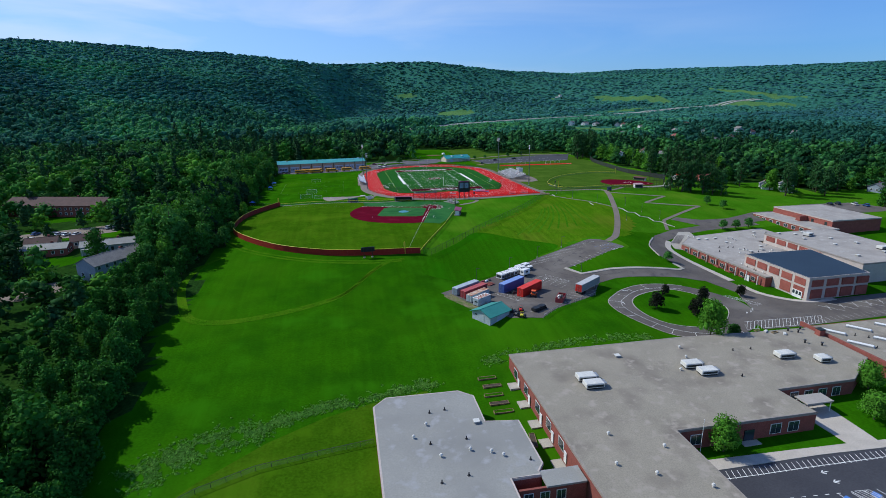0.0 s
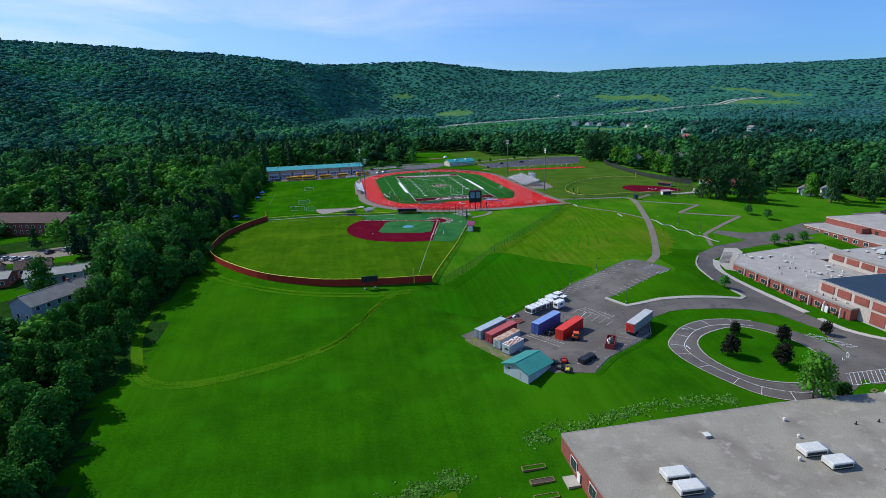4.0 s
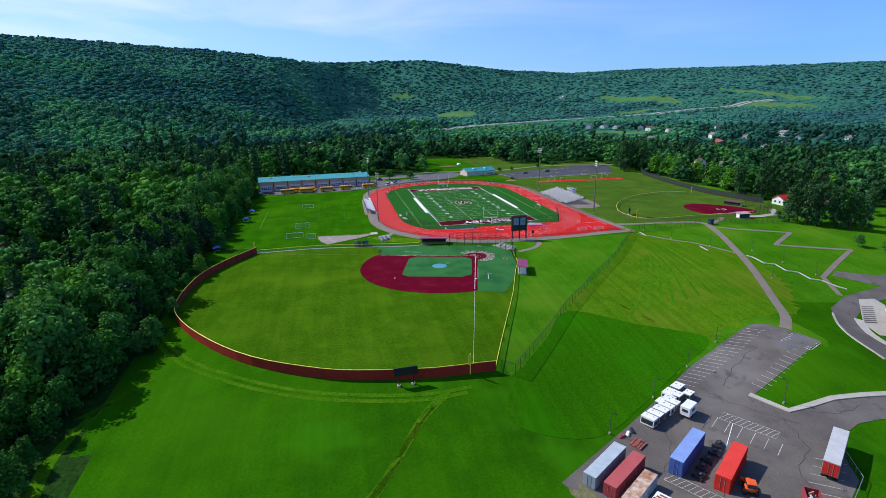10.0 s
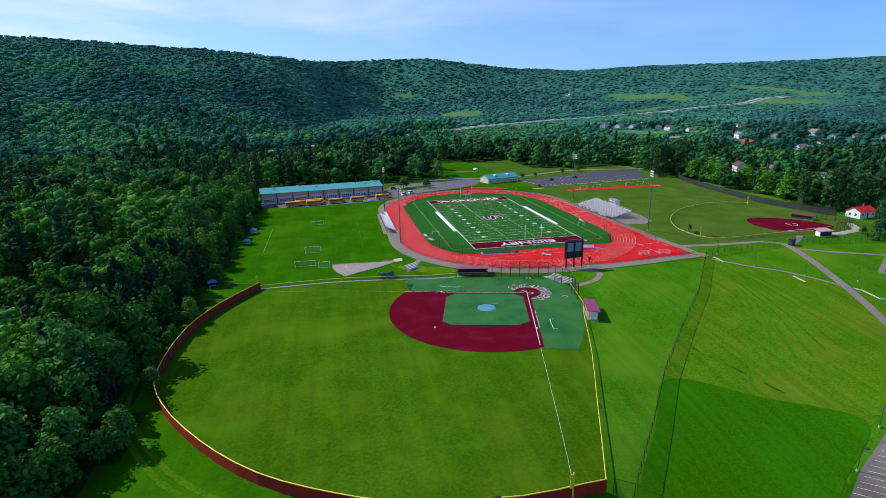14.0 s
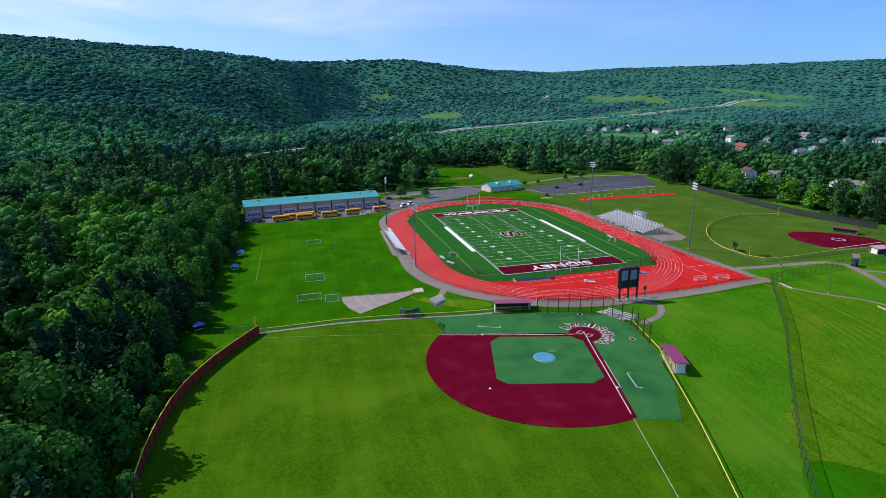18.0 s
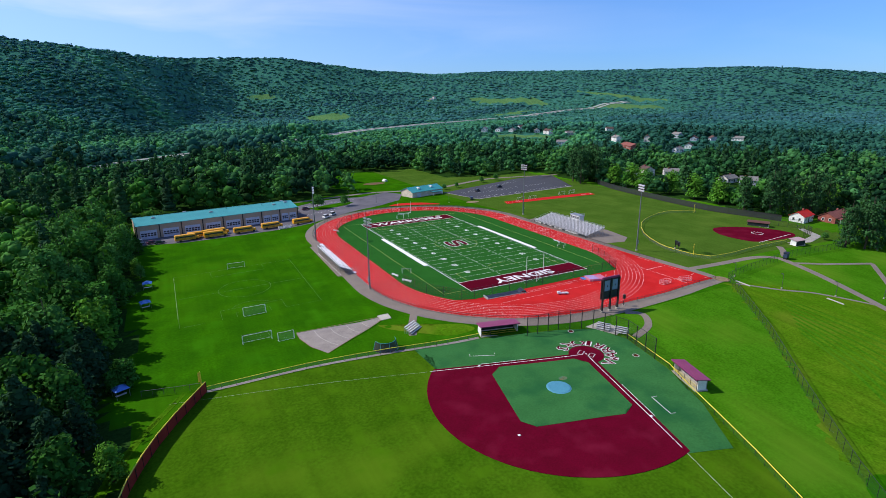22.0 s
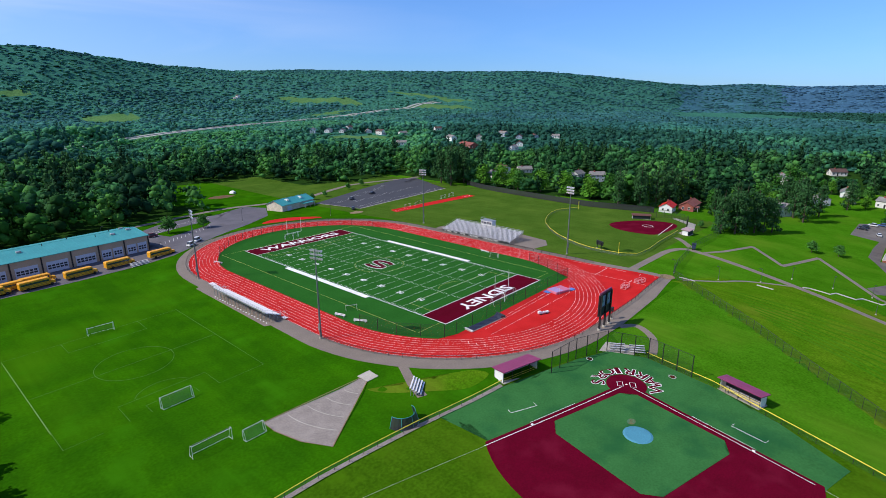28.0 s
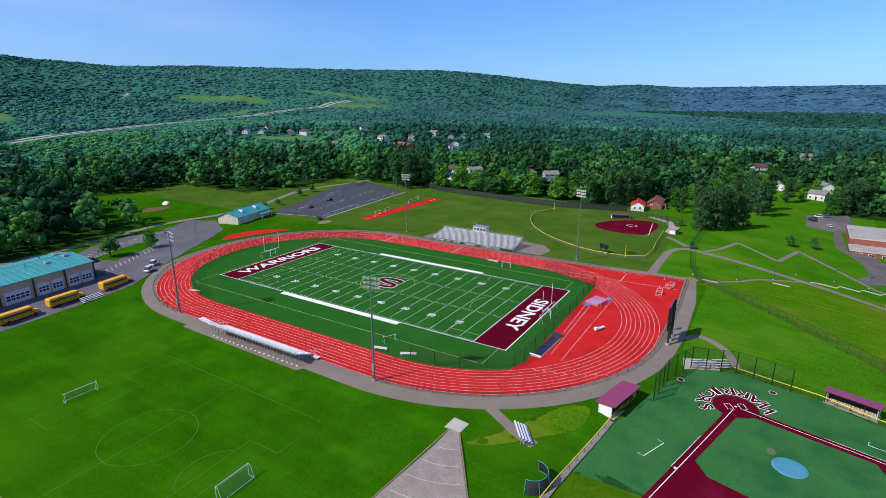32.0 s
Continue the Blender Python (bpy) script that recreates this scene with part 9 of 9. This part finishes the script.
for x, y, s in ((67.1, -200.8, 0.85), (147.2, -117.0, 1.0), (151.0, -126.4, 1.0), (126.3, -158.8, 1.0), (133.3, -159.6, 0.95), (140.8, -159.7, 1.05),
                (-30.8, 114.7, 1.6), (-14.3, 114.7, 1.3), (66, 138, 0.8), (78, 141, 0.75), (106, 152, 0.9), (122, 157, 1.0), (150, -70, 0.7)):
    plant(LAWN, x, y, s)
plant(BROAD[4], 217, -87, 0.8, "bright green broadleaf tree beside the pines")
plant(BROAD[4], 176, -86, 0.8, "bright green broadleaf tree beside the pines")
plant(GARDEN, 38.2, -267.4, 0.95, "tall green tree beside the school roof", 1.4)
plant(BROAD[1], 45.6, -268.2, 0.42, "dense dark shrub tree beside the school", 0.32)
plant(GARDEN, 7.8, -312.8, 0.74, "bright green tree in the school court", 0.92)
plant(GARDEN, 59.1, -299.6, 0.8, "dense green tree by the school entrance")
plant(GARDEN, 48.6, -310.4, 0.78, "dense green tree by the school entrance")
for x, y, s in ((147, -80, 0.9), (152, -85, 1.0), (157, -87, 1.05), (163, -91, 1.0), (160, -82, 0.95), (168, -94, 0.9), (154, -78, 0.8), (172, -97, 0.85), (170, -18, 1.0), (177, -28, 1.1), (186, -34, 1.05), (194, -39, 1.1), (204, -42, 1.0), (188, -24, 1.15), (244, -97, 0.95), (250, -89, 1.0), (258, -146, 0.9), (266, -150, 1.0), (276, -154, 1.0), (286, -160, 1.05), (214, -104, 1.05), (222, -98, 1.0), (188, -66, 0.75), (206, -72, 0.9), (240, -108, 0.9), (262, -96, 0.95), (276, -118, 0.85), (330, -126, 0.9), (345, -150, 1.0)):
    plant(PINE, x, y, s, "", 1.25 * s)
for x, y, s in ((166, 108, 1.3), (174, 114, 1.35), (181, 108, 1.3), (170, 121, 1.25), (186, 118, 1.4)):
    plant(PINE, x, y, s, "tall dark pine at the corner of the lot", 1.2 * s)
for x, y, s in ((184, 92, 1.1), (188, 78, 1.2), (183, 64, 1.05), (186, 44, 1.1), (184, 24, 1.15), (183, 6, 1.1)):
    plant(BROAD[4], x, y, s, "large bright green tree behind the boundary fence", 0.8 * s)
for x, y, s in ((170, -84, 0.62), (205, -60, 0.8), (215, -40, 0.95), (200, -30, 0.85), (225, -20, 0.9), (186, -18, 0.7), (196, 0, 0.9), (245, -75, 0.8), (256, -70, 0.9), (285, -90, 0.7), (300, -85, 0.7), (250, -140, 0.8), (335, -85, 0.8), (300, -119, 0.6), (324, -117, 0.65), (330, -136, 0.6), (290, -126, 0.5), (303, -146, 0.6), (327, -104, 0.6), (180, -30, 0.55), (182, 60, 0.8), (184, 80, 0.85), (181, 115, 0.75)):
    plant(tg.choice(BROAD), x, y, s, "leafy green garden tree near the houses")
for k in range(20):                      # trees among the western houses
    x, y = tg.uniform(-260, -146), tg.uniform(-200, -45)
    if not near_house(np.array([x]), np.array([y]))[0]:
        plant(tg.choice(BROAD + FIRS), x, y, tg.uniform(0.55, 0.85), "leafy tree among the western houses")
for k in range(46):                      # more trees along the western edge's foot and among the eastern gardens
    if k < 16:
        x, y, s = tg.uniform(-124.5, -120.5), tg.uniform(-190, 60), tg.uniform(0.3, 0.5)
        plant(tg.choice(BROAD), x, y, s, "young green tree at the foot of the woods")
    else:
        x, y, s = tg.uniform(178, 345), tg.uniform(-140, -28), tg.uniform(0.5, 0.95)
        if not near_house(np.array([x]), np.array([y]))[0] and not (195 < x < 300 and -150 < y < -98) and not (x < 215 and y < -52):
            plant(tg.choice(BROAD), x, y, s, "leafy green garden tree near the houses")
wv = np.random.default_rng(21)           # rank weeds on the slope below the school
for line, wide, n in (([(-112, -299), (-107, -295), (-101, -290), (-91, -287.5)], 5.0, 1500), ([(-31, -266.0), (-25, -265.0), (-14, -264.6), (-4, -264.2), (9, -263.4), (20, -264.4)], 2.4, 900), ([(-91, -287.5), (-84, -283), (-76.6, -279.9), (-68, -278), (-57, -275), (-48, -272.5)], 2.6, 1600)):
    path = np.array(curve_through(line, 12))
    at = path[wv.integers(0, len(path), n)] + wv.normal(0, wide / 2.2, (n, 2))
    at = at[wave(at[:, 0], at[:, 1], 2.2, 1.0) + wv.uniform(-0.25, 0.25, n) > -0.25]
    n = len(at)
    foot = np.stack([at[:, 0], at[:, 1], np.array([gz(*p) for p in at]) - 0.1], -1)
    v, f = leaf_cloud(foot, wv.uniform(0.2, 0.6, n), wv.uniform(0.15, 0.32, n), np.zeros(n, int), 9, 0.19, wv, 0.3)
    ob = new("tall_weeds", sheet("tall_weeds", v, f, (M_WEED,)))
    tagged(ob, "pale tall weeds growing along the slope", "weeds", kind="stuff")
for ob in BROAD + FIRS + [LAWN, MAPLE, PINE, GARDEN]:
    for o in (*ob.children_recursive, ob):
        bpy.data.objects.remove(o)
